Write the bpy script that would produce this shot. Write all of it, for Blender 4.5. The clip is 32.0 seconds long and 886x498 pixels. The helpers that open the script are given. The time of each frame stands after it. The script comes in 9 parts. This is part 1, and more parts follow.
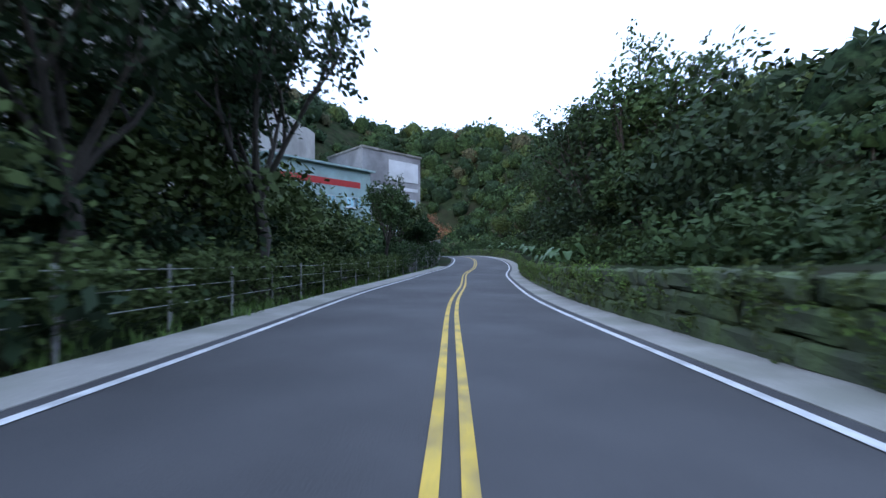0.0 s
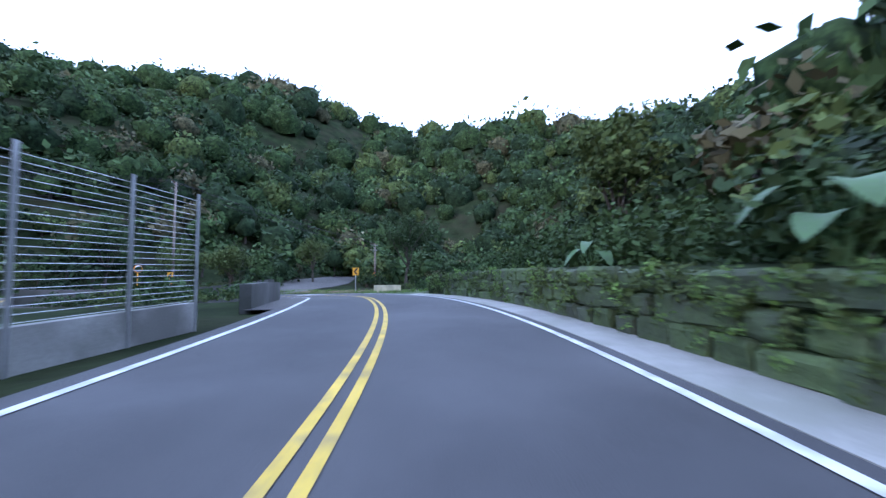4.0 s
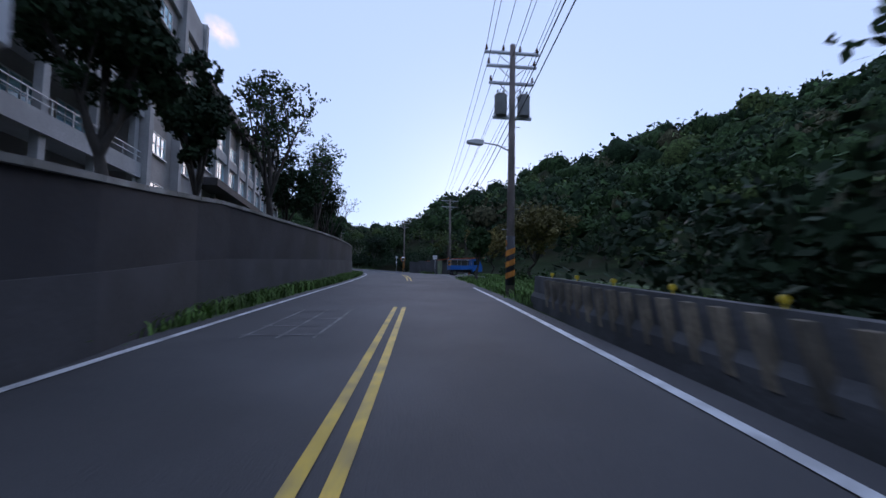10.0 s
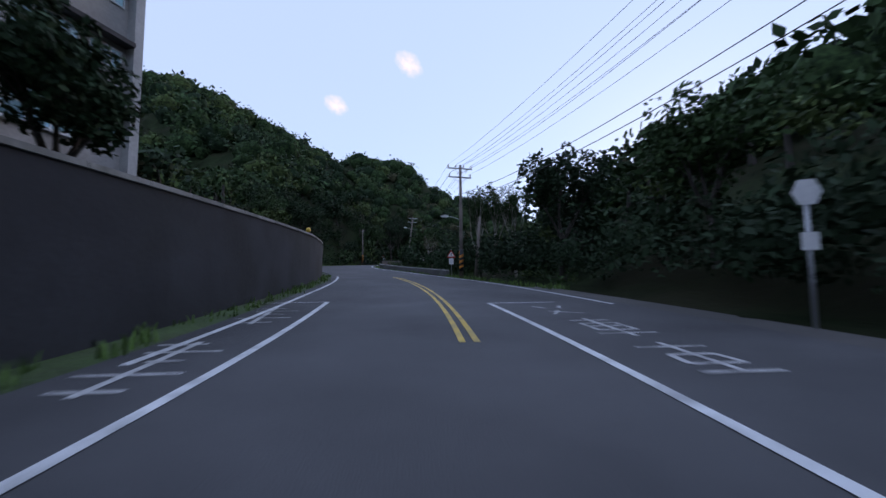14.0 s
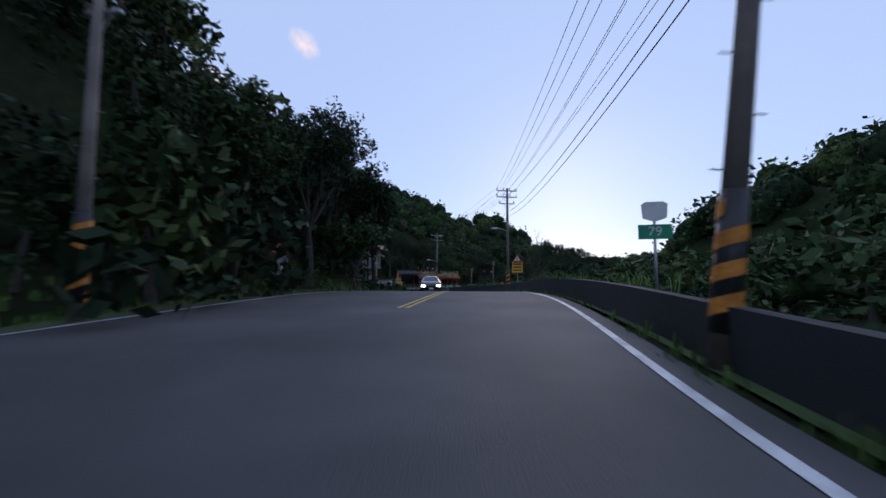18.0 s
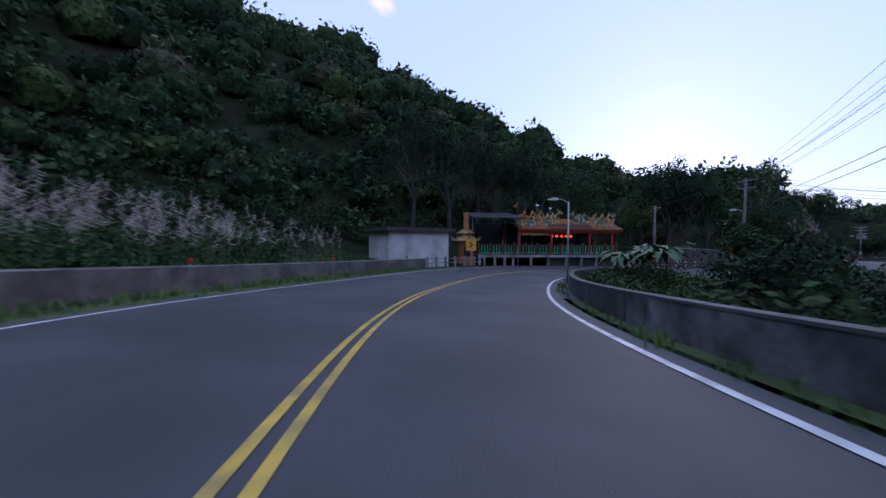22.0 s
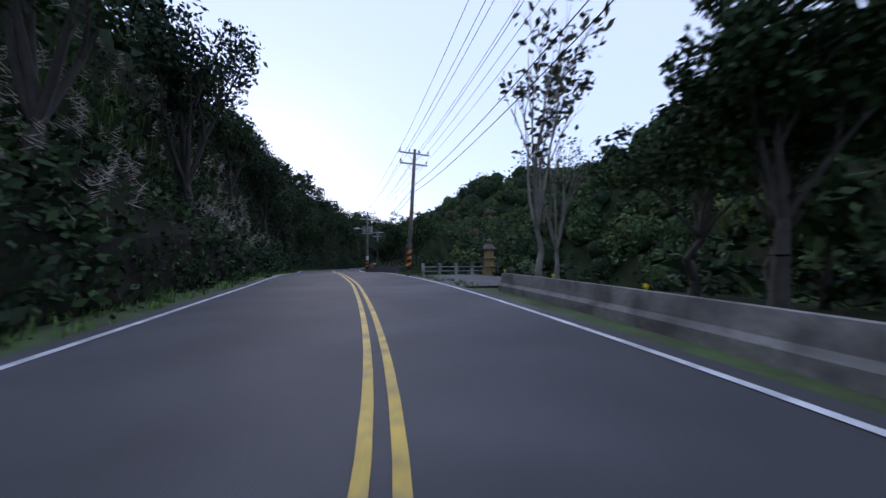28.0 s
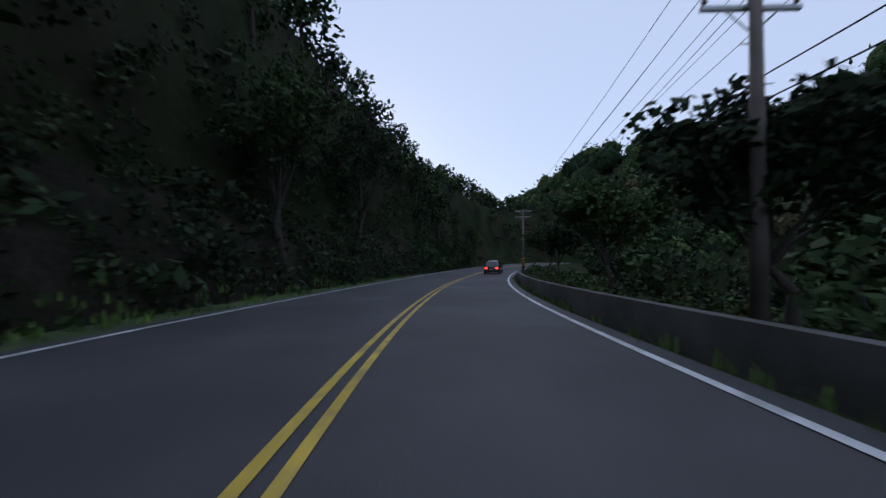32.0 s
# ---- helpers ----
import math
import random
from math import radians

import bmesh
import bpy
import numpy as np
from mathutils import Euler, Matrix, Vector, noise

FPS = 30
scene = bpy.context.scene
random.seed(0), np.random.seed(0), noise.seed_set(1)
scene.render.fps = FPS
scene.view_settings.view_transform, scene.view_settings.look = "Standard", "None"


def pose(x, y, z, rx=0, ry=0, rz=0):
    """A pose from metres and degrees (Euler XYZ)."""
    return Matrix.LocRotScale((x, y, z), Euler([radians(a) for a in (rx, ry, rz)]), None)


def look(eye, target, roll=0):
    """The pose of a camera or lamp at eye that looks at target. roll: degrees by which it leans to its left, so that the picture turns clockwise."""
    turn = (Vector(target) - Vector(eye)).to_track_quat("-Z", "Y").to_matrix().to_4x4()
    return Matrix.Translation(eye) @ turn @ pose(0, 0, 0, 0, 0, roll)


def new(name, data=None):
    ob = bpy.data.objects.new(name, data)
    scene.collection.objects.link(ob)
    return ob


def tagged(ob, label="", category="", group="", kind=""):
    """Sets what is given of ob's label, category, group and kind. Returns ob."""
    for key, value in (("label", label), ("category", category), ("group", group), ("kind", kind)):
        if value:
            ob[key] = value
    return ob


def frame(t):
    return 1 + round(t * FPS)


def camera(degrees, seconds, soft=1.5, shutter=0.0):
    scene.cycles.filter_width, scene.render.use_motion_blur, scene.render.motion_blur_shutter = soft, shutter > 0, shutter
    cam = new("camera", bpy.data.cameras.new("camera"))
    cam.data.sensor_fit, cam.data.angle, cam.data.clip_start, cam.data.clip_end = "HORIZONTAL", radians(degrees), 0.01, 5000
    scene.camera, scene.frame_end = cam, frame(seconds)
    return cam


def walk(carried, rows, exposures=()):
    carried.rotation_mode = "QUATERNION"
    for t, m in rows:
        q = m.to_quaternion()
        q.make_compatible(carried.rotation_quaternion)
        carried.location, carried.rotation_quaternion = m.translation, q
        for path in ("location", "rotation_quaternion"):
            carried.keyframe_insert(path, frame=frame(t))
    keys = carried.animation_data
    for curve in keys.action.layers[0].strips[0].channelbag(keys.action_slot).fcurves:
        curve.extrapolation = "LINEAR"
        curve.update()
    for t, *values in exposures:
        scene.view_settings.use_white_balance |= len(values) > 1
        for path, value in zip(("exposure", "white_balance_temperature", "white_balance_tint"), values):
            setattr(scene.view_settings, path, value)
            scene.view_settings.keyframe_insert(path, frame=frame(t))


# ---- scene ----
# camera and its drive: seconds, x, y, z, tilt, heading, lean
PATH = [
    (0, 0.00, 0.00, 1.30, -0.61, -1.01, 0.13), (0.5, 0.19, 7.20, 0.95, -1.29, -4.15, 0.15), (1, 0.80, 14.39, 0.58, -1.06, -7.54, 0.13),
    (1.5, 1.80, 21.57, 0.29, 0.10, -10.08, 0.32), (2, 3.06, 28.74, 0.13, 0.94, -11.84, 0.48), (2.5, 4.48, 35.91, 0.05, 1.45, -12.24, 0.10),
    (3, 5.78, 43.12, 0.10, 2.92, -9.61, -0.62), (3.5, 6.52, 50.42, 0.33, 4.20, -3.53, -0.22), (4, 6.36, 57.77, 0.55, 2.82, 3.99, -0.07),
    (4.5, 5.27, 65.06, 0.60, 1.62, 10.88, 0.04), (5, 3.34, 72.22, 0.50, 0.39, 17.15, 0.18), (5.5, 0.60, 79.09, 0.22, -1.10, 24.92, 0.39),
    (6, -3.28, 85.27, -0.21, -2.01, 38.82, 0.69), (6.5, -8.67, 89.84, -0.66, -1.70, 59.28, 0.96), (7, -15.12, 92.01, -0.98, 0.05, 81.74, 0.70),
    (7.5, -21.68, 91.58, -1.08, 1.72, 103.53, 0.98), (8, -27.58, 88.92, -1.03, 2.87, 122.41, 0.94), (8.5, -32.52, 84.63, -0.82, 4.43, 136.51, 0.76),
    (9, -36.60, 79.27, -0.49, 4.64, 146.25, 0.46), (9.5, -39.99, 73.10, -0.18, 4.03, 154.13, -0.07), (10, -42.68, 66.29, 0.10, 4.05, 160.02, 0.20),
    (10.5, -44.96, 59.10, 0.40, 4.05, 162.22, -0.18), (11, -47.16, 51.69, 0.70, 4.02, 162.89, -0.05), (11.5, -49.25, 44.04, 1.00, 3.92, 164.79, 0.06),
    (12, -51.05, 36.15, 1.25, 3.22, 167.45, -0.02), (12.5, -52.48, 28.05, 1.46, 3.21, 170.61, 0.29), (13, -53.40, 19.80, 1.62, 2.67, 174.80, 0.22),
    (13.5, -53.62, 11.44, 1.75, 2.63, 180.44, -0.51), (14, -52.92, 2.96, 1.99, 4.27, 186.92, -0.47), (14.5, -51.25, -5.64, 2.40, 4.61, 192.87, -0.21),
    (15, -48.75, -14.27, 2.80, 4.17, 196.89, -0.08), (15.5, -45.76, -22.86, 3.20, 4.45, 199.69, -0.06), (16, -42.19, -31.25, 3.68, 5.11, 205.08, -0.04),
    (16.5, -37.90, -39.32, 4.22, 5.32, 207.13, -0.03), (17, -34.13, -47.67, 4.77, 5.14, 197.50, -0.03), (17.5, -32.38, -56.69, 5.26, 4.54, 182.80, -0.05),
    (18, -32.76, -65.94, 5.67, 4.18, 170.97, 0.10), (18.5, -34.65, -74.96, 6.03, 3.90, 164.60, -0.02), (19, -37.02, -83.67, 6.14, 0.99, 163.31, -0.27),
    (19.5, -39.26, -92.17, 5.87, -0.83, 166.15, -0.72), (20, -40.59, -100.77, 5.56, 0.38, 175.35, -0.11), (20.5, -40.34, -109.50, 5.24, -1.01, 184.88, 0.39),
    (21, -39.13, -118.19, 4.75, -1.75, 187.95, -0.06), (21.5, -37.81, -126.83, 4.25, -1.30, 187.03, 0.03), (22, -36.87, -135.39, 3.78, -1.32, 182.80, 0.46),
    (22.5, -36.82, -143.80, 3.29, -1.66, 175.51, 0.37), (23, -37.90, -151.83, 2.83, -1.33, 166.95, -0.09), (23.5, -40.13, -159.25, 2.49, -0.11, 157.38, -0.55),
    (24, -43.52, -165.92, 2.25, 0.13, 146.27, -0.44), (24.5, -48.24, -171.52, 2.08, 0.76, 130.25, -0.18), (25, -54.35, -175.34, 1.99, 1.43, 112.37, 0.42),
    (25.5, -61.21, -177.39, 1.96, 1.66, 99.95, 0.31), (26, -68.32, -178.31, 1.92, 1.40, 95.55, 0.16), (26.5, -75.46, -179.38, 1.86, 1.26, 97.40, 0.09),
    (27, -82.51, -181.45, 1.79, 1.22, 105.35, 0.06), (27.5, -89.43, -184.15, 1.72, 1.26, 115.99, 0.06), (28, -95.77, -188.31, 1.65, 1.30, 128.39, 0.02),
    (28.5, -101.32, -193.77, 1.64, 2.18, 137.84, 0.07), (29, -106.28, -200.07, 1.73, 2.71, 143.05, 0.26), (29.5, -110.98, -206.85, 1.76, 1.25, 144.95, 0.09),
    (30, -115.67, -213.84, 1.61, 0.27, 145.38, -0.04), (30.5, -120.38, -220.94, 1.33, -0.37, 145.43, -0.16), (31, -125.14, -228.03, 1.08, 0.55, 144.58, -0.09),
    (31.5, -130.06, -234.97, 0.91, 0.78, 142.45, -0.05), (32, -135.30, -241.65, 0.75, 0.76, 139.19, -0.04),
]
cam = camera(99.0, 32.0, soft=1.45, shutter=0.2)
walk(cam, [(t, pose(x, y, z, 90 + tilt, 0, turn) @ pose(0, 0, 0, 0, 0, lean)) for t, x, y, z, tilt, turn, lean in PATH],
     exposures=[(0, 1.9, 6300, 16), (1.2, 2.2, 6150, 18), (2.3, 2.5, 5900, 20), (3.5, 2.35, 5850, 21), (6, 2.95, 5700, 24), (7.2, 2.2, 5400, 24), (8.1, 1.45, 5750, 22), (9.1, 1.0, 6300, 27), (9.7, 0.7, 6100, 24), (10.5, 0.6, 6200, 22),
                (13, 0.68, 6300, 22), (15.2, 0.75, 6550, 23), (18, 0.4, 6250, 21), (20, 0.55, 6250, 22), (22, 0.75, 5900, 31), (23, 0.85, 5750, 36), (24.2, 1.25, 5600, 34), (25, 1.4, 5350, 28), (27.5, 1.05, 6350, 26), (29, 0.7, 6650, 22), (32, 0.5, 6950, 19)])

# ---- light: a clear evening sky, the sun just over the ridge ----
SUN_AZ, SUN_EL = 207.0, 14.0
world = bpy.data.worlds.new("evening_sky")
scene.world = world
world.use_nodes = True
wn = world.node_tree.nodes
sky = wn.new("ShaderNodeTexSky")
sky.sky_type, sky.sun_disc = "NISHITA", False
sky.sun_elevation, sky.sun_rotation = radians(SUN_EL), radians(SUN_AZ)
sky.air_density, sky.dust_density, sky.ozone_density, sky.altitude = 1.0, 0.3, 2.2, 200
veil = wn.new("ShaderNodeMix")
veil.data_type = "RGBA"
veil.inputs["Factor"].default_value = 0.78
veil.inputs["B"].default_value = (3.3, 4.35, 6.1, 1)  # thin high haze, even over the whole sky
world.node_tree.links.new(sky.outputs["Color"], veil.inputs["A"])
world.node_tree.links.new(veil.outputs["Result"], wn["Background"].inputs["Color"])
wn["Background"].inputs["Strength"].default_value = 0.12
sun_data = bpy.data.lights.new("sun", "SUN")
sun_data.energy, sun_data.angle, sun_data.color = 0.35, radians(25), (1.0, 0.86, 0.72)
sun = new("sun", sun_data)
sd = Vector((math.sin(radians(SUN_AZ)) * math.cos(radians(SUN_EL)), math.cos(radians(SUN_AZ)) * math.cos(radians(SUN_EL)), math.sin(radians(SUN_EL))))
sun.matrix_world = look((0, 0, 80), Vector((0, 0, 80)) - sd)



# two small evening clouds, far off
def cloud(name, way, rise, wide, tall, seed):
    m = bpy.data.materials.new("pink_cloud")
    m.use_nodes = True
    n, l = m.node_tree.nodes, m.node_tree.links
    n.remove(n["Principled BSDF"])
    glow, clear, mix = n.new("ShaderNodeEmission"), n.new("ShaderNodeBsdfTransparent"), n.new("ShaderNodeMixShader")
    glow.inputs["Color"].default_value, glow.inputs["Strength"].default_value = (1.0, 0.86, 0.82, 1), 0.75
    co, ball_, tex, mul = n.new("ShaderNodeTexCoord"), n.new("ShaderNodeTexGradient"), n.new("ShaderNodeTexNoise"), n.new("ShaderNodeMath")
    ball_.gradient_type, mul.operation = "SPHERICAL", "MULTIPLY"
    tex.inputs["Scale"].default_value, tex.inputs["Detail"].default_value = 2.2, 5
    mul.use_clamp = True
    l.new(co.outputs["Object"], ball_.inputs["Vector"])
    l.new(co.outputs["Object"], tex.inputs["Vector"])
    l.new(ball_.outputs["Fac"], mul.inputs[0])
    l.new(tex.outputs["Fac"], mul.inputs[1])
    thin = n.new("ShaderNodeMapRange")
    thin.inputs["From Min"].default_value, thin.inputs["From Max"].default_value, thin.inputs["To Max"].default_value = 0.1, 0.5, 0.9
    l.new(mul.outputs[0], thin.inputs["Value"])
    l.new(thin.outputs["Result"], mix.inputs[0])
    l.new(clear.outputs[0], mix.inputs[1])
    l.new(glow.outputs[0], mix.inputs[2])
    l.new(mix.outputs[0], n["Material Output"].inputs["Surface"])
    eye = Vector((-48, -60, 3))
    a, e = radians(way), radians(rise)
    far = eye + Vector((-math.sin(a) * math.cos(e), math.cos(a) * math.cos(e), math.sin(e))) * 3000
    me = bpy.data.meshes.new(name)
    me.from_pydata([(-1, -1, 0), (1, -1, 0), (1, 1, 0), (-1, 1, 0)], [], [(0, 1, 2, 3)])
    me.materials.append(m)
    ob = new(name, me)
    ob.matrix_world = look(far, eye, seed) @ Matrix.Diagonal((wide, tall, 1, 1))
    tagged(ob, "small pinkish evening cloud in the clear sky", "cloud", kind="structure")


cloud("cloud", 192.2, 30.8, 150, 105, 40)
cloud("cloud", 203.4, 24.8, 120, 90, 30)

# ---- materials ----
def material(name, color, rough=0.8, metal=0.0, vary=0.25, scale=3.0, fine=40.0, bump=0.15, stain=None, stain_amount=0.0, stain_scale=0.7,
             island=0.0, coat=0.0, emit=None, emit_strength=0.0, spec=0.5, piece=0.0):
    m = bpy.data.materials.new(name)
    m.use_nodes = True
    nt = m.node_tree
    n, l = nt.nodes, nt.links
    b = n["Principled BSDF"]
    b.inputs["Roughness"].default_value, b.inputs["Metallic"].default_value = rough, metal
    b.inputs["Specular IOR Level"].default_value = spec
    b.inputs["Coat Weight"].default_value = coat
    co = n.new("ShaderNodeNewGeometry")
    pos = co.outputs["Position"]

    def tex(sc, detail):
        t = n.new("ShaderNodeTexNoise")
        t.inputs["Scale"].default_value, t.inputs["Detail"].default_value = sc, detail
        l.new(pos, t.inputs["Vector"])
        return t.outputs["Fac"]

    def ramp(fac, lo, hi, p0=0.3, p1=0.7):
        r = n.new("ShaderNodeMapRange")
        r.inputs["From Min"].default_value, r.inputs["From Max"].default_value = p0, p1
        r.inputs["To Min"].default_value, r.inputs["To Max"].default_value = lo, hi
        l.new(fac, r.inputs["Value"])
        return r.outputs["Result"]

    def math_node(op, a, c):
        k = n.new("ShaderNodeMath")
        k.operation = op
        l.new(a, k.inputs[0])
        l.new(c, k.inputs[1])
        return k.outputs[0]

    big, small = tex(scale, 4), tex(fine, 3)
    value = math_node("MULTIPLY", ramp(big, 1 - vary, 1 + vary), ramp(small, 1 - vary * 0.6, 1 + vary * 0.6))
    if island:
        value = math_node("MULTIPLY", value, ramp(co.outputs["Random Per Island"], 1 - island, 1 + island, 0, 1))
    if piece:
        oi = n.new("ShaderNodeObjectInfo")
        value = math_node("MULTIPLY", value, ramp(oi.outputs["Random"], 1 - piece, 1 + piece, 0, 1))
    mul = n.new("ShaderNodeVectorMath")
    mul.operation = "SCALE"
    mul.inputs[0].default_value = color
    l.new(value, mul.inputs["Scale"])
    out = mul.outputs["Vector"]
    if stain:
        mix = n.new("ShaderNodeMix")
        mix.data_type = "RGBA"
        mix.inputs["B"].default_value = (*stain, 1)
        l.new(out, mix.inputs["A"])
        l.new(ramp(tex(stain_scale, 6), 0, stain_amount, 0.45, 0.65), mix.inputs["Factor"])
        out = mix.outputs["Result"]
    l.new(out, b.inputs["Base Color"])
    l.new(ramp(small, max(0.02, rough - 0.12), min(1, rough + 0.12)), b.inputs["Roughness"])
    if bump:
        bp = n.new("ShaderNodeBump")
        bp.inputs["Strength"].default_value, bp.inputs["Distance"].default_value = bump, 0.05
        l.new(small, bp.inputs["Height"])
        l.new(bp.outputs["Normal"], b.inputs["Normal"])
    if emit:
        b.inputs["Emission Color"].default_value, b.inputs["Emission Strength"].default_value = (*emit, 1), emit_strength
    return m


def leaf_material(name, c1, c2, island=0.5):
    m = material(name, c1, rough=0.75, vary=0.3, scale=0.05, fine=0.4, bump=0, stain=c2, stain_amount=0.85, stain_scale=0.11, island=island, spec=0.16)
    return m


M_ASPHALT = material("asphalt", (0.062, 0.062, 0.066), rough=0.75, vary=0.36, scale=0.35, fine=55, bump=0.3, stain=(0.04, 0.041, 0.045), stain_amount=0.75, stain_scale=0.3)
M_ASPHALT_OLD = material("worn_asphalt", (0.092, 0.087, 0.083), rough=0.85, vary=0.18, scale=0.4, fine=45, bump=0.3, stain=(0.064, 0.062, 0.061), stain_amount=0.6, stain_scale=0.3)
M_YELLOW = material("yellow_road_paint", (0.62, 0.42, 0.06), rough=0.6, vary=0.2, scale=1.5, fine=30, bump=0.1, stain=(0.16, 0.14, 0.1), stain_amount=0.55, stain_scale=2.5)
M_WHITE = material("white_road_paint", (0.66, 0.67, 0.68), rough=0.6, vary=0.15, scale=1.5, fine=30, bump=0.1, stain=(0.2, 0.2, 0.2), stain_amount=0.5, stain_scale=2.5)
M_GUTTER = material("pale_gutter_concrete", (0.315, 0.307, 0.285), rough=0.9, vary=0.2, scale=0.8, fine=25, stain=(0.2, 0.21, 0.17), stain_amount=0.6, stain_scale=0.9)
M_CONCRETE = material("grey_concrete", (0.3, 0.3, 0.29), rough=0.9, vary=0.2, scale=0.7, fine=20, stain=(0.11, 0.11, 0.1), stain_amount=0.8, stain_scale=0.6)
M_DARK_CONCRETE = material("weathered_dark_concrete", (0.1, 0.1, 0.098), rough=0.95, vary=0.3, scale=0.6, fine=14, stain=(0.055, 0.06, 0.05), stain_amount=0.85, stain_scale=0.5)
M_MOSS = material("mossy_stone", (0.06, 0.09, 0.035), rough=0.95, vary=0.4, scale=1.2, fine=12, bump=0.6, stain=(0.06, 0.07, 0.05), stain_amount=0.8, stain_scale=1.3, piece=0.25)
# earth colour lowered so bare gaps look like shadow between the trees
M_SHADED_SOIL = material("shaded_earth_and_undergrowth", (0.02, 0.03, 0.013), spec=0.05, rough=1.0, vary=0.5, scale=0.25, fine=3, bump=0.6, stain=(0.035, 0.03, 0.02), stain_amount=0.6, stain_scale=0.16)
M_GRASS = material("verge_grass", (0.1, 0.18, 0.04), rough=0.9, vary=0.4, scale=0.5, fine=8, bump=0.2, island=0.35)
M_LEAF_A = leaf_material("broadleaf_green", (0.044, 0.08, 0.029), (0.032, 0.058, 0.025))
M_LEAF_B = leaf_material("light_green_leaves", (0.08, 0.115, 0.038), (0.058, 0.088, 0.032))
M_LEAF_C = leaf_material("dark_green_leaves", (0.027, 0.05, 0.023), (0.021, 0.038, 0.019))
M_LEAF_D = leaf_material("olive_brown_leaves", (0.092, 0.086, 0.048), (0.065, 0.07, 0.036))
# darkened leaf copies for crown cores; near-black blotches paint shade between leaves
CANOPY_SHADE = {}
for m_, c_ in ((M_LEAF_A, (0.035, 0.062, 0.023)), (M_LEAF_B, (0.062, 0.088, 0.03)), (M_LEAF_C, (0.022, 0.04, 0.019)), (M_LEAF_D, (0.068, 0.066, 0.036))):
    CANOPY_SHADE[m_.name] = material("canopy_shade_" + m_.name, c_, rough=0.95, vary=0.55, scale=0.45, fine=2.6, bump=1.0, stain=(0.008, 0.014, 0.008), stain_amount=0.9, stain_scale=1.5, spec=0.05)
M_BIGLEAF = material("broad_tropical_leaf", (0.06, 0.13, 0.045), rough=0.6, vary=0.25, scale=1, fine=9, bump=0.1, island=0.35)
M_BARK = material("bark", (0.06, 0.052, 0.044), rough=0.95, vary=0.3, scale=2, fine=18, bump=0.5)
M_PALE_BARK = material("pale_grey_bark", (0.26, 0.24, 0.21), rough=0.95, vary=0.25, scale=2, fine=18, bump=0.4)
M_POLE = material("weathered_concrete_pole", (0.2, 0.165, 0.145), rough=0.9, vary=0.2, scale=1.2, fine=20, stain=(0.1, 0.09, 0.08), stain_amount=0.6, stain_scale=1)
M_STEEL = material("galvanised_steel", (0.42, 0.43, 0.44), rough=0.45, metal=0.8, vary=0.15, scale=2, fine=30, bump=0.05)
M_BLACK = material("black_paint", (0.02, 0.02, 0.022), rough=0.5, vary=0.2, bump=0.05)
M_WIRE = material("black_cable", (0.02, 0.02, 0.022), rough=0.7, vary=0.1, bump=0)
M_SIGN_Y = material("amber_sign_sheet", (0.75, 0.36, 0.03), rough=0.45, vary=0.12, scale=3, fine=20, bump=0.02)
M_SIGN_W = material("white_sign_sheet", (0.75, 0.75, 0.74), rough=0.45, vary=0.08, scale=3, fine=20, bump=0.02)
M_SIGN_R = material("red_sign_sheet", (0.5, 0.03, 0.03), rough=0.45, vary=0.1, bump=0.02)
M_SIGN_G = material("green_sign_sheet", (0.01, 0.3, 0.16), rough=0.45, vary=0.1, bump=0.02)
M_ORANGE = material("orange_stripe_paint", (0.6, 0.22, 0.03), rough=0.6, vary=0.3, scale=3, fine=20, bump=0.05)

# ---- the road's line: one station for each second of the drive, about 15 m apart, from station -3 ----
RX = [-2.41, -1.6, -0.8, 0, 0.8, 3.06, 5.78, 6.36, 3.34, -3.28, -15.12, -27.58, -36.6, -42.68, -47.16, -51.05, -53.4, -52.92, -48.75, -42.19, -34.13, -32.76, -37.02, -40.59, -39.13, -36.87, -37.9, -43.52, -54.35, -68.32, -82.51, -95.77, -106.28, -115.67, -125.14, -135.3, -146.83, -159.6, -173.47, -188.29, -203.9, -220.13]
RY = [-43.17, -28.78, -14.39, 0, 14.39, 28.74, 43.12, 57.77, 72.22, 85.27, 92.01, 88.92, 79.27, 66.29, 51.69, 36.15, 19.8, 2.96, -14.27, -31.25, -47.67, -65.94, -83.67, -100.77, -118.19, -135.39, -151.83, -165.92, -175.34, -178.31, -181.45, -188.31, -200.07, -213.84, -228.03, -241.65, -254.13, -265.34, -275.16, -283.46, -290.18, -295.23]
RZ = [2.16, 1.44, 0.72, 0.0, -0.72, -1.17, -1.2, -0.75, -0.8, -1.51, -2.28, -2.33, -1.79, -1.2, -0.6, -0.05, 0.32, 0.69, 1.5, 2.38, 3.47, 4.37, 4.84,
      4.26, 3.45, 2.48, 1.53, 0.95, 0.69, 0.62, 0.49, 0.35, 0.43, 0.31, -0.22, -0.55, -1.05, -1.4, -1.5, -1.5, -1.5, -1.5]
FIRST, PER = -3.0, 16


def spline(points, n):
    p = np.vstack([2 * points[0] - points[1], points, 2 * points[-1] - points[-2]])
    t = np.arange(n)[:, None] / n
    out = [0.5 * (2 * b + (c - a) * t + (2 * a - 5 * b + 4 * c - d) * t ** 2 + (3 * b - a - 3 * c + d) * t ** 3) for a, b, c, d in zip(p[:-3], p[1:-2], p[2:-1], p[3:])]
    return np.vstack(out + [points[-1:]])


AXIS = spline(np.array([RX, RY, RZ]).T, PER)
TAN = np.gradient(AXIS[:, :2], axis=0)
TAN /= np.linalg.norm(TAN, axis=1)[:, None]
STA = FIRST + np.arange(len(AXIS)) / PER
LEFT_N = np.stack([-TAN[:, 1], TAN[:, 0]], 1)


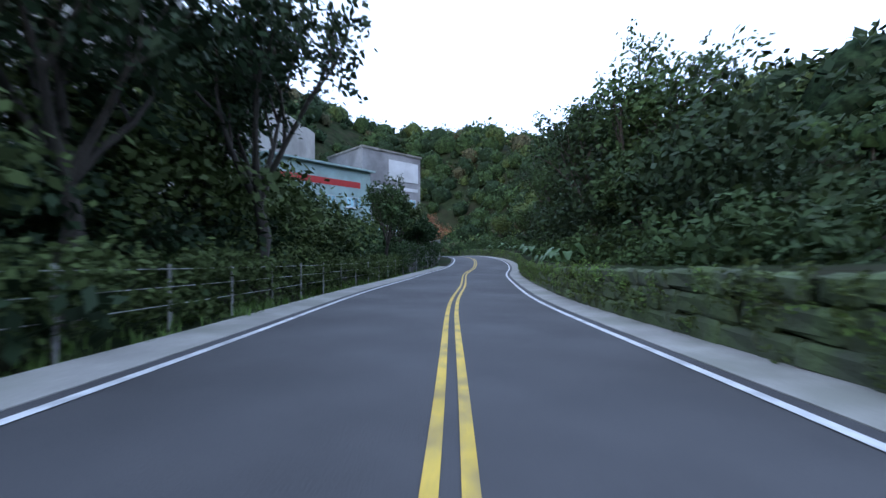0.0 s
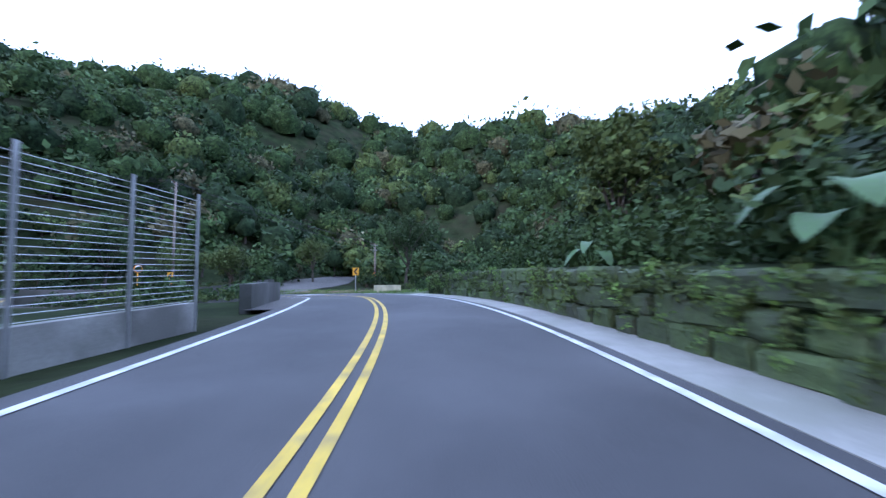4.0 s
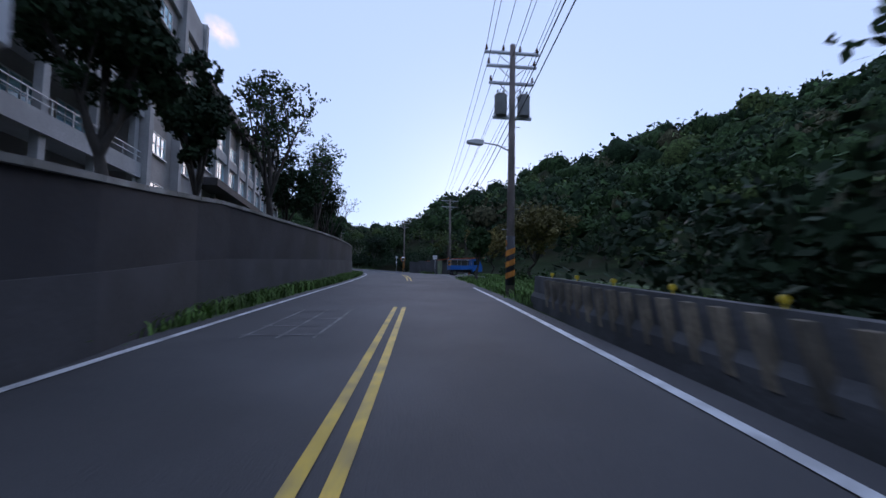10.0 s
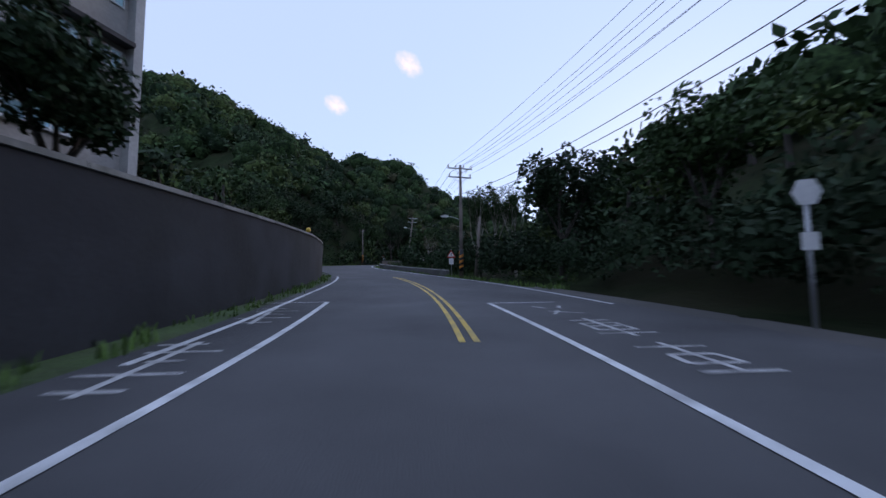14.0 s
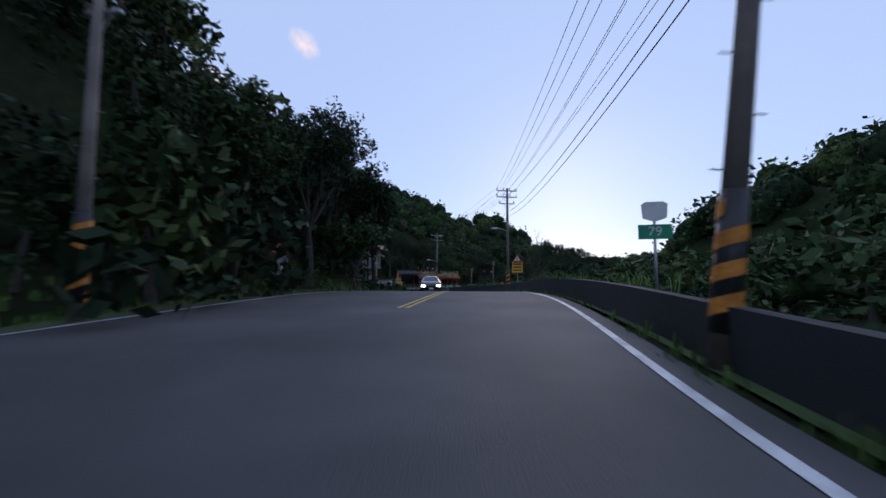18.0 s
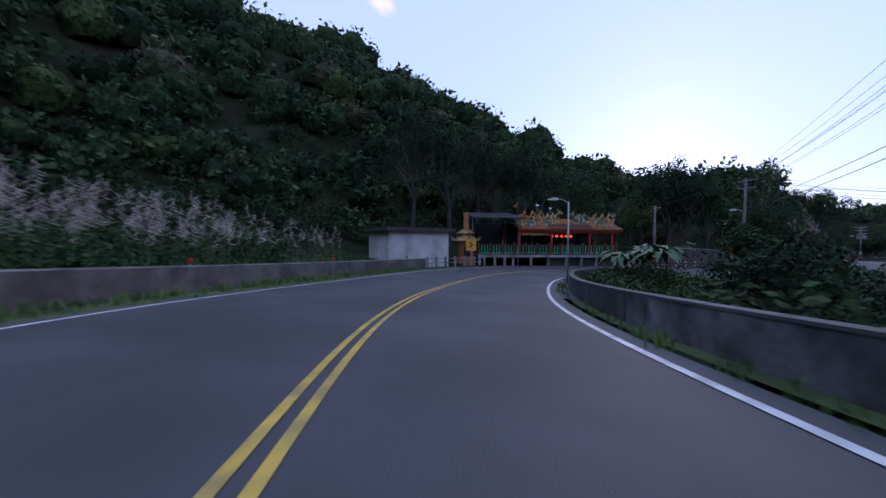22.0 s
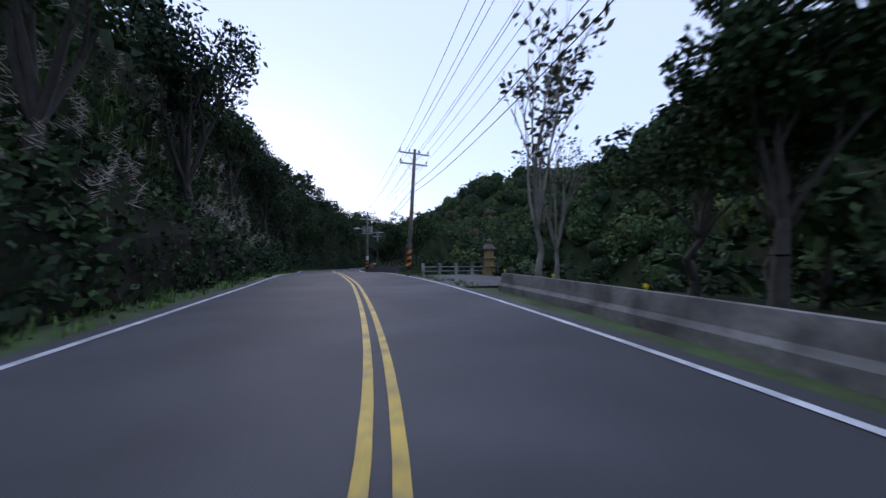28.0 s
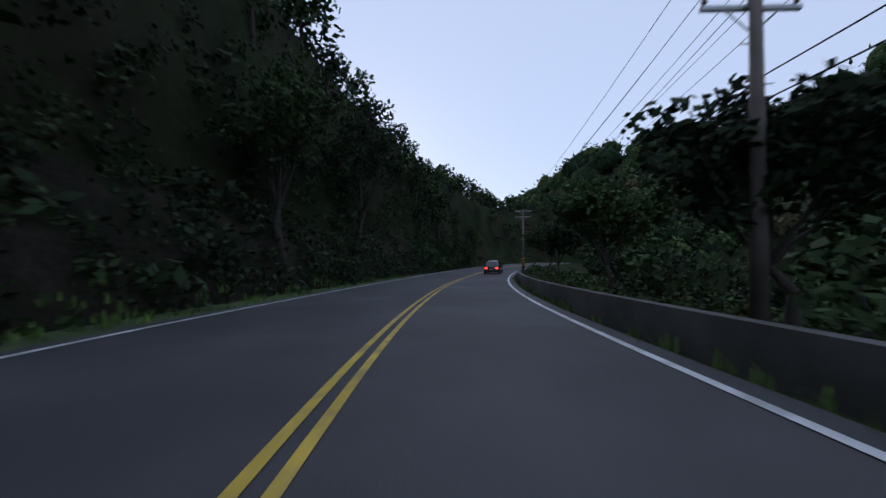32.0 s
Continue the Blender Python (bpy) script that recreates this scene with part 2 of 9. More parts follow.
def at(u, d=0.0, h=0.0):
    """The point at station u, d metres to the left of the road's line, h over it."""
    i = (u - FIRST) * PER
    k = np.arange(len(AXIS))
    p = [np.interp(i, k, AXIS[:, j]) for j in range(3)]
    nx, ny = np.interp(i, k, LEFT_N[:, 0]), np.interp(i, k, LEFT_N[:, 1])
    return Vector((p[0] + nx * d, p[1] + ny * d, p[2] + h))


def heading(u):
    """The road's heading at station u in degrees, so that local +y runs along it."""
    i = min(max(int(round((u - FIRST) * PER)), 0), len(TAN) - 1)
    return math.degrees(math.atan2(-TAN[i, 0], TAN[i, 1]))


def along(u, d=0.0, h=0.0, turn=0.0):
    p = at(u, d, h)
    return pose(p.x, p.y, p.z, 0, 0, heading(u) + turn)


# offsets of the painted lines from the road's line, by station
LINE_U = [-3, 0.4, 1.4, 2.4, 3.4, 3.9, 5.9, 6.5, 7.0, 7.8, 8.5, 9.0, 9.6, 10.4, 11.0, 12.0, 12.9, 13.4, 14.0, 14.8, 15.4, 15.9, 17.0, 17.9, 18.4, 18.9, 19.4, 19.9, 20.4, 20.9,
          21.4, 21.9, 22.4, 22.9, 23.4, 23.9, 24.4, 24.9, 25.4, 25.9, 27.0, 27.9, 28.4, 29.4, 30.8, 32.3, 39]
YEL_D = [0.3, 0.0, 0.1, 1.5, 1.3, 0.95, 0.2, -0.45, -0.6, -1.5, -0.55, 0.1, 0.5, 0.85, 0.7, 0.5, 0.05, -0.2, -0.5, -1.15, -1.1, -0.6, 0.9, 2.2, 1.9, 1.7, 1.7, 1.8, 0.1, -0.15,
         0.3, 0.75, 1.8, 2.3, 2.75, 3.7, 4.4, 2.2, 1.2, 1.2, 0.2, -0.05, 0.6, 0.95, 0.7, 1.1, 0.8]
LEFT_D = [3.7, 3.65, 4.4, 4.75, 4.1, 3.8, 3.1, 3.1, 3.2, 3.0, 3.4, 3.7, 3.8, 4.4, 4.4, 4.2, 3.9, 3.85, 3.85, 3.7, 3.2, 3.2, 6.5, 8.6, 7.9, 8.2, 7.7, 5.5, 3.6, 3.8,
          4.7, 6.2, 8.6, 8.8, 9.1, 10.4, 10.9, 7.7, 5.7, 5.2, 4.2, 4.05, 4.9, 5.4, 4.8, 6.2, 4.6]
RIGHT_D = [-3.2, -3.05, -2.8, -2.1, -2.8, -2.5, -3.0, -4.2, -4.6, -5.6, -4.6, -3.1, -2.5, -2.3, -2.5, -2.65, -3.6, -3.8, -6.3, -5.9, -5.1, -4.0, -2.6, -1.7, -3.0, -3.2, -2.9, -2.75,
           -4.2, -3.4, -3.0, -3.05, -2.7, -2.75, -2.5, -1.75, -1.3, -2.4, -2.6, -2.4, -3.2, -3.65, -3.1, -3.05, -3.2, -2.95, -2.8]


def smooth_line(values):
    v = np.interp(STA, LINE_U, values)
    k = np.hanning(15)
    k /= k.sum()
    return np.convolve(np.pad(v, 7, mode="edge"), k, mode="valid")


D_YEL, D_LEFT, D_RIGHT = smooth_line(YEL_D), smooth_line(LEFT_D), smooth_line(RIGHT_D)


def line_at(values, u):
    return float(np.interp(u, STA, values))


# ---- mesh helpers ----
def mesh_object(name, verts, faces, mat, parent=None, label="", smooth=False):
    me = bpy.data.meshes.new(name)
    me.from_pydata([tuple(v) for v in verts], [], [tuple(f) for f in faces])
    me.materials.append(mat)
    if smooth:
        me.polygons.foreach_set("use_smooth", [True] * len(me.polygons))
    ob = new(name, me)
    if parent:
        ob.parent = parent
    if label:
        ob["label"] = label
    return ob


def quads_mesh(name, verts, quads, mat, smooth=False):
    """A mesh of many quads from arrays, quickly."""
    me = bpy.data.meshes.new(name)
    nq = len(quads)
    me.vertices.add(len(verts))
    me.vertices.foreach_set("co", np.asarray(verts, dtype=np.float32).ravel())
    me.loops.add(nq * 4)
    me.loops.foreach_set("vertex_index", np.asarray(quads, dtype=np.int32).ravel())
    me.polygons.add(nq)
    me.polygons.foreach_set("loop_start", np.arange(0, nq * 4, 4, dtype=np.int32))
    me.polygons.foreach_set("loop_total", np.full(nq, 4, dtype=np.int32))
    if smooth:
        me.polygons.foreach_set("use_smooth", np.ones(nq, dtype=bool))
    me.materials.append(mat)
    me.update(calc_edges=True)
    return me


def part(name, bm, mat, parent=None, label="", smooth=False):
    me = bpy.data.meshes.new(name)
    bm.normal_update()
    bm.to_mesh(me)
    bm.free()
    me.materials.append(mat)
    if smooth:
        me.polygons.foreach_set("use_smooth", [True] * len(me.polygons))
    ob = new(name, me)
    if parent:
        ob.parent = parent
    if label:
        ob["label"] = label
    return ob


def thing(name, m, label, category, group="", kind=""):
    ob = new(name)
    ob.empty_display_size = 0.2
    ob.matrix_world = m
    return tagged(ob, label, category, group, kind)


def box(bm, x0, x1, y0, y1, z0, z1, bevel=0.0, m=None):
    r = bmesh.ops.create_cube(bm, size=1.0)
    vs = r["verts"]
    for v in vs:
        v.co = Vector(((x0 + x1) / 2 + v.co.x * (x1 - x0), (y0 + y1) / 2 + v.co.y * (y1 - y0), (z0 + z1) / 2 + v.co.z * (z1 - z0)))
    if bevel:
        es = list({e for v in vs for e in v.link_edges})
        r = bmesh.ops.bevel(bm, geom=es, offset=bevel, segments=1, affect="EDGES", clamp_overlap=True)
        vs = list({v for f in r["faces"] for v in f.verts} | {v for v in vs if v.is_valid})
    if m is not None:
        for v in vs:
            v.co = m @ v.co
    return vs


def cyl(bm, a, b, r0, r1=None, seg=10):
    """A tapered round bar from a to b."""
    a, b = Vector(a), Vector(b)
    r1 = r0 if r1 is None else r1
    h = (b - a).length
    m = Matrix.Translation((a + b) / 2) @ (b - a).to_track_quat("Z", "Y").to_matrix().to_4x4()
    return bmesh.ops.create_cone(bm, cap_ends=True, segments=seg, radius1=r0, radius2=r1, depth=h, matrix=m)["verts"]


def ball(bm, c, r, seg=12, sz=1.0):
    return bmesh.ops.create_uvsphere(bm, u_segments=seg, v_segments=max(6, seg // 2 + 2), radius=r, matrix=Matrix.Translation(c) @ Matrix.Diagonal((1, 1, sz, 1)))["verts"]


def prism(bm, outline, y0, y1, plane="xz", m=None):
    """An outline pushed through from y0 to y1 (plane xz), or from z0 to z1 (plane xy)."""
    def put(a, b, c):
        v = Vector((a, c, b)) if plane == "xz" else Vector((a, b, c))
        return m @ v if m is not None else v
    lo = [bm.verts.new(put(a, b, y0)) for a, b in outline]
    hi = [bm.verts.new(put(a, b, y1)) for a, b in outline]
    k = len(outline)
    bm.faces.new(lo)
    bm.faces.new(hi[::-1])
    for i in range(k):
        bm.faces.new((lo[i], hi[i], hi[(i + 1) % k], lo[(i + 1) % k]))
    bmesh.ops.recalc_face_normals(bm, faces=bm.faces[:])


def sweep(name, u0, u1, section, mat, parent=None, step=0.125, smooth=False, label=""):
    """A section of (d, h) pairs, as a function of the station, run along the road from u0 to u1 and closed at its ends."""
    us = list(np.arange(u0, u1, step)) + [u1]
    verts, faces = [], []
    k = 0
    for u in us:
        sec = section(u)
        k = len(sec)
        verts += [at(u, d, h) for d, h in sec]
    for i in range(len(us) - 1):
        for j in range(k):
            a, b = i * k + j, i * k + (j + 1) % k
            faces.append((a, b, b + k, a + k))
    faces.append(tuple(range(k))[::-1])
    faces.append(tuple(range((len(us) - 1) * k, len(us) * k)))
    ob = mesh_object(name, verts, faces, mat, parent, label, smooth)
    bm = bmesh.new()
    bm.from_mesh(ob.data)
    bmesh.ops.recalc_face_normals(bm, faces=bm.faces[:])
    bm.to_mesh(ob.data)
    bm.free()
    return ob


# ---- ground: one sheet, level at the road, rising into the wooded ridges on both sides ----
# by station: where the slope begins, its steepness, the ridge's height, the height of the shelf beside the road
STATION_L = [-3, 1.2, 2.2, 3.5, 5, 8, 9.3, 10.5, 13, 14.5, 15.6, 16.6, 17.4, 19.6, 20.6, 22.5, 24.5, 25.6, 26.4, 27.4, 33, 39]
START_L = [5.7, 7.8, 9.6, 32.3, 19.3, 57.8, 70, 70, 60, 55, 40.7, 11.3, 7, 6.7, 16.9, 60.4, 38.4, 19.2, 21.8, 5.5, 5.5, 7.9]
STEEP_L = [0.96, 0.49, 0.27, 0.1, 0.05, 0.05, 0.05, 0.1, 0.2, 0.5, 0.58, 1.9, 0.76, 1.15, 1.35, 0.9, 0.9, 1.38, 0.6, 1.12, 3.4, 2.14]
RIDGE_L = [35, 22, 10, 6, 3, 3, 3, 6, 20, 75, 85, 91, 65, 129, 119, 220, 204, 163, 100, 20, 30, 22]
SHELF_L = [0, 0.2, 0.8, 0.3, 0.2, 0, 0.6, 1.5, 1.8, 1.6, 1.2, 0.5, 0.3, 0.2, -0.2, -0.1, 0.2, 0.8, 1.0, 0.4, 0.3, 0.3]
GROUND_L = STATION_L, START_L, STEEP_L, RIDGE_L, SHELF_L
STATION_R = [-3, 0.8, 2.3, 4.6, 5.6, 6.6, 7.6, 8.6, 9.6, 12, 13.3, 14.5, 15.6, 17, 20, 23, 25.5, 27, 28.6, 29.6, 33, 39]
START_R = [20, 30, 16, 9.7, 28.2, 40.3, 19.1, 18.1, 39.4, 35.4, 27.4, 9, 12.7, 35.2, 42.3, 52.9, 42.5, 13, 21, 44.3, 32.9, 10.6]
STEEP_R = [0.3, 0.3, 0.7, 1.18, 0.5, 0.9, 0.8, 0.42, 0.8, 0.82, 0.33, 0.86, 0.65, 1.0, 1.05, 0.64, 0.7, 0.36, 0.8, 0.9, 0.62, 1.1]
RIDGE_R = [24, 24, 30, 38, 48, 163, 169, 122, 190, 103, 150, 36, 26, 122, 58, 61, 60, 55, 95, 74, 145, 31]
SHELF_R = [0.6, 0.6, 0.8, 0.8, 0, 0, 0, -0.6, -2, -0.2, 0, 0, -0.6, -1.8, -1.8, -1.2, -0.2, 0, -0.3, -0.6, -0.8, -0.8]
GROUND_R = STATION_R, START_R, STEEP_R, RIDGE_R, SHELF_R


def ground_height(px, py):
    """Height of the ground at many places; also the distance to the road's line, the side and the station."""
    px, py = np.asarray(px, float), np.asarray(py, float)
    ax = AXIS[::4]
    tn, st = TAN[::4], STA[::4]
    cols = GROUND_L, GROUND_R
    par = [[np.interp(st, c[0], c[j]) for j in range(1, 5)] for c in cols]
    shape, px, py = px.shape, px.ravel(), py.ravel()
    z, best, side, sta = (np.zeros(px.size) for _ in range(4))
    for c in range(0, px.size, 12000):
        k = slice(c, c + 12000)
        dx, dy = px[k, None] - ax[None, :, 0], py[k, None] - ax[None, :, 1]
        r = np.hypot(dx, dy)
        near = np.argpartition(r, 16, axis=1)[:, :16]
        rr = np.take_along_axis(r, near, 1)
        left = np.take_along_axis(tn[None, :, 0] * dy - tn[None, :, 1] * dx, near, 1) > 0
        r0, sl, hm, sh = (np.where(left, par[0][j][near], par[1][j][near]) for j in range(4))
        zz = ax[near, 2] + sh * np.clip((rr - 5.0) / 3.0, 0, 1) + hm * (1 - np.exp(-sl * np.maximum(rr - r0, 0) / hm))
        w = 1.0 / (rr ** 5 + 30.0)
        z[k] = (w * zz).sum(1) / w.sum(1)
        first = np.argmin(rr, 1)[:, None]
        best[k] = np.take_along_axis(rr, first, 1)[:, 0]
        side[k] = np.where(np.take_along_axis(left, first, 1)[:, 0], 1, -1)
        sta[k] = st[np.take_along_axis(near, first, 1)[:, 0]]
    z, best, side, sta = (a.reshape(shape) for a in (z, best, side, sta))
    # an even bed under the road and its verges
    bed = np.interp(sta, STA, AXIS[:, 2])
    wl, wr = np.interp(sta, STA, D_LEFT) + 1.2, -np.interp(sta, STA, D_RIGHT) + 1.2
    half = np.where(side > 0, wl, wr)
    k = np.clip((best - half - 2.2) / 3.0, 0, 1)
    z = bed * (1 - k) + z * k
    return z, best, side, sta, half


# hills and hollows beside the valley: x, y, height, breadth
HILLS_SOUTH = [(-280, -440, -18, 46), (-160, -440, 19, 46), (-100, -440, 24, 46), (20, -440, 16, 46), (-400, -380, 25, 46), (-220, -380, -18, 46), (-40, -380, 27, 46), (20, -380, 27, 46), (-280, -320, -11, 46), (-160, -320, -34, 46), (-100, -320, -22, 46), (80, -320, -19, 46), (-100, -260, -21, 46), (-40, -260, 15, 46), (20, -260, -10, 46)]
HILLS_NORTH = [(-400, -200, 32, 46), (-280, -200, -18, 46), (-160, -200, -22, 46), (80, -200, 22, 46), (-340, -140, 15, 46), (-220, -140, 18, 46), (-280, -20, 26, 46), (-160, 40, -15, 46), (-100, 100, 14, 46), (-160, 220, -14, 46), (-40, 220, -18, 46), (-160, 280, 22, 46), (-100, 280, 20, 46), (20, 280, 26, 46), (80, 280, -18, 46), (8, 160, -20, 34), (-28, 270, -24, 36), (-378, -290, -18, 34)]


def hills(px, py, best):
    h = sum(a * np.exp(-((px - x) ** 2 + (py - y) ** 2) / (2 * s * s)) for x, y, a, s in HILLS_SOUTH + HILLS_NORTH)
    return h * np.clip((best - 14) / 30, 0, 1)


def rough_ground(px, py, z, best, half):
    bumps = np.array([noise.noise(Vector((a * 0.02, b * 0.02, 0.3))) * 9 + noise.noise(Vector((a * 0.07, b * 0.07, 1.3))) * 2.2 for a, b in zip(px.ravel(), py.ravel())]).reshape(px.shape)
    return z + bumps * np.clip((best - half - 8) / 50.0, 0, 1) + hills(px, py, best)


def spread(lo, hi, step, far):
    mid = list(np.arange(lo, hi + step, step))
    out, d = [], step
    while (out[-1] if out else 0) < far:
        d *= 1.25
        out.append((out[-1] if out else 0) + d)
    return np.array([mid[0] - o for o in out[::-1]] + mid + [mid[-1] + o for o in out])


gx, gy = spread(-250, 70, 3.0, 2600), spread(-330, 160, 3.0, 2600)
GX, GY = np.meshgrid(gx, gy)
gz, gbest, gside, gsta, ghalf = ground_height(GX, GY)
gz = rough_ground(GX, GY, gz, gbest, ghalf)
# the level bed of the side road at the bend
f_ = np.clip((GY - 97) / 38, 0, 1)
off_ = np.hypot(GX - (-12.5 - 5.5 * f_), np.maximum(GY - 135, 0) + np.maximum(97 - GY, 0) * 3)
k_ = np.clip((off_ - 5) / 9, 0, 1)
gz = gz * k_ + np.minimum(gz, -2.1 + 0.03 * (GY - 97)) * (1 - k_)
gz -= 0.12
nx_, ny_ = len(gx), len(gy)
ids = np.arange(nx_ * ny_).reshape(ny_, nx_)
quads = np.stack([ids[:-1, :-1], ids[:-1, 1:], ids[1:, 1:], ids[1:, :-1]], -1).reshape(-1, 4)
ground = new("ground", quads_mesh("ground", np.stack([GX, GY, gz], -1).reshape(-1, 3), quads, M_SHADED_SOIL, smooth=True))
tagged(ground, "earth and undergrowth of a wooded valley, darkened to paint tree shade", "ground", kind="structure")



def ground_z(px, py):
    """Height of the ground sheet itself at many places."""
    px, py = np.asarray(px, float), np.asarray(py, float)
    i = np.clip(np.searchsorted(gx, px) - 1, 0, nx_ - 2)
    j = np.clip(np.searchsorted(gy, py) - 1, 0, ny_ - 2)
    a, b = (px - gx[i]) / (gx[i + 1] - gx[i]), (py - gy[j]) / (gy[j + 1] - gy[j])
    return gz[j, i] * (1 - a) * (1 - b) + gz[j, i + 1] * a * (1 - b) + gz[j + 1, i] * (1 - a) * b + gz[j + 1, i + 1] * a * b


# ---- road ----
def ribbon(name, u0, u1, d0, d1, lift, mat, label="", parent=None, step=0.0625, across=1):
    us = list(np.arange(u0, u1, step)) + [u1]
    verts, faces = [], []
    for u in us:
        a, b = d0(u), d1(u)
        for k in range(across + 1):
            verts.append(at(u, a + (b - a) * k / across, lift))
    w = across + 1
    for i in range(len(us) - 1):
        for k in range(across):
            j = i * w + k
            faces.append((j, j + w, j + w + 1, j + 1))
    ob = mesh_object(name, verts, faces, mat, parent, label)
    return ob


L_at, R_at, Y_at = (lambda u: line_at(D_LEFT, u)), (lambda u: line_at(D_RIGHT, u)), (lambda u: line_at(D_YEL, u))
road = sweep("road", -3, 38.9, lambda u: [(L_at(u) + 0.45, 0.0), (R_at(u) - 0.45, 0.0), (R_at(u) - 0.45, -0.3), (L_at(u) + 0.45, -0.3)], M_ASPHALT, step=0.0625)
tagged(road, "grey asphalt two-lane mountain road with faint wear", "road", kind="structure")


def stripe(name, u0, u1, line, off, width, mat, label):
    ob = ribbon(name, u0, u1, lambda u: line(u) + off + width / 2, lambda u: line(u) + off - width / 2, 0.012, mat)
    tagged(ob, label, "road marking", kind="structure")
    return ob


for a, b in ((-3, 6.95), (7.3, 8.35), (9.55, 10.7), (11.6, 12.6), (13.1, 13.7), (14.35, 15.6), (18.6, 38.8)):
    for off in (-0.12, 0.12):
        stripe("centre_line", a, b, Y_at, off, 0.11, M_YELLOW, "worn double yellow centre line on the asphalt")
for a, b in ((-3, 7.9), (9.15, 13.6), (14.3, 15.7), (16.4, 20.1), (20.9, 38.8)):
    stripe("edge_line", a, b, L_at, 0, 0.14, M_WHITE, "white edge line along the road")
for a, b in ((-3, 6.9), (7.8, 11.2), (14.6, 38.8)):
    stripe("edge_line", a, b, R_at, 0, 0.14, M_WHITE, "white edge line along the road")
for side, line, sg in (("left", L_at, 1), ("right", R_at, -1)):
    g = sweep("gutter", -3, 3.0 if sg > 0 else 5.7, lambda u: [(line(u) + sg * 0.3, 0.012), (line(u) + sg * 1.25, 0.05), (line(u) + sg * 1.25, -0.3), (line(u) + sg * 0.3, -0.3)], M_GUTTER)
    tagged(g, "pale concrete gutter strip beside the asphalt", "gutter", kind="structure")

# ---- woods ----
def keep_out(px, py):
    """True where yards, buildings or open ground keep trees away."""
    bad = np.zeros(px.shape, bool)
    for x, y, r in OPEN_GROUND:
        bad |= np.hypot(px - x, py - y) < r
    return bad


def leaf_cards(centres, radii, cards, width, r, squash=1.0, clumps=7, low=-0.35):
    """Ragged leaf cards round lumpy crowns: arrays of corners and of quads."""
    n = len(centres)
    cd = r.normal(size=(n, clumps, 3))
    cd /= np.linalg.norm(cd, axis=2)[:, :, None]
    cd[:, :, 2] = np.where(cd[:, :, 2] < low, -cd[:, :, 2], cd[:, :, 2])
    cd *= r.uniform(0.35, 0.8, (n, clumps))[:, :, None]
    cr = r.uniform(0.28, 0.5, (n, clumps))
    pick = r.integers(0, clumps, (n, cards))
    q = r.normal(size=(n, cards, 3))
    q /= np.linalg.norm(q, axis=2)[:, :, None]
    ii = np.arange(n)[:, None]
    rad = np.asarray(radii, float)[:, None]
    scale = np.stack([rad, rad, rad * squash], 2)
    p = np.asarray(centres, float)[:, None, :] + (cd[ii, pick] + q * (cr[ii, pick] * r.uniform(0.7, 1.08, (n, cards)))[:, :, None]) * scale
    p, q = p.reshape(-1, 3), q.reshape(-1, 3)
    m = len(p)
    a = np.cross(q, np.array([0.3, 0.2, 1.0])) + r.normal(size=(m, 3)) * 0.7
    a /= np.linalg.norm(a, axis=1)[:, None]
    b = np.cross(q + r.normal(size=(m, 3)) * 0.4, a)
    b /= np.linalg.norm(b, axis=1)[:, None] + 1e-6
    w = (np.repeat(np.asarray(radii, float), cards) * r.uniform(width[0], width[1], m))[:, None]
    v = np.stack([p - a * w, p - a * w * 0.1 - b * w * 0.6, p + a * w * 1.1, p + a * w * 0.05 + b * w * 0.55], 1).reshape(-1, 3)
    return v, np.arange(m * 4).reshape(-1, 4)


def cores(centres, radii, r, squash=1.0, size=0.62, k=7):
    """Lumpy domes added inside the crowns that stop the light, coloured as shaded leaves."""
    an = np.linspace(0, 2 * np.pi, k, endpoint=False)
    n = len(centres)
    c, s = np.asarray(centres, float)[:, None, :], np.asarray(radii, float)[:, None] * size
    rings = []
    for fz, fr in ((-0.75, 0.6), (-0.1, 1.0), (0.42, 0.88), (0.78, 0.55), (0.98, 0.05)):
        j = r.uniform(0.72, 1.22, (n, k)) * fr
        w = an[None, :] + r.uniform(-0.2, 0.2, (n, k))
        zz = fz * squash + r.uniform(-0.12, 0.12, (n, k))
        rings.append(np.stack([np.cos(w) * j * s, np.sin(w) * j * s, zz * s], 2) + c)
    verts = np.stack(rings, 1).reshape(-1, 3)
    a = np.arange(k)
    one = np.concatenate([np.stack([i * k + a, i * k + (a + 1) % k, (i + 1) * k + (a + 1) % k, (i + 1) * k + a], 1) for i in range(4)])
    quads = (np.arange(n)[:, None, None] * 5 * k + one[None]).reshape(-1, 4)
    return verts, quads


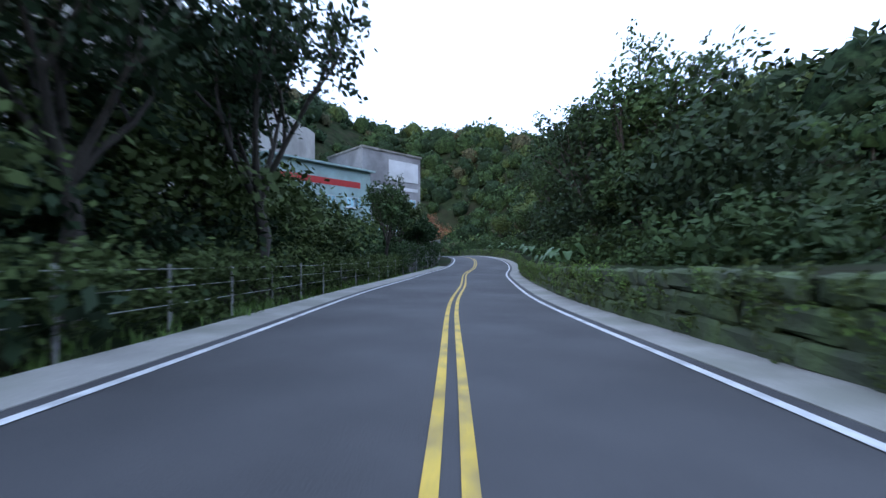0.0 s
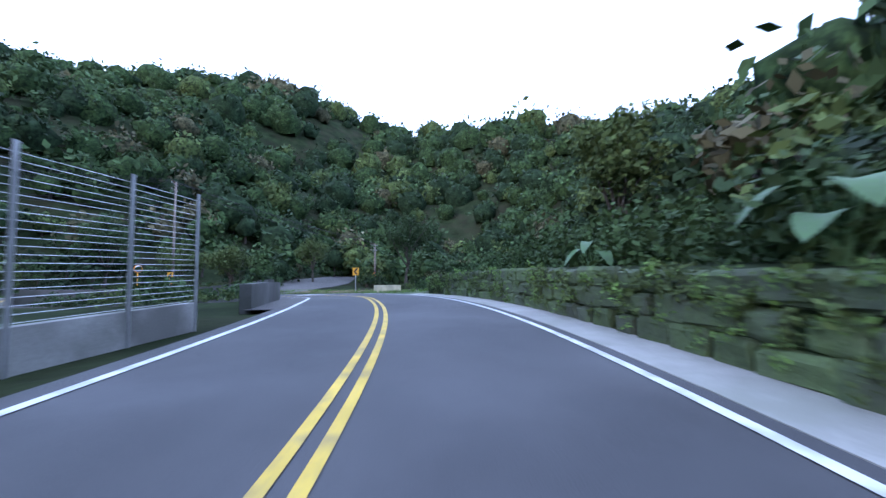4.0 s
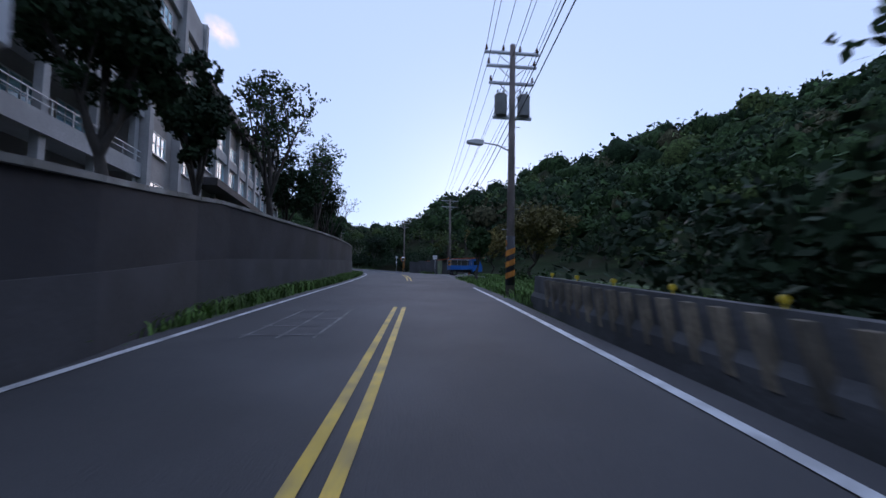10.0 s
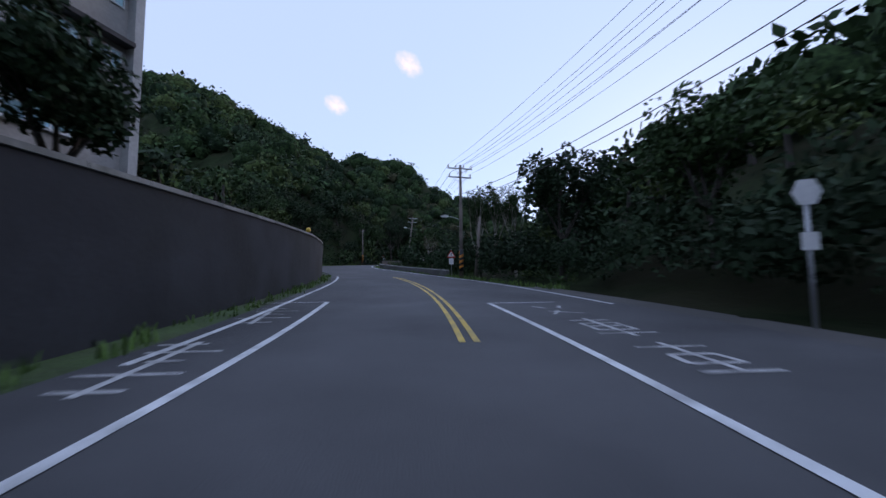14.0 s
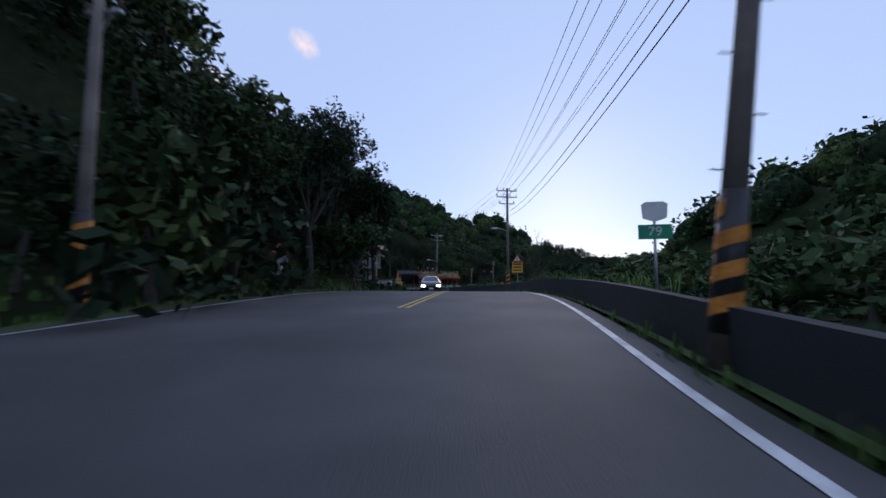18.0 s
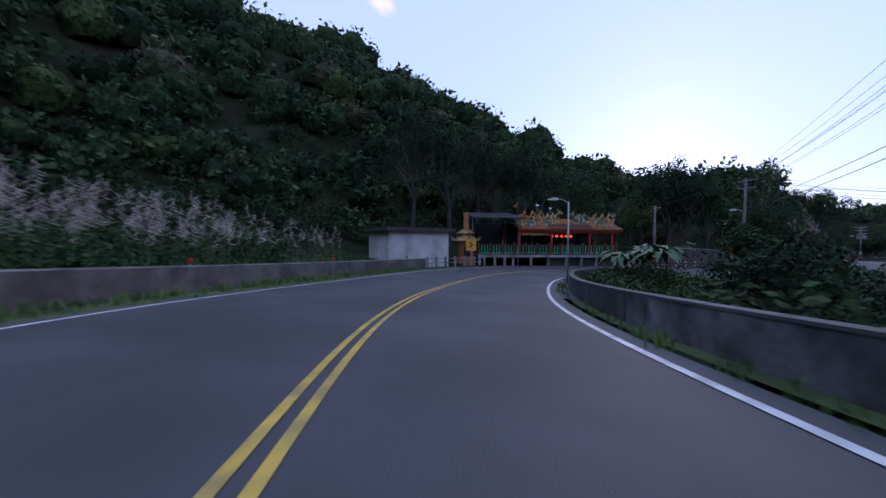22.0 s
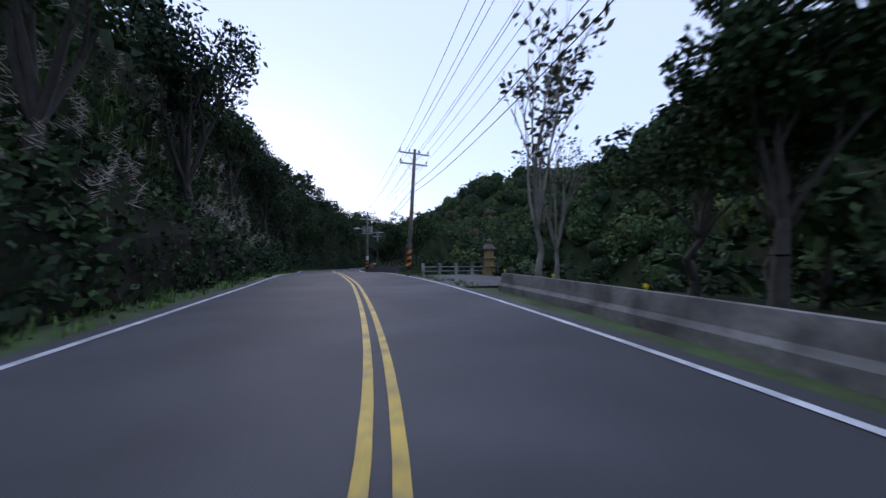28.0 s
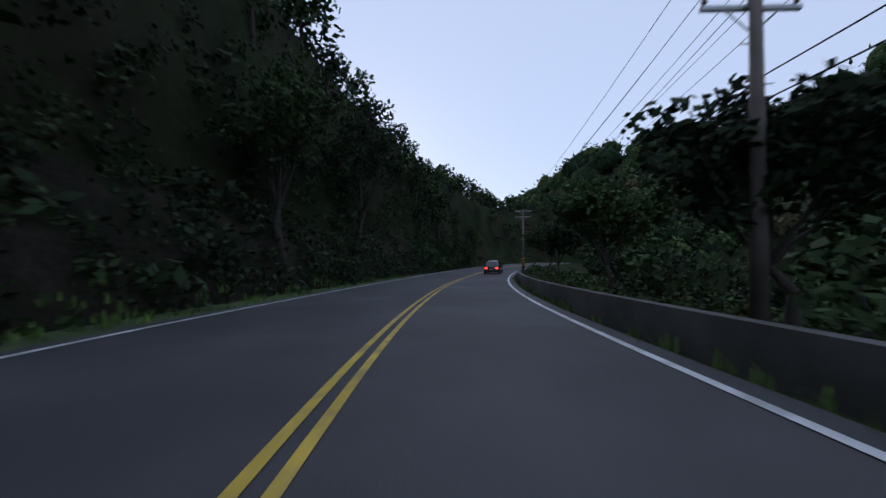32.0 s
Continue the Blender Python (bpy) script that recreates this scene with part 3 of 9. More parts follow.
def shell_cards(centres, radii, cards, width, r):
    """Leaf sprays standing out of lumpy domes."""
    n = len(centres)
    q = r.normal(size=(n, cards, 3))
    q /= np.linalg.norm(q, axis=2)[:, :, None]
    q[:, :, 2] = np.where(q[:, :, 2] < -0.3, -q[:, :, 2], q[:, :, 2])
    lump = 1 + 0.16 * np.sin(q[:, :, 0] * 5 + r.uniform(0, 6, (n, 1))) + 0.16 * np.sin(q[:, :, 1] * 6 + r.uniform(0, 6, (n, 1)))
    rad = np.asarray(radii, float)[:, None]
    p = (np.asarray(centres, float)[:, None, :] + q * (rad * lump * r.uniform(0.82, 1.26, (n, cards)))[:, :, None]).reshape(-1, 3)
    q = q.reshape(-1, 3)
    m = len(p)
    a = q * 0.5 + r.normal(size=(m, 3)) * 0.6
    a /= np.linalg.norm(a, axis=1)[:, None]
    b = np.cross(q + r.normal(size=(m, 3)) * 0.5, a)
    b /= np.linalg.norm(b, axis=1)[:, None] + 1e-6
    w = (np.repeat(np.asarray(radii, float), cards) * r.uniform(width[0], width[1], m))[:, None]
    v = np.stack([p - a * w, p - a * w * 0.1 - b * w * 0.7, p + a * w * 1.2, p + a * w * 0.05 + b * w * 0.6], 1).reshape(-1, 3)
    return v, np.arange(m * 4).reshape(-1, 4)


def forest(mats, n, inner, outer, size, seed, cards, width, label, tries=40, trunks=False, core=0.62, lift=(0.25, 0.7), reach=(-340, -420, 280)):
    """Crowns scattered over the slopes between two distances from the wood's edge."""
    r = np.random.default_rng(seed)
    m = n * tries
    px, py = r.uniform(reach[0], 160, m), r.uniform(reach[1], reach[2], m)
    z, best, side, sta, half = ground_height(px, py)
    edge = np.where(side > 0, np.interp(sta, WOOD_U, WOOD_L), np.interp(sta, WOOD_U, WOOD_R))
    ok = (best > edge + inner) & (best < edge + outer) & ~keep_out(px, py)
    px, py, z, best, half = px[ok][:n], py[ok][:n], z[ok][:n], best[ok][:n], half[ok][:n]
    z = ground_z(px, py)
    s = size * r.uniform(0.5, 1.5, len(px))
    c = np.stack([px, py, z + s * r.uniform(lift[0], lift[1], len(px))], 1)
    which = r.choice(len(mats), len(px), p=[w for _, w in mats])
    for k, (mat, _) in enumerate(mats):
        on = which == k
        if core > 0.7:
            v, q = shell_cards(c[on], s[on] * core, cards, width, r)
        else:
            v, q = leaf_cards(c[on], s[on], cards, width, r)
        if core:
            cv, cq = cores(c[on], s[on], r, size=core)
            tagged(new("forest_canopy", quads_mesh("forest_canopy", cv, cq, CANOPY_SHADE[mat.name], smooth=True)), label, "woods", kind="stuff")
        tagged(new("forest_canopy", quads_mesh("forest_canopy", v, q, mat)), label, "woods", kind="stuff")
    if trunks:
        verts, quads, base = [], [], 0
        for p, rad, zz in zip(c, s, z):
            top, w = p[2] + rad * 0.2, 0.07 * rad ** 0.5
            lean = r.uniform(-0.5, 0.5, 2)
            for i, (h, ww) in enumerate(((zz - 0.5, w * 1.3), ((zz + top) / 2, w), (top, w * 0.6))):
                f = i / 2
                for sx, sy in ((-1, -1), (1, -1), (1, 1), (-1, 1)):
                    verts.append((p[0] + lean[0] * f + sx * ww, p[1] + lean[1] * f + sy * ww, h))
            for i in (0, 4):
                quads += [(base + i + j, base + i + (j + 1) % 4, base + i + 4 + (j + 1) % 4, base + i + 4 + j) for j in range(4)]
            base += 12
        tagged(new("tree_trunks", quads_mesh("tree_trunks", np.array(verts), np.array(quads), M_BARK)), "dark trunks in the wood along the road", "woods", kind="stuff")


# places kept open: x, y, radius
OPEN_GROUND = [(-11, 106, 6), (-14.5, 114, 5), (-17.5, 123, 4.5), (-4, 103, 6), (-13, 62, 20), (-22, 42, 16), (-28, 20, 22), (-30, -2, 20), (-26, 75, 14), (-12, 84, 12), (-28, 50, 18), (-36, -8, 14), (-60, 40, 9), (-33, -113, 11), (-28, -130, 11),
               (-30, -150, 12), (-31, -163, 11), (-38, -176, 13), (-48, -188, 14), (-58, -190, 9)]
# distance of the first trees from the road's line
WOOD_U = [-3, 0.3, 1.5, 2.4, 4.5, 5.6, 6.3, 7.5, 8.6, 10.5, 12.5, 14, 15.5, 17, 20, 21, 23, 25, 26, 27, 33, 39]
WOOD_L = [7, 7.5, 13, 14, 13, 14, 14, 12, 40, 40, 40, 30, 20, 9, 9, 24, 30, 24, 16, 9, 9, 10]
WOOD_R = [6.5, 13, 14, 6.5, 8, 13, 21, 13, 9.5, 16, 26, 13, 13, 12, 14, 14, 15, 18, 14, 12, 13, 12]
GREENS = [(M_LEAF_A, 0.5), (M_LEAF_C, 0.32), (M_LEAF_B, 0.13), (M_LEAF_D, 0.05)]
forest(GREENS, 620, 0, 10, 2.3, 11, 250, (0.063, 0.137), "dense dark green broadleaf trees beside the road", trunks=True, tries=140, core=0.0, lift=(0.5, 1.05))
forest(GREENS, 1300, 9, 30, 2.9, 15, 112, (0.08, 0.16), "dense dark green broadleaf trees behind the roadside", trunks=True, tries=50, core=0.55, lift=(0.4, 0.9))
forest(GREENS, 2100, 27, 66, 3.7, 12, 125, (0.07, 0.185), "dense broadleaf woods covering the slopes", tries=26, core=0.8)
forest(GREENS, 1900, 63, 125, 4.6, 13, 84, (0.09, 0.205), "dense broadleaf woods on the upper slopes", tries=16, core=0.82)
forest(GREENS, 3200, 120, 360, 6.6, 14, 44, (0.1, 0.22), "far wooded ridges, blue-green in the evening light", tries=8, core=0.85, reach=(-540, -560, 370))


def cover(mat, n, inner, outer, size, seed, cards, width, label):
    """Low bushes that close the gaps between the trees."""
    r = np.random.default_rng(seed)
    m = n * 60
    px, py = r.uniform(-300, 120, m), r.uniform(-380, 220, m)
    z, best, side, sta, half = ground_height(px, py)
    edge = np.where(side > 0, np.interp(sta, WOOD_U, WOOD_L), np.interp(sta, WOOD_U, WOOD_R))
    ok = (best > edge + inner) & (best < edge + outer) & ~keep_out(px, py)
    px, py = px[ok][:n], py[ok][:n]
    s = size * r.uniform(0.6, 1.4, len(px))
    c = np.stack([px, py, ground_z(px, py) + s * 0.35], 1)
    v, q = leaf_cards(c, s, cards, width, r, 0.7, clumps=6, low=-0.2)
    tagged(new("ground_cover", quads_mesh("ground_cover", v, q, mat)), label, "undergrowth", kind="stuff")


cover(M_LEAF_C, 1900, -2, 22, 1.6, 16, 40, (0.105, 0.21), "dark bushes filling the wood along the road")
cover(M_LEAF_A, 2600, 12, 64, 2.7, 17, 26, (0.14, 0.27), "green bushes between the trees on the slopes")


def undergrowth(name, mat, spans, n, rad, cards, width, seed, label, rise=0.5, squash=0.8, clear=False):
    """Low bushes between two offsets beside the road; a span is (u0, u1, near, far), offsets signed, from the edge line."""
    r = np.random.default_rng(seed)
    total = sum(b - a for a, b, _, _ in spans)
    pts, rads = [], []
    for a, b, d0, d1 in spans:
        for _ in range(int(n * (b - a) / total)):
            u, d = r.uniform(a, b), r.uniform(d0, d1)
            edge = L_at(u) if d0 > 0 else R_at(u)
            p = at(u, edge + d)
            s = rad * r.uniform(0.6, 1.4)
            if clear and keep_out(np.array([p.x]), np.array([p.y]))[0]:
                continue
            pts.append((p.x, p.y, 0))
            rads.append(s)
    pts, rads = np.array(pts), np.array(rads)
    pts[:, 2] = ground_z(pts[:, 0], pts[:, 1]) + rads * rise
    v, q = leaf_cards(pts, rads, cards, width, r, squash, clumps=6, low=-0.2)
    return tagged(new(name, quads_mesh(name, v, q, mat)), label, "undergrowth", kind="stuff")


BUSHY = [(-3, 3.3, 2.2, 9), (16.7, 20.0, 2.5, 10), (-3, 5.5, -6, -2.3), (16.7, 19.6, 2.0, 6), (27.0, 34.5, 2.0, 5), (28.9, 29.0, -7, -2), (30, 35, -7, -1.8), (17, 24.8, -8, -1.8), (10.8, 11.9, -9, -4.5),
         (14.9, 16.8, -7, -2), (8.5, 10.8, -7, -1.8), (5.0, 8, 2.6, 7), (7.3, 8.1, -10, -6.3), (8.1, 8.6, -8, -3.6), (25.8, 27.9, -8, -3), (26.2, 27.2, 3, 7), (21.0, 24.3, 4.0, 9), (5.6, 6.4, -9, -5)]
undergrowth("undergrowth", M_LEAF_A, BUSHY, 1500, 0.8, 76, (0.07, 0.15), 21, "dark green bushes and climbers along the road")
undergrowth("undergrowth", M_LEAF_B, BUSHY, 600, 0.6, 66, (0.07, 0.15), 22, "lighter green weeds and climbers along the road")
undergrowth("thicket", M_LEAF_C, [(-1.5, 1.0, 3.5, 8.5), (17.0, 20.0, 3, 9)], 220, 1.7, 230, (0.05, 0.1), 23, "dense dark thicket beside the road", rise=0.8, squash=1.1)
undergrowth("thicket", M_LEAF_A, [(1.0, 3.1, 3.0, 7.5), (0.5, 5.0, -5.5, -3.2), (2.0, 6.0, -9, -4)], 330, 1.2, 200, (0.05, 0.11), 24, "dense green thicket beside the road", rise=1.0, squash=1.1)


def grass(name, mat, spans, n, height, seed, label, width=0.018, droop=0.5):
    """Tufts of bent blades, two quads each."""
    r = np.random.default_rng(seed)
    total = sum((b - a) * abs(d1 - d0) for a, b, d0, d1 in spans)
    verts, quads, base = [], [], 0
    for a, b, d0, d1 in spans:
        m = int(n * (b - a) * abs(d1 - d0) / total)
        u, d = r.uniform(a, b, m), r.uniform(d0, d1, m)
        for k in range(m):
            edge = L_at(u[k]) if d0 > 0 else R_at(u[k])
            p = at(u[k], edge + d[k], 0.0)
            verts.append((p.x, p.y, p.z))
    root = np.array(verts)
    root[:, 2] = np.maximum(ground_z(root[:, 0], root[:, 1]), root[:, 2] - 0.15) - 0.02
    blades = 7
    root = np.repeat(root, blades, 0) + np.concatenate([r.normal(0, 0.09, (len(root) * blades, 2)), np.zeros((len(root) * blades, 1))], 1)
    m = len(root)
    an, h = r.uniform(0, 2 * np.pi, m), height * r.uniform(0.5, 1.3, m)
    out = np.stack([np.cos(an), np.sin(an), np.zeros(m)], 1)
    sd_ = np.stack([-np.sin(an), np.cos(an), np.zeros(m)], 1) * (width * r.uniform(0.7, 1.5, m))[:, None]
    up = np.array([0, 0, 1.0])
    mid = root + up * (h * 0.6)[:, None] + out * (h * 0.15 * droop)[:, None]
    tip = root + up * (h * (1 - 0.25 * droop))[:, None] + out * (h * 0.55 * droop)[:, None]
    v = np.stack([root - sd_, root + sd_, mid + sd_ * 0.8, mid - sd_ * 0.8, tip + sd_ * 0.15, tip - sd_ * 0.15], 1).reshape(-1, 3)
    o = np.arange(m)[:, None] * 6
    q = np.concatenate([o + np.array([[0, 1, 2, 3]]), o + np.array([[3, 2, 4, 5]])], 0)
    return tagged(new(name, quads_mesh(name, v, q, mat)), label, "grass", kind="stuff")


grass("grass", M_GRASS, [(-3, 3.2, 1.2, 2.6), (9.9, 16.1, 0.5, 1.7), (10.7, 11.9, -6, -0.6), (6.0, 8.5, -7, -1.2), (16.4, 20.2, 0.6, 2.6), (20.9, 24.3, 0.6, 2.0), (25.8, 27.9, -4.5, -0.6), (26.2, 34, 0.6, 2.0),
                         (28.9, 34, -1.5, -0.4), (17, 25, -0.9, -0.4), (14.9, 17, -2.2, -0.6), (4.6, 5.7, -5, -1.3)], 6500, 0.3, 31, "green grass and weeds on the verge")


def face_cover(name, mat, u0, u1, depth, n, rad, cards, seed, label):
    """Creepers and bushes hung all over the cut beside the road and the slope above it."""
    r = np.random.default_rng(seed)
    u, e = r.uniform(u0, u1, n), depth * r.uniform(0.0, 1.0, n) ** 1.3
    base = np.array([tuple(at(a, L_at(a) + 1.7 + b)) for a, b in zip(u, e)])
    cut_z = base[:, 2] + np.interp(e, [0, 0.25, 0.5, 1.4, 2.6, 2.7], [0.2, 0.8, 1.9, 3.2, 4.4, 0.0])
    base[:, 2] = np.maximum(ground_z(base[:, 0], base[:, 1]), cut_z) - r.uniform(0.0, 0.7, n) * (e < 2.4)
    v, q = leaf_cards(base, rad * r.uniform(0.6, 1.4, n), cards, (0.07, 0.16), r, 0.95, clumps=6, low=-1)
    return tagged(new(name, quads_mesh(name, v, q, mat)), label, "undergrowth", kind="stuff")


face_cover("creepers", M_LEAF_C, 27.0, 36.0, 9.0, 1400, 1.15, 62, 43, "dark creepers and bushes over the face of the cut")
face_cover("creepers", M_LEAF_A, 27.0, 36.0, 9.0, 1000, 0.95, 62, 44, "green creepers and bushes over the face of the cut")


def hanging(name, mat, u0, u1, d, top, n, rad, cards, seed, label, bottom=0.1):
    """Plants over the road-side face of a wall or bank."""
    r = np.random.default_rng(seed)
    u = r.uniform(u0, u1, n)
    h = np.array([bottom + (top(a) - bottom) * r.uniform(0, 1) ** 0.6 for a in u])
    c = np.array([tuple(at(a, d(a), b)) for a, b in zip(u, h)])
    v, q = leaf_cards(c, rad * r.uniform(0.6, 1.4, n), cards, (0.09, 0.2), r, 1.0, clumps=5, low=-1)
    return tagged(new(name, quads_mesh(name, v, q, mat)), label, "undergrowth", kind="stuff")


# lighter leaf colour here imitates the veil of windscreen glare
hanging("fence_creepers", M_LEAF_B, 0.1, 2.3, lambda u: L_at(u) + 1.9, lambda u: 1.5, 330, 0.42, 60, 54, "green climbers grown through the roadside fence, paled to paint glare haze")
undergrowth("thicket", M_LEAF_A, [(1.25, 2.7, 4.2, 9.5)], 130, 1.7, 230, (0.04, 0.09), 26, "dense green thicket below the factory", rise=0.85, squash=1.1)
undergrowth("thicket", M_LEAF_C, [(0.8, 3.4, -8.5, -4.6)], 90, 2.2, 250, (0.04, 0.085), 28, "dense dark shrubs climbing the trees on the bank", rise=1.5, squash=1.2)
# this thicket too takes light leaves in place of glare haze
undergrowth("thicket", M_LEAF_B, [(0.2, 1.6, 3.0, 7.5)], 90, 1.8, 230, (0.04, 0.09), 27, "dense green thicket behind the fence, paled to paint glare haze", rise=1.2, squash=1.1)
hanging("wall_creepers", M_LEAF_A, 2.1, 3.4, lambda u: L_at(u) + 1.95, lambda u: 2.4, 300, 0.42, 60, 51, "creepers hanging over the concrete wall")
hanging("bank_plants", M_LEAF_B, -1.0, 5.6, lambda u: R_at(u) - 1.2, lambda u: 1.2, 520, 0.26, 50, 52, "low green plants over the mossy bank")
hanging("bank_plants", M_GRASS, -1.0, 5.6, lambda u: R_at(u) - 1.25, lambda u: 1.25, 520, 0.24, 50, 53, "grassy tufts over the mossy bank")
undergrowth("thicket", M_LEAF_C, [(15.0, 16.6, -5.5, -2.6), (8.65, 10.6, -5.5, -2.2), (13.95, 15.0, -6, -2.6), (23.3, 24.6, -15, -10)], 260, 1.5, 190, (0.05, 0.11), 25, "dense dark thicket beside the road", rise=0.9, squash=1.1)

# ---- walls, banks and barriers ----
M_SCHOOL_WALL = material("dark_retaining_concrete", (0.034, 0.035, 0.04), rough=0.95, vary=0.3, scale=0.5, fine=10, stain=(0.022, 0.023, 0.022), stain_amount=0.8, stain_scale=0.35)
M_BAND = material("paler_lower_concrete", (0.06, 0.061, 0.066), rough=0.95, vary=0.2, scale=0.6, fine=12, stain=(0.04, 0.04, 0.04), stain_amount=0.7, stain_scale=0.5)
M_COPING = material("pale_coping", (0.3, 0.29, 0.27), rough=0.9, vary=0.25, scale=1.2, fine=15, stain=(0.12, 0.12, 0.1), stain_amount=0.8, stain_scale=1.0, piece=0.15)
M_GREY_STREAK = material("grey_barrier_concrete", (0.22, 0.215, 0.2), rough=0.9, vary=0.35, scale=0.6, fine=14, stain=(0.07, 0.068, 0.06), stain_amount=0.85, stain_scale=1.2)
M_RIB = material("brown_stained_ribs", (0.17, 0.14, 0.1), rough=0.95, vary=0.4, scale=0.8, fine=16, stain=(0.06, 0.055, 0.045), stain_amount=0.9, stain_scale=1.5)
M_STREAKED = material("streaked_grey_concrete", (0.075, 0.075, 0.077), rough=0.9, vary=0.35, scale=0.5, fine=16, stain=(0.04, 0.042, 0.04), stain_amount=0.95, stain_scale=0.9)
# paler copy of the streaked concrete; the sky's reflection is in its colour
M_SKYLIT_STREAKED = material("skylit_streaked_concrete", (0.17, 0.17, 0.175), rough=0.85, vary=0.45, scale=0.9, fine=14, stain=(0.045, 0.047, 0.045), stain_amount=0.95, stain_scale=1.4)
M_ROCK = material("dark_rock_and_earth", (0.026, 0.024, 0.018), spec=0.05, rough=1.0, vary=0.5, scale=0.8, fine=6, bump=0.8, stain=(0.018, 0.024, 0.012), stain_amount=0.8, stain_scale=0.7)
M_STONE = material("brown_grey_rubble_stone", (0.12, 0.103, 0.088), rough=0.95, vary=0.3, scale=2, fine=16, bump=0.5, piece=0.3)
M_MORTAR = material("dark_mortar", (0.09, 0.085, 0.08), rough=1.0, vary=0.2)
M_WHITEWASH = material("stained_white_plaster", (0.6, 0.6, 0.58), rough=0.9, vary=0.12, scale=0.8, fine=12, stain=(0.3, 0.29, 0.26), stain_amount=0.6, stain_scale=0.6)
M_CREAM = material("pale_yellow_concrete", (0.55, 0.48, 0.32), rough=0.9, vary=0.15, scale=1, fine=15, stain=(0.25, 0.23, 0.18), stain_amount=0.5, stain_scale=1.2)
M_REFLECT_Y = material("yellow_reflector", (0.7, 0.5, 0.04), rough=0.3, vary=0.1, bump=0)
M_REFLECT_R = material("red_reflector", (0.5, 0.05, 0.03), rough=0.3, vary=0.1, bump=0)
M_RED = material("temple_red_paint", (0.6, 0.05, 0.03), rough=0.5, vary=0.2, scale=2, fine=20, bump=0.05)
M_GREEN = material("green_baluster_paint", (0.04, 0.42, 0.22), rough=0.5, vary=0.2, scale=2, fine=20, bump=0.05)
M_BROWN = material("brown_paint", (0.12, 0.06, 0.035), rough=0.6, vary=0.2, bump=0.05)
M_MIRROR = material("mirror_glass", (0.8, 0.8, 0.82), rough=0.05, metal=1.0, vary=0.03, bump=0)
M_GLASS_DARK = material("window_glass", (0.035, 0.05, 0.055), rough=0.08, vary=0.15, scale=0.4, fine=1.5, bump=0, spec=0.8, piece=0.3)
M_GLOW_BAR = material("glow_bar", (0.9, 0.85, 0.7), rough=0.4, vary=0.02, bump=0, emit=(1.0, 0.85, 0.6), emit_strength=2.5)
M_TAIL = material("lit_tail_lamp", (0.6, 0.02, 0.02), rough=0.3, vary=0.02, bump=0, emit=(1.0, 0.04, 0.03), emit_strength=3.0)
M_HEAD = material("lit_head_lamp", (0.9, 0.9, 0.9), rough=0.3, vary=0.02, bump=0, emit=(1.0, 0.9, 0.75), emit_strength=9.0)


def wall(name, u0, u1, d, height, thick, mat, label, base=-0.5, cap=None, parent=None):
    """A wall along the road: d gives its road-side face, signed; the thickness goes away from the road."""
    def section(u):
        a = d(u)
        sg = 1 if a > 0 else -1
        h = height(u)
        return [(a, base), (a, h), (a + sg * thick, h), (a + sg * thick, base)]
    ob = sweep(name, u0, u1, section, mat, parent)
    if parent is None:
        tagged(ob, label, "wall", kind="structure")
    if cap:
        cmat, ch, over = cap
        step = 1.25 / 15.0
        u = u0
        while u < u1 - 0.01:
            v = min(u + step - 0.002, u1)
            def cs(w):
                a = d(w)
                sg = 1 if a > 0 else -1
                h = height(w)
                return [(a - sg * over, h + 0.003), (a - sg * over, h + ch), (a + sg * (thick + over), h + ch), (a + sg * (thick + over), h + 0.003)]
            sweep("coping_stone", u, v, cs, cmat, ob, step=1)
            u += step
    return ob


def pw(*pts):
    us, vs = [p[0] for p in pts], [p[1] for p in pts]
    return lambda u: float(np.interp(u, us, vs))


wall("wall_inner_curve", 4.9, 8.25, pw((4.9, 4.6), (6.4, 4.8), (7, 5.3), (7.6, 5.0), (8.2, 5.2)), pw((4.9, 0.8), (6, 0.95)), 0.35, M_DARK_CONCRETE, "low dark stained concrete wall round the inside of the bend")
wall("wall_inner_curve", 5.6, 8.2, pw((5.6, 5.0), (6.4, 5.2), (7, 5.7), (7.6, 5.4), (8.2, 5.6)), pw((5.6, 1.1), (6, 1.25)), 0.3, M_DARK_CONCRETE, "upper step of the dark wall round the bend")
SCHOOL_D = lambda u: L_at(u) + float(np.interp(u, [9.9, 10.3, 10.65, 12, 14, 15, 16.2], [0.1, 0.15, 1.2, 1.7, 1.5, 1.2, 1.1]))
SCHOOL_H = pw((9.85, 1.9), (10.4, 2.4), (10.7, 2.8), (12, 2.95), (13, 3.0), (14.2, 2.8), (15.3, 2.65), (15.7, 2.45), (16.1, 0.7), (16.15, 0.6))
w_school = wall("wall_school", 9.86, 16.15, SCHOOL_D, SCHOOL_H, 0.4, M_SCHOOL_WALL, "tall dark weathered concrete retaining wall", cap=(M_COPING, 0.1, 0.05))
sweep("lower_band", 9.86, 13.9, lambda u: [(SCHOOL_D(u) - 0.06, -0.3), (SCHOOL_D(u) - 0.06, SCHOOL_H(u) * 0.47), (SCHOOL_D(u) + 0.05, SCHOOL_H(u) * 0.47), (SCHOOL_D(u) + 0.05, -0.3)], M_BAND, w_school, label="paler lower part of the wall")
wall("wall_slope_foot", 16.2, 16.75, pw((16.2, 7.6), (16.75, 8.3)), pw((16.2, 5.2), (16.75, 4.1)), 0.5, M_DARK_CONCRETE, "tall dark stained concrete wall under the slope")

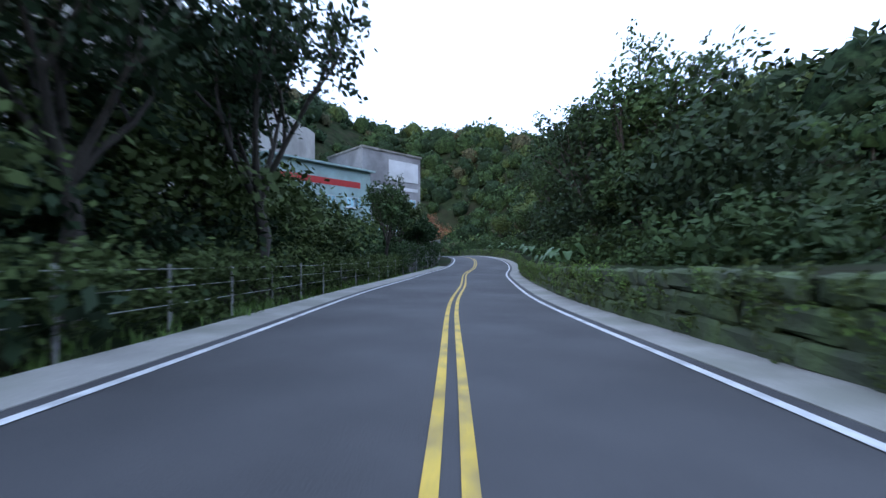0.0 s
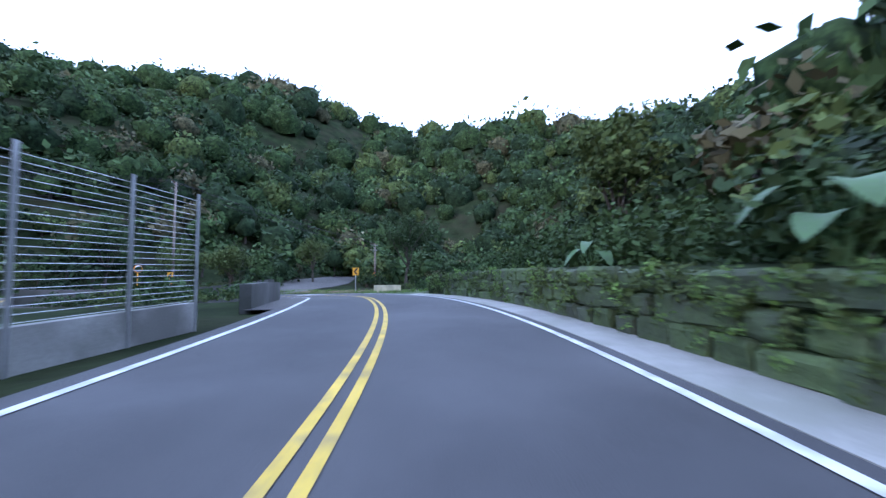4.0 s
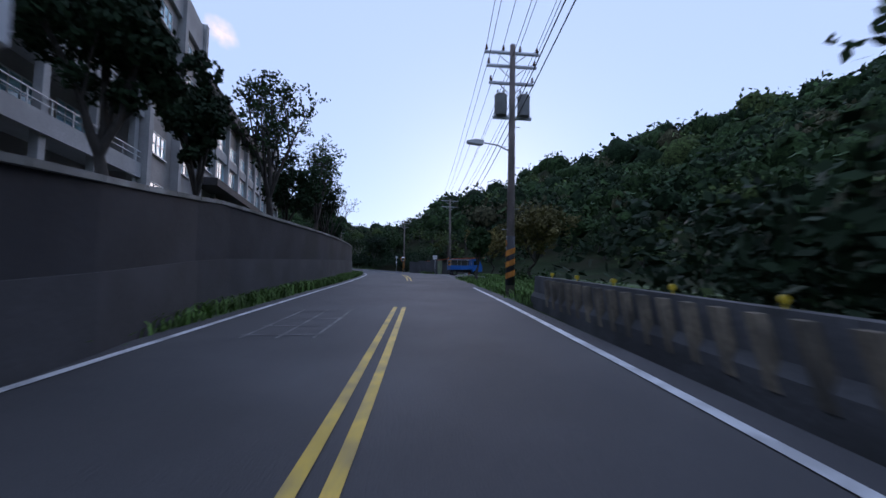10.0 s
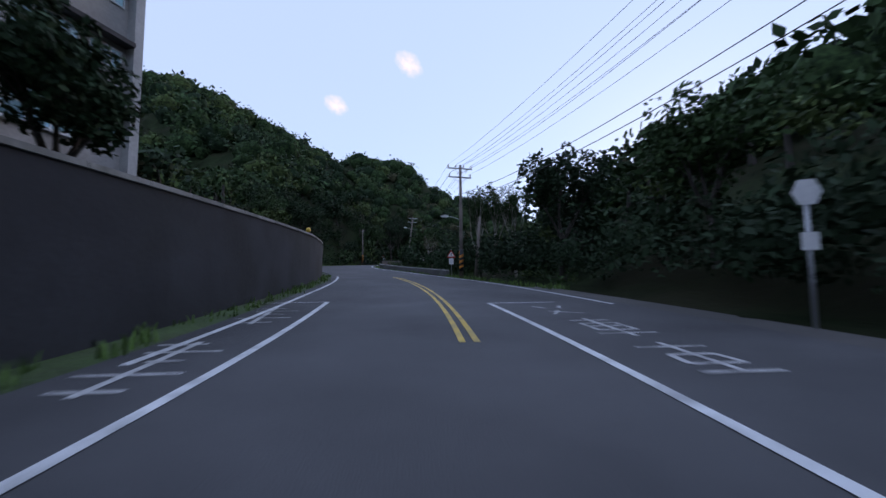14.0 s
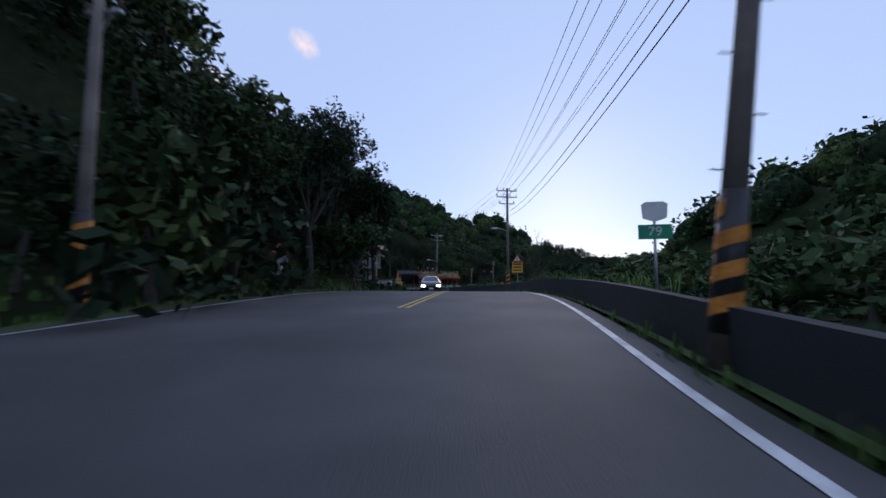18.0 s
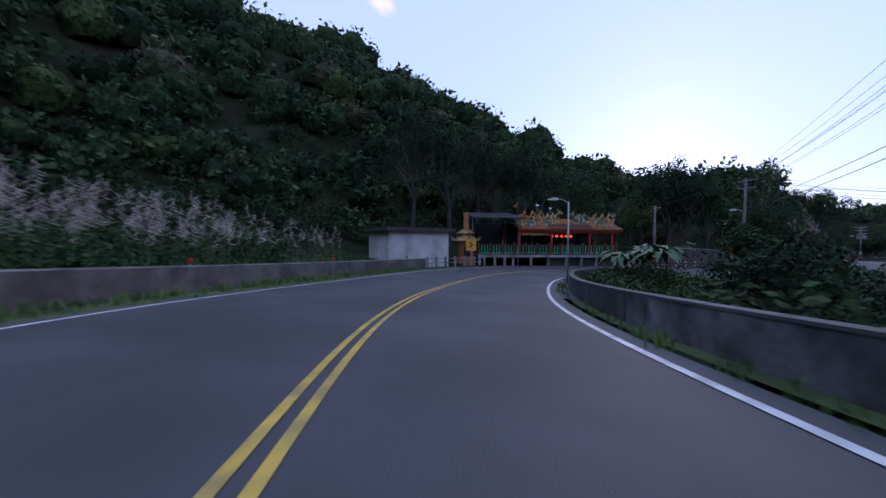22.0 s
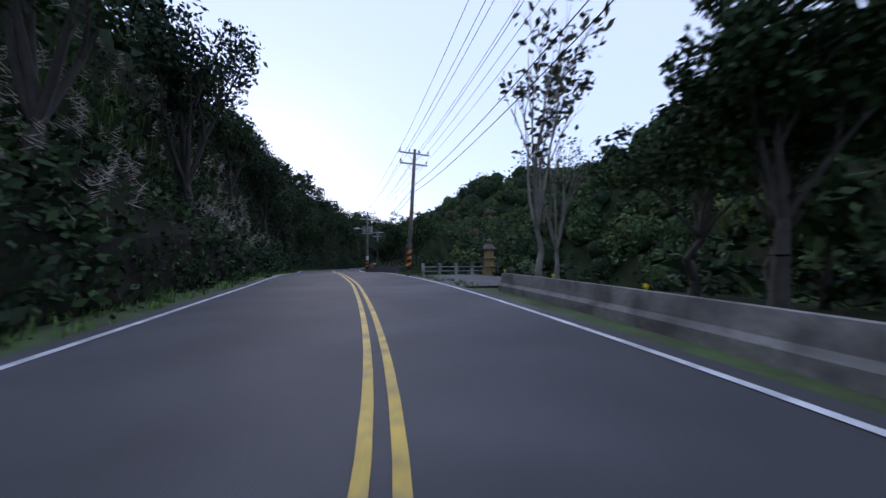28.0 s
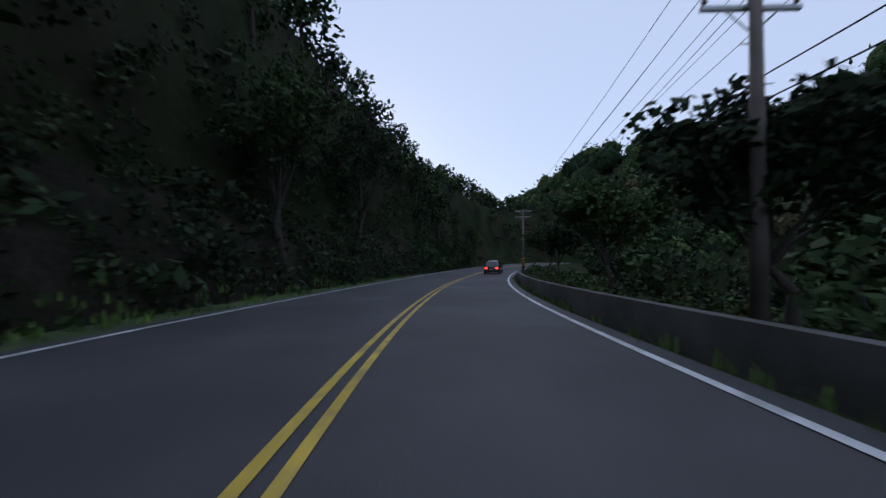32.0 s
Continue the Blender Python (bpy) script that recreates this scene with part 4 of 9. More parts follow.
# mossy bank of stones on the outer side of the first leg
bank = sweep("bank", -3, 5.6, lambda u: [(R_at(u) - 1.3, -0.3), (R_at(u) - 1.42, 1.0 + 0.15 * math.sin(u * 5)), (R_at(u) - 2.2, 1.25), (R_at(u) - 5.5, 1.4), (R_at(u) - 5.5, -0.3)], M_SHADED_SOIL)
tagged(bank, "earth bank faced with mossy stones beside the road", "bank", kind="structure")


def stone_mesh(name, w, h, t, seed, mat):
    r = random.Random(seed)
    bm = bmesh.new()
    box(bm, -w / 2, w / 2, -t / 2, t / 2, 0, h, bevel=0.05)
    for v in bm.verts:
        v.co += Vector((r.uniform(-0.04, 0.04), r.uniform(-0.03, 0.03), r.uniform(-0.03, 0.03)))
    me = bpy.data.meshes.new(name)
    bm.to_mesh(me)
    bm.free()
    me.materials.append(mat)
    return me


STONES = [stone_mesh("stone", w, h, 0.22, k, M_MOSS) for k, (w, h) in enumerate(((0.5, 0.33), (0.62, 0.36), (0.42, 0.3), (0.7, 0.32)))]


def stone_face(parent, u0, u1, d, height, meshes, scale=1.0, rows=3, seed=3, lean=0.0):
    """Courses of rough stones along a wall's face, pieces of the wall."""
    r = random.Random(seed)
    step = 0.6 * scale / 15.0
    for row in range(rows):
        u = u0 + (row % 2) * step / 2
        while u < u1:
            zz = row * 0.34 * scale
            if zz < height(u):
                ob = new("stone", r.choice(meshes))
                ob.parent = parent
                a = d(u)
                m = along(u, a + (-lean * zz if a < 0 else lean * zz), zz - 0.02, 90 + r.uniform(-4, 4))
                ob.matrix_basis = parent.matrix_world.inverted() @ m @ Matrix.Diagonal((scale, 1, scale, 1))
            u += step


stone_face(bank, 0.2, 5.4, lambda u: R_at(u) - 1.3, lambda u: 1.1, STONES, 1.25, 3, 3, 0.08)

wall("wall_entrance_curve", 6.12, 6.34, pw((6.12, -6.6), (6.25, -6.3), (6.34, -6.9)), pw((6.12, 0.6), (6.34, 0.66)), 0.3, M_CREAM, "small pale yellow curved concrete wall")


def barrier(name, u0, u1, d, h, mat, label, panel=None, knob=None, knob_step=1.6, knob_label=""):
    ob = sweep(name, u0, u1, lambda u: [(d(u) + 0.10, -0.3), (d(u) + 0.10, h * 0.3), (d(u), h * 0.45), (d(u) - 0.04, h), (d(u) - 0.22, h), (d(u) - 0.3, -0.3)], mat)
    tagged(ob, label, "barrier", kind="structure")
    step = 0.48 / 15
    if panel:
        u = u0 + 0.03
        r = random.Random(2)
        while u < u1 - 0.1:
            a, b = u, u + step * 0.45
            slant = [at(a, d(a) + 0.02, h * 0.12), at(a + step * 0.3, d(a) + 0.02, h * 0.12), at(b + step * 0.35, d(b) - 0.0, h * 0.93), at(b + step * 0.05, d(b) - 0.0, h * 0.93)]
            inner = [at(a, d(a) - 0.14, h * 0.12), at(a + step * 0.3, d(a) - 0.14, h * 0.12), at(b + step * 0.35, d(b) - 0.16, h * 0.93), at(b + step * 0.05, d(b) - 0.16, h * 0.93)]
            if r.random() > 0.1:
                mesh_object("relief_rib", [v + (v - w_).normalized() * 0.1 for v, w_ in zip(slant, inner)] + inner, [(0, 1, 2, 3), (4, 7, 6, 5), (0, 4, 5, 1), (1, 5, 6, 2), (2, 6, 7, 3), (3, 7, 4, 0)], panel, ob)
            u += step
    if knob:
        bm = bmesh.new()
        cyl(bm, (0, 0, 0), (0, 0, 0.05), 0.015, seg=6)
        cyl(bm, (0, -0.015, 0.09), (0, 0.015, 0.09), 0.048, seg=12)
        me = bpy.data.meshes.new("reflector")
        bm.to_mesh(me)
        bm.free()
        me.materials.append(knob)
        u = u0 + 0.04
        while u < u1:
            k = new("reflector", me)
            k.parent = ob
            k.matrix_basis = along(u, d(u) - 0.12, h)
            if knob_label:
                k["label"] = knob_label
            u += knob_step / 15
    return ob


barrier("barrier", 8.6, 10.75, lambda u: R_at(u) - 0.85, 0.85, M_STREAKED, "stained brown-grey concrete roadside barrier with slanting ribs", panel=M_RIB, knob=M_REFLECT_Y, knob_label="round yellow reflector")
barrier("barrier", 27.95, 28.85, lambda u: -4.4, 0.65, M_GREY_STREAK, "grey concrete roadside barrier with orange reflectors", knob=M_REFLECT_Y, knob_step=3.2, knob_label="round orange reflector")
wall("wall_low", 15.7, 17.0, lambda u: R_at(u) - 1.0, lambda u: 0.42, 0.25, M_DARK_CONCRETE, "low block wall beside the road", cap=(M_CONCRETE, 0.08, 0.0))
wall("wall_low", 17.4, 21.2, lambda u: R_at(u) - 0.9, lambda u: 0.75, 0.25, M_SCHOOL_WALL, "dark mossy low concrete wall beside the road")
wall("wall_low", 21.2, 22.55, lambda u: R_at(u) - 1.05, lambda u: 0.66, 0.25, M_SKYLIT_STREAKED, "low concrete wall with dark streaks beside the road, paled to paint sky reflection", cap=(M_DARK_CONCRETE, 0.05, 0.02))
wall("wall_low", 22.555, 24.85, lambda u: R_at(u) - 1.05, lambda u: 0.66, 0.25, M_STREAKED, "stained grey low concrete wall beside the road", cap=(M_DARK_CONCRETE, 0.05, 0.02))
wall("wall_low", 25.3, 25.62, pw((25.3, -6.0), (25.45, -4.2), (25.62, -3.8)), lambda u: 0.55, 0.25, M_CONCRETE, "short grey concrete wall beside the pole")
wall("wall_low", 30.0, 34.5, lambda u: R_at(u) - 0.8, lambda u: 0.6, 0.25, M_DARK_CONCRETE, "low dark concrete wall beside the road")
M_LOW_WALL = material("brown_stained_concrete", (0.14, 0.125, 0.11), rough=0.95, vary=0.35, scale=0.6, fine=14, stain=(0.06, 0.055, 0.05), stain_amount=0.85, stain_scale=0.8)
wall("wall_left_low", 22.15, 24.0, lambda u: L_at(u) + 2.0, lambda u: 0.95, 0.22, M_LOW_WALL, "low grey concrete wall with stains behind the verge", cap=(M_COPING, 0.05, 0.02))

# stone retaining wall past the stairs, its stones in courses
rw_d, rw_h = pw((25.5, 8.5), (25.62, 7.8), (26.0, 6.9), (26.5, 6.3), (27.0, 6.0)), pw((25.62, 2.5), (26.1, 2.2), (26.6, 1.6), (27.0, 1.1))
w_stone = wall("wall_stone", 25.5, 27.0, rw_d, rw_h, 0.5, M_MORTAR, "retaining wall of dark squared rubble stones", cap=(M_COPING, 0.12, 0.05))
RUBBLE = [stone_mesh("stone", w, h, 0.12, 20 + k, M_STONE) for k, (w, h) in enumerate(((0.56, 0.32), (0.6, 0.33), (0.5, 0.31)))]
stone_face(w_stone, 25.52, 26.98, rw_d, lambda u: rw_h(u) - 0.15, RUBBLE, 1.0, 7, 5)

# rough cut of rock and earth close to the road
def cut_section(u):
    n1 = noise.noise(Vector((u * 2.3, 0.2, 0))) * 0.5
    n2 = noise.noise(Vector((u * 3.1, 4.2, 0))) * 0.7
    a = L_at(u) + 1.7 + n1 * 0.5
    return [(a, -0.3), (a + 0.25, 0.8 + n2 * 0.3), (a + 0.5 + n1 * 0.3, 1.9 + n2), (a + 1.4 + n2 * 0.5, 3.2 + n1), (a + 2.6, 4.4 + n2), (a + 5, 4.4), (a + 5, -0.3)]


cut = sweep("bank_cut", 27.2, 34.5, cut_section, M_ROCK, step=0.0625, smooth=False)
tagged(cut, "dark cut of rock and earth overgrown with creepers", "bank", kind="structure")
M_TURF = material("short_green_turf", (0.055, 0.095, 0.028), rough=1.0, vary=0.4, scale=0.6, fine=9, bump=0.6, stain=(0.06, 0.055, 0.035), stain_amount=0.5, stain_scale=0.5)
for a, b, d0, d1 in ((9.9375, 16.125, lambda u: SCHOOL_D(u) + 0.1, lambda u: L_at(u) + 0.4), (10.8125, 13.125, lambda u: R_at(u) - 0.4, lambda u: -13.0), (16.5625, 20.9375, lambda u: L_at(u) + 5.5, lambda u: L_at(u) + 0.4),
                     (20.9375, 24.3125, lambda u: L_at(u) + 6.0, lambda u: L_at(u) + 0.4), (25.0, 28.0, lambda u: R_at(u) - 0.4, lambda u: -9.0), (5.5, 6.375, lambda u: R_at(u) - 0.4, lambda u: -12.0),
                     (17.0, 22.9375, lambda u: R_at(u) - 0.7, lambda u: R_at(u) - 1.2), (28.0, 28.9375, lambda u: R_at(u) - 0.4, lambda u: -9.0), (27.0, 34.5, lambda u: L_at(u) + 2.4, lambda u: L_at(u) + 0.4)):
    ob = ribbon("verge", a, b, d0, d1, -0.03, M_TURF, across=4)
    tagged(ob, "grassy verge beside the road", "verge", kind="structure")

# ---- markings at the school entrance ----
def mark(u0, d0, u1, d1, width, mat, label):
    a, b = at(u0, d0, 0.008), at(u1, d1, 0.008)
    n = max(2, int((b - a).length / 1.0))
    verts, faces = [], []
    for i in range(n + 1):
        f = i / n
        p = at(u0 + (u1 - u0) * f, d0 + (d1 - d0) * f, 0.009)
        q = (b - a).normalized().cross(Vector((0, 0, 1))) * width / 2
        verts += [p - q, p + q]
    faces = [(2 * i, 2 * i + 1, 2 * i + 3, 2 * i + 2) for i in range(n)]
    return tagged(mesh_object("road_marking", verts, faces, mat), label, "road marking", kind="structure")


for k in range(4):
    mark(8.4 + k * 0.28, R_at(8.4 + k * 0.28) + 0.2, 8.4 + k * 0.28 + 0.33, L_at(8.8) - 0.3, 0.14, M_YELLOW, "yellow cross hatching before the school gate")
    mark(8.4 + k * 0.28, L_at(8.5) - 0.2, 8.4 + k * 0.28 + 0.33, R_at(8.7) + 0.2, 0.14, M_YELLOW, "yellow cross hatching before the school gate")
for uu in (8.38, 9.5):
    mark(uu, R_at(uu) + 0.1, uu, L_at(uu) - 0.1, 0.18, M_YELLOW, "yellow edge of the cross hatching")
stripe("edge_line", 8.3, 9.5, L_at, -0.1, 0.16, M_YELLOW, "yellow line at the school entrance")
for k in range(6):
    uu = 6.44 + k * 0.045
    mark(uu, Y_at(uu) - 0.9 - k * 0.1, uu + 0.02, R_at(uu) + 0.15, 0.12, M_WHITE, "white bars painted between the lanes")
M_WORN = material("worn_white_paint", (0.17, 0.17, 0.17), rough=0.9, vary=0.5, scale=2, fine=14, bump=0.1, stain=(0.09, 0.09, 0.09), stain_amount=0.8, stain_scale=1.5)
M_WORN_WHITE = material("worn_bay_paint", (0.55, 0.55, 0.55), rough=0.9, vary=0.4, scale=2, fine=14, bump=0.1, stain=(0.1, 0.1, 0.1), stain_amount=0.8, stain_scale=2.0)
# a worn character and its frame, drawn as plain strokes
for du, d0, d1 in ((0, -1.2, -2.3), (0.04, -1.1, -2.4), (0.08, -1.3, -2.2), (0.12, -1.1, -2.4)):
    mark(6.05 + du, d0, 6.05 + du, d1, 0.07, M_WORN, "worn white strokes painted on the lane")
for dd in (-1.3, -1.75, -2.2):
    mark(6.04, dd, 6.18, dd, 0.06, M_WORN, "worn white strokes painted on the lane")
for base_u, dd in ((10.45, 2.6), (11.9, 2.3)):
    for du in (0, 0.06, 0.12, 0.2):
        mark(base_u + du, dd + 0.7, base_u + du, dd - 0.7, 0.07, M_WORN, "worn white strokes painted on the lane")
    for k in (-0.6, 0, 0.6):
        mark(base_u - 0.02, dd + k, base_u + 0.22, dd + k, 0.06, M_WORN, "worn white strokes painted on the lane")
for sg, d_in, d_out, u_a, u_b in ((1, 2.5, 4.4, 13.85, 14.7), (-1, -2.4, -4.5, 13.7, 14.64)):
    for uu in (u_a, u_b):
        mark(uu, d_in, uu, d_out, 0.14, M_WHITE, "white bus bay marking")
    mark(u_a, d_in, u_b, d_in, 0.14, M_WHITE, "white bus bay marking")
    for k in range(3 if sg > 0 else 0):
        u_c = u_a + 0.14 + k * 0.25
        for du, f0, f1 in ((0.0, 0.3, 0.7), (0.035, 0.18, 0.82), (0.07, 0.35, 0.6), (0.1, 0.22, 0.78), (0.13, 0.45, 0.85)):
            mark(u_c + du, d_in + (d_out - d_in) * f0, u_c + du, d_in + (d_out - d_in) * f1, 0.1, M_WORN_WHITE, "worn white strokes in the bus bay")
        mark(u_c - 0.01, d_in + (d_out - d_in) * 0.5, u_c + 0.14, d_in + (d_out - d_in) * (0.5 + 0.06 * k), 0.11, M_WORN_WHITE, "worn white strokes in the bus bay")
# three worn characters in the bay, drawn as plain strokes
BAY_STROKES = (((0.0, -3.2, 0.0, -4.25), (0.02, -3.35, 0.02, -4.1), (0.045, -3.4, 0.045, -4.05), (0.07, -3.2, 0.07, -4.3), (0.0, -3.75, 0.085, -3.75), (0.02, -3.35, 0.045, -3.4), (0.02, -4.1, 0.045, -4.05)),
               ((0.0, -3.2, 0.0, -4.3), (0.018, -3.35, 0.018, -4.15), (0.04, -3.4, 0.04, -4.1), (0.058, -3.35, 0.058, -4.15), (0.078, -3.3, 0.078, -4.2), (-0.015, -3.75, 0.092, -3.75), (0.018, -3.38, 0.058, -3.38), (0.018, -4.13, 0.058, -4.13)),
               ((0.0, -3.4, 0.035, -3.75), (0.03, -3.45, 0.005, -4.2), (0.06, -3.6, 0.085, -3.4), (0.06, -4.0, 0.085, -4.2)))
for u_c, glyph in zip((14.245, 14.375, 14.505), BAY_STROKES):
    for u0_, d0_, u1_, d1_ in glyph:
        mark(u_c + u0_, d0_, u_c + u1_, d1_, 0.1, M_WORN_WHITE, "worn white strokes in the bus bay")

# paved side areas
M_GRAVEL = material("grey_gravel", (0.15, 0.145, 0.14), rough=1.0, vary=0.35, scale=0.8, fine=30, bump=0.5, stain=(0.09, 0.09, 0.085), stain_amount=0.7, stain_scale=0.6)
def apron(name, pts, lift, mat, label):
    ob = mesh_object(name, [Vector((x, y, z + lift)) for x, y, z in pts], [tuple(range(len(pts)))], mat)
    bm = bmesh.new()
    bm.from_mesh(ob.data)
    ex = bmesh.ops.extrude_face_region(bm, geom=bm.faces[:])
    for g in ex["geom"]:
        if isinstance(g, bmesh.types.BMVert):
            g.co.z -= 0.5
    bmesh.ops.recalc_face_normals(bm, faces=bm.faces[:])
    bm.to_mesh(ob.data)
    bm.free()
    return tagged(ob, label, "pavement", kind="structure")


ribbon("side_road", 7.0, 8.125, lambda u: R_at(u) - 0.1, lambda u: R_at(u) - 5.6, 0.005, M_ASPHALT_OLD, across=3)
tagged(bpy.data.objects["side_road"], "worn grey-brown asphalt of a side road joining at the bend", "road", kind="structure")
sv = []
for j in range(7):
    f = j / 6
    for k in range(9):
        u_ = 6.98 + 0.62 * k / 8
        p = at(u_, R_at(u_) - 5.5, -0.004)
        e = Vector((-15.5 - 5.0 * k / 8, 130, 0))
        x, y = p.x * (1 - f) + e.x * f + 2.0 * f * (1 - f), p.y * (1 - f) + e.y * f
        sv.append((x, y, p.z if j == 0 else float(ground_z(x, y)) + 0.1))
sr = mesh_object("side_road", sv, [(9 * j + k, 9 * j + k + 1, 9 * j + k + 10, 9 * j + k + 9) for j in range(6) for k in range(8)], M_ASPHALT_OLD, smooth=True)
tagged(sr, "worn grey-brown asphalt of a side road going off into the woods", "road", kind="structure")
M_DIRT = material("bare_brown_dirt", (0.2, 0.125, 0.075), rough=1.0, vary=0.3, scale=0.6, fine=12, bump=0.4, stain=(0.1, 0.085, 0.06), stain_amount=0.7, stain_scale=0.5)
dirt = ribbon("dirt_verge", 6.25, 7.0, lambda u: R_at(u) - 2.6, lambda u: -12.0, 0.003, M_DIRT, across=4)
tagged(dirt, "bare brown dirt between the road and the bend sign", "ground", kind="structure")
for u_, d_ in ((8.06, 3.6), (8.3, 3.6)):
    cover = thing("manhole_cover", along(u_, d_, 0.012, 8), "dark iron drain cover set in the asphalt", "drain cover", "drain covers")
    bm = bmesh.new()
    for k_ in range(6):
        box(bm, -0.3 + k_ * 0.1, -0.22 + k_ * 0.1, -0.4, 0.4, 0, 0.012)
    box(bm, -0.34, 0.34, -0.44, -0.4, 0, 0.014)
    box(bm, -0.34, 0.34, 0.4, 0.44, 0, 0.014)
    part("grate", bm, M_BLACK, cover)
gutter = ribbon("pavement", 4.875, 8.25, lambda u: L_at(u) + 0.1, lambda u: 4.75 if u < 6 else 4.9 if u < 6.4 else 5.2, 0.004, M_ASPHALT_OLD, across=3)
tagged(gutter, "worn dark asphalt between the edge line and the low wall", "pavement", kind="structure")
ribbon("yard", 7.9375, 9.9375, lambda u: max(L_at(u) + 0.6, 22.0 * min(1.0, (u - 7.9) / 0.35) * min(1.0, (9.95 - u) / 0.1)), lambda u: L_at(u) + 0.1, 0.006, M_ASPHALT_OLD, across=6)
tagged(bpy.data.objects["yard"], "grey asphalt yard inside the school gate", "pavement", kind="structure")
for nm, a, b, d0, d1, mt, lb in (("layby", 13.125, 15.0, lambda u: R_at(u) - 0.08, lambda u: R_at(u) - 1.6, M_ASPHALT_OLD, "worn asphalt lay-by at the bus stop"),
                                 ("layby", 11.875, 13.125, lambda u: R_at(u) - 0.08, lambda u: R_at(u) - 4.4 + max(0.0, u - 12.5) * 3.4, M_GRAVEL, "pale gravelly shoulder before the parked truck"),
                                 ("pavement", 22.9375, 24.9375, lambda u: R_at(u) - 0.3, lambda u: R_at(u) - 1.1, M_ASPHALT, "worn asphalt edge at the foot of the low wall"),
                                 ("driveway", 29.0, 29.6875, lambda u: R_at(u) - 0.08, lambda u: -9.0, M_ASPHALT_OLD, "gravelly driveway beside the road"),
                                 ("forecourt", 24.3125, 25.6875, lambda u: L_at(u) + 2.2, lambda u: L_at(u) + 0.08, M_ASPHALT_OLD, "worn asphalt before the temple"),
                                 ("junction", 15.9375, 16.5625, lambda u: L_at(u) + 3.0, lambda u: L_at(u) + 0.08, M_ASPHALT_OLD, "worn asphalt opening beside the wall")):
    ob = ribbon(nm, a, b, d0, d1, -0.02, mt, across=3)
    tagged(ob, lb, "pavement", kind="structure")


# ---- utility poles and their wires ----
def helix(bm, r, z0, z1, pitch, share, start=0.0, seg=14):
    """A stripe wound round a pole."""
    z = z0
    n = int((z1 - z0) / pitch * seg)
    w = pitch * share
    rows = []
    for i in range(n + 1):
        a = start + 2 * math.pi * i / seg
        zz = z0 + (z1 - z0) * i / n
        rows.append((bm.verts.new((math.cos(a) * r, math.sin(a) * r, zz)), bm.verts.new((math.cos(a) * r, math.sin(a) * r, min(zz + w, z1 + w)))))
    for (a, b), (c, d) in zip(rows[:-1], rows[1:]):
        bm.faces.new((a, c, d, b))


def lamp_arm(parent, z, side, length=1.1, lit=False):
    bm = bmesh.new()
    cyl(bm, (0, 0, z), (side * length * 0.5, 0, z + 0.25), 0.03, seg=8)
    cyl(bm, (side * length * 0.5, 0, z + 0.25), (side * length, 0, z + 0.32), 0.03, seg=8)
    arm = part("lamp_arm", bm, M_STEEL, parent, "thin grey steel lamp arm", smooth=True)
    bm = bmesh.new()
    prism(bm, [(side * length, z + 0.26), (side * (length + 0.1), z + 0.22), (side * (length + 0.6), z + 0.27), (side * (length + 0.65), z + 0.33), (side * (length + 0.3), z + 0.42), (side * length, z + 0.38)], -0.13, 0.13)
    part("lamp_head", bm, M_SIGN_W, arm, "pale lamp head")


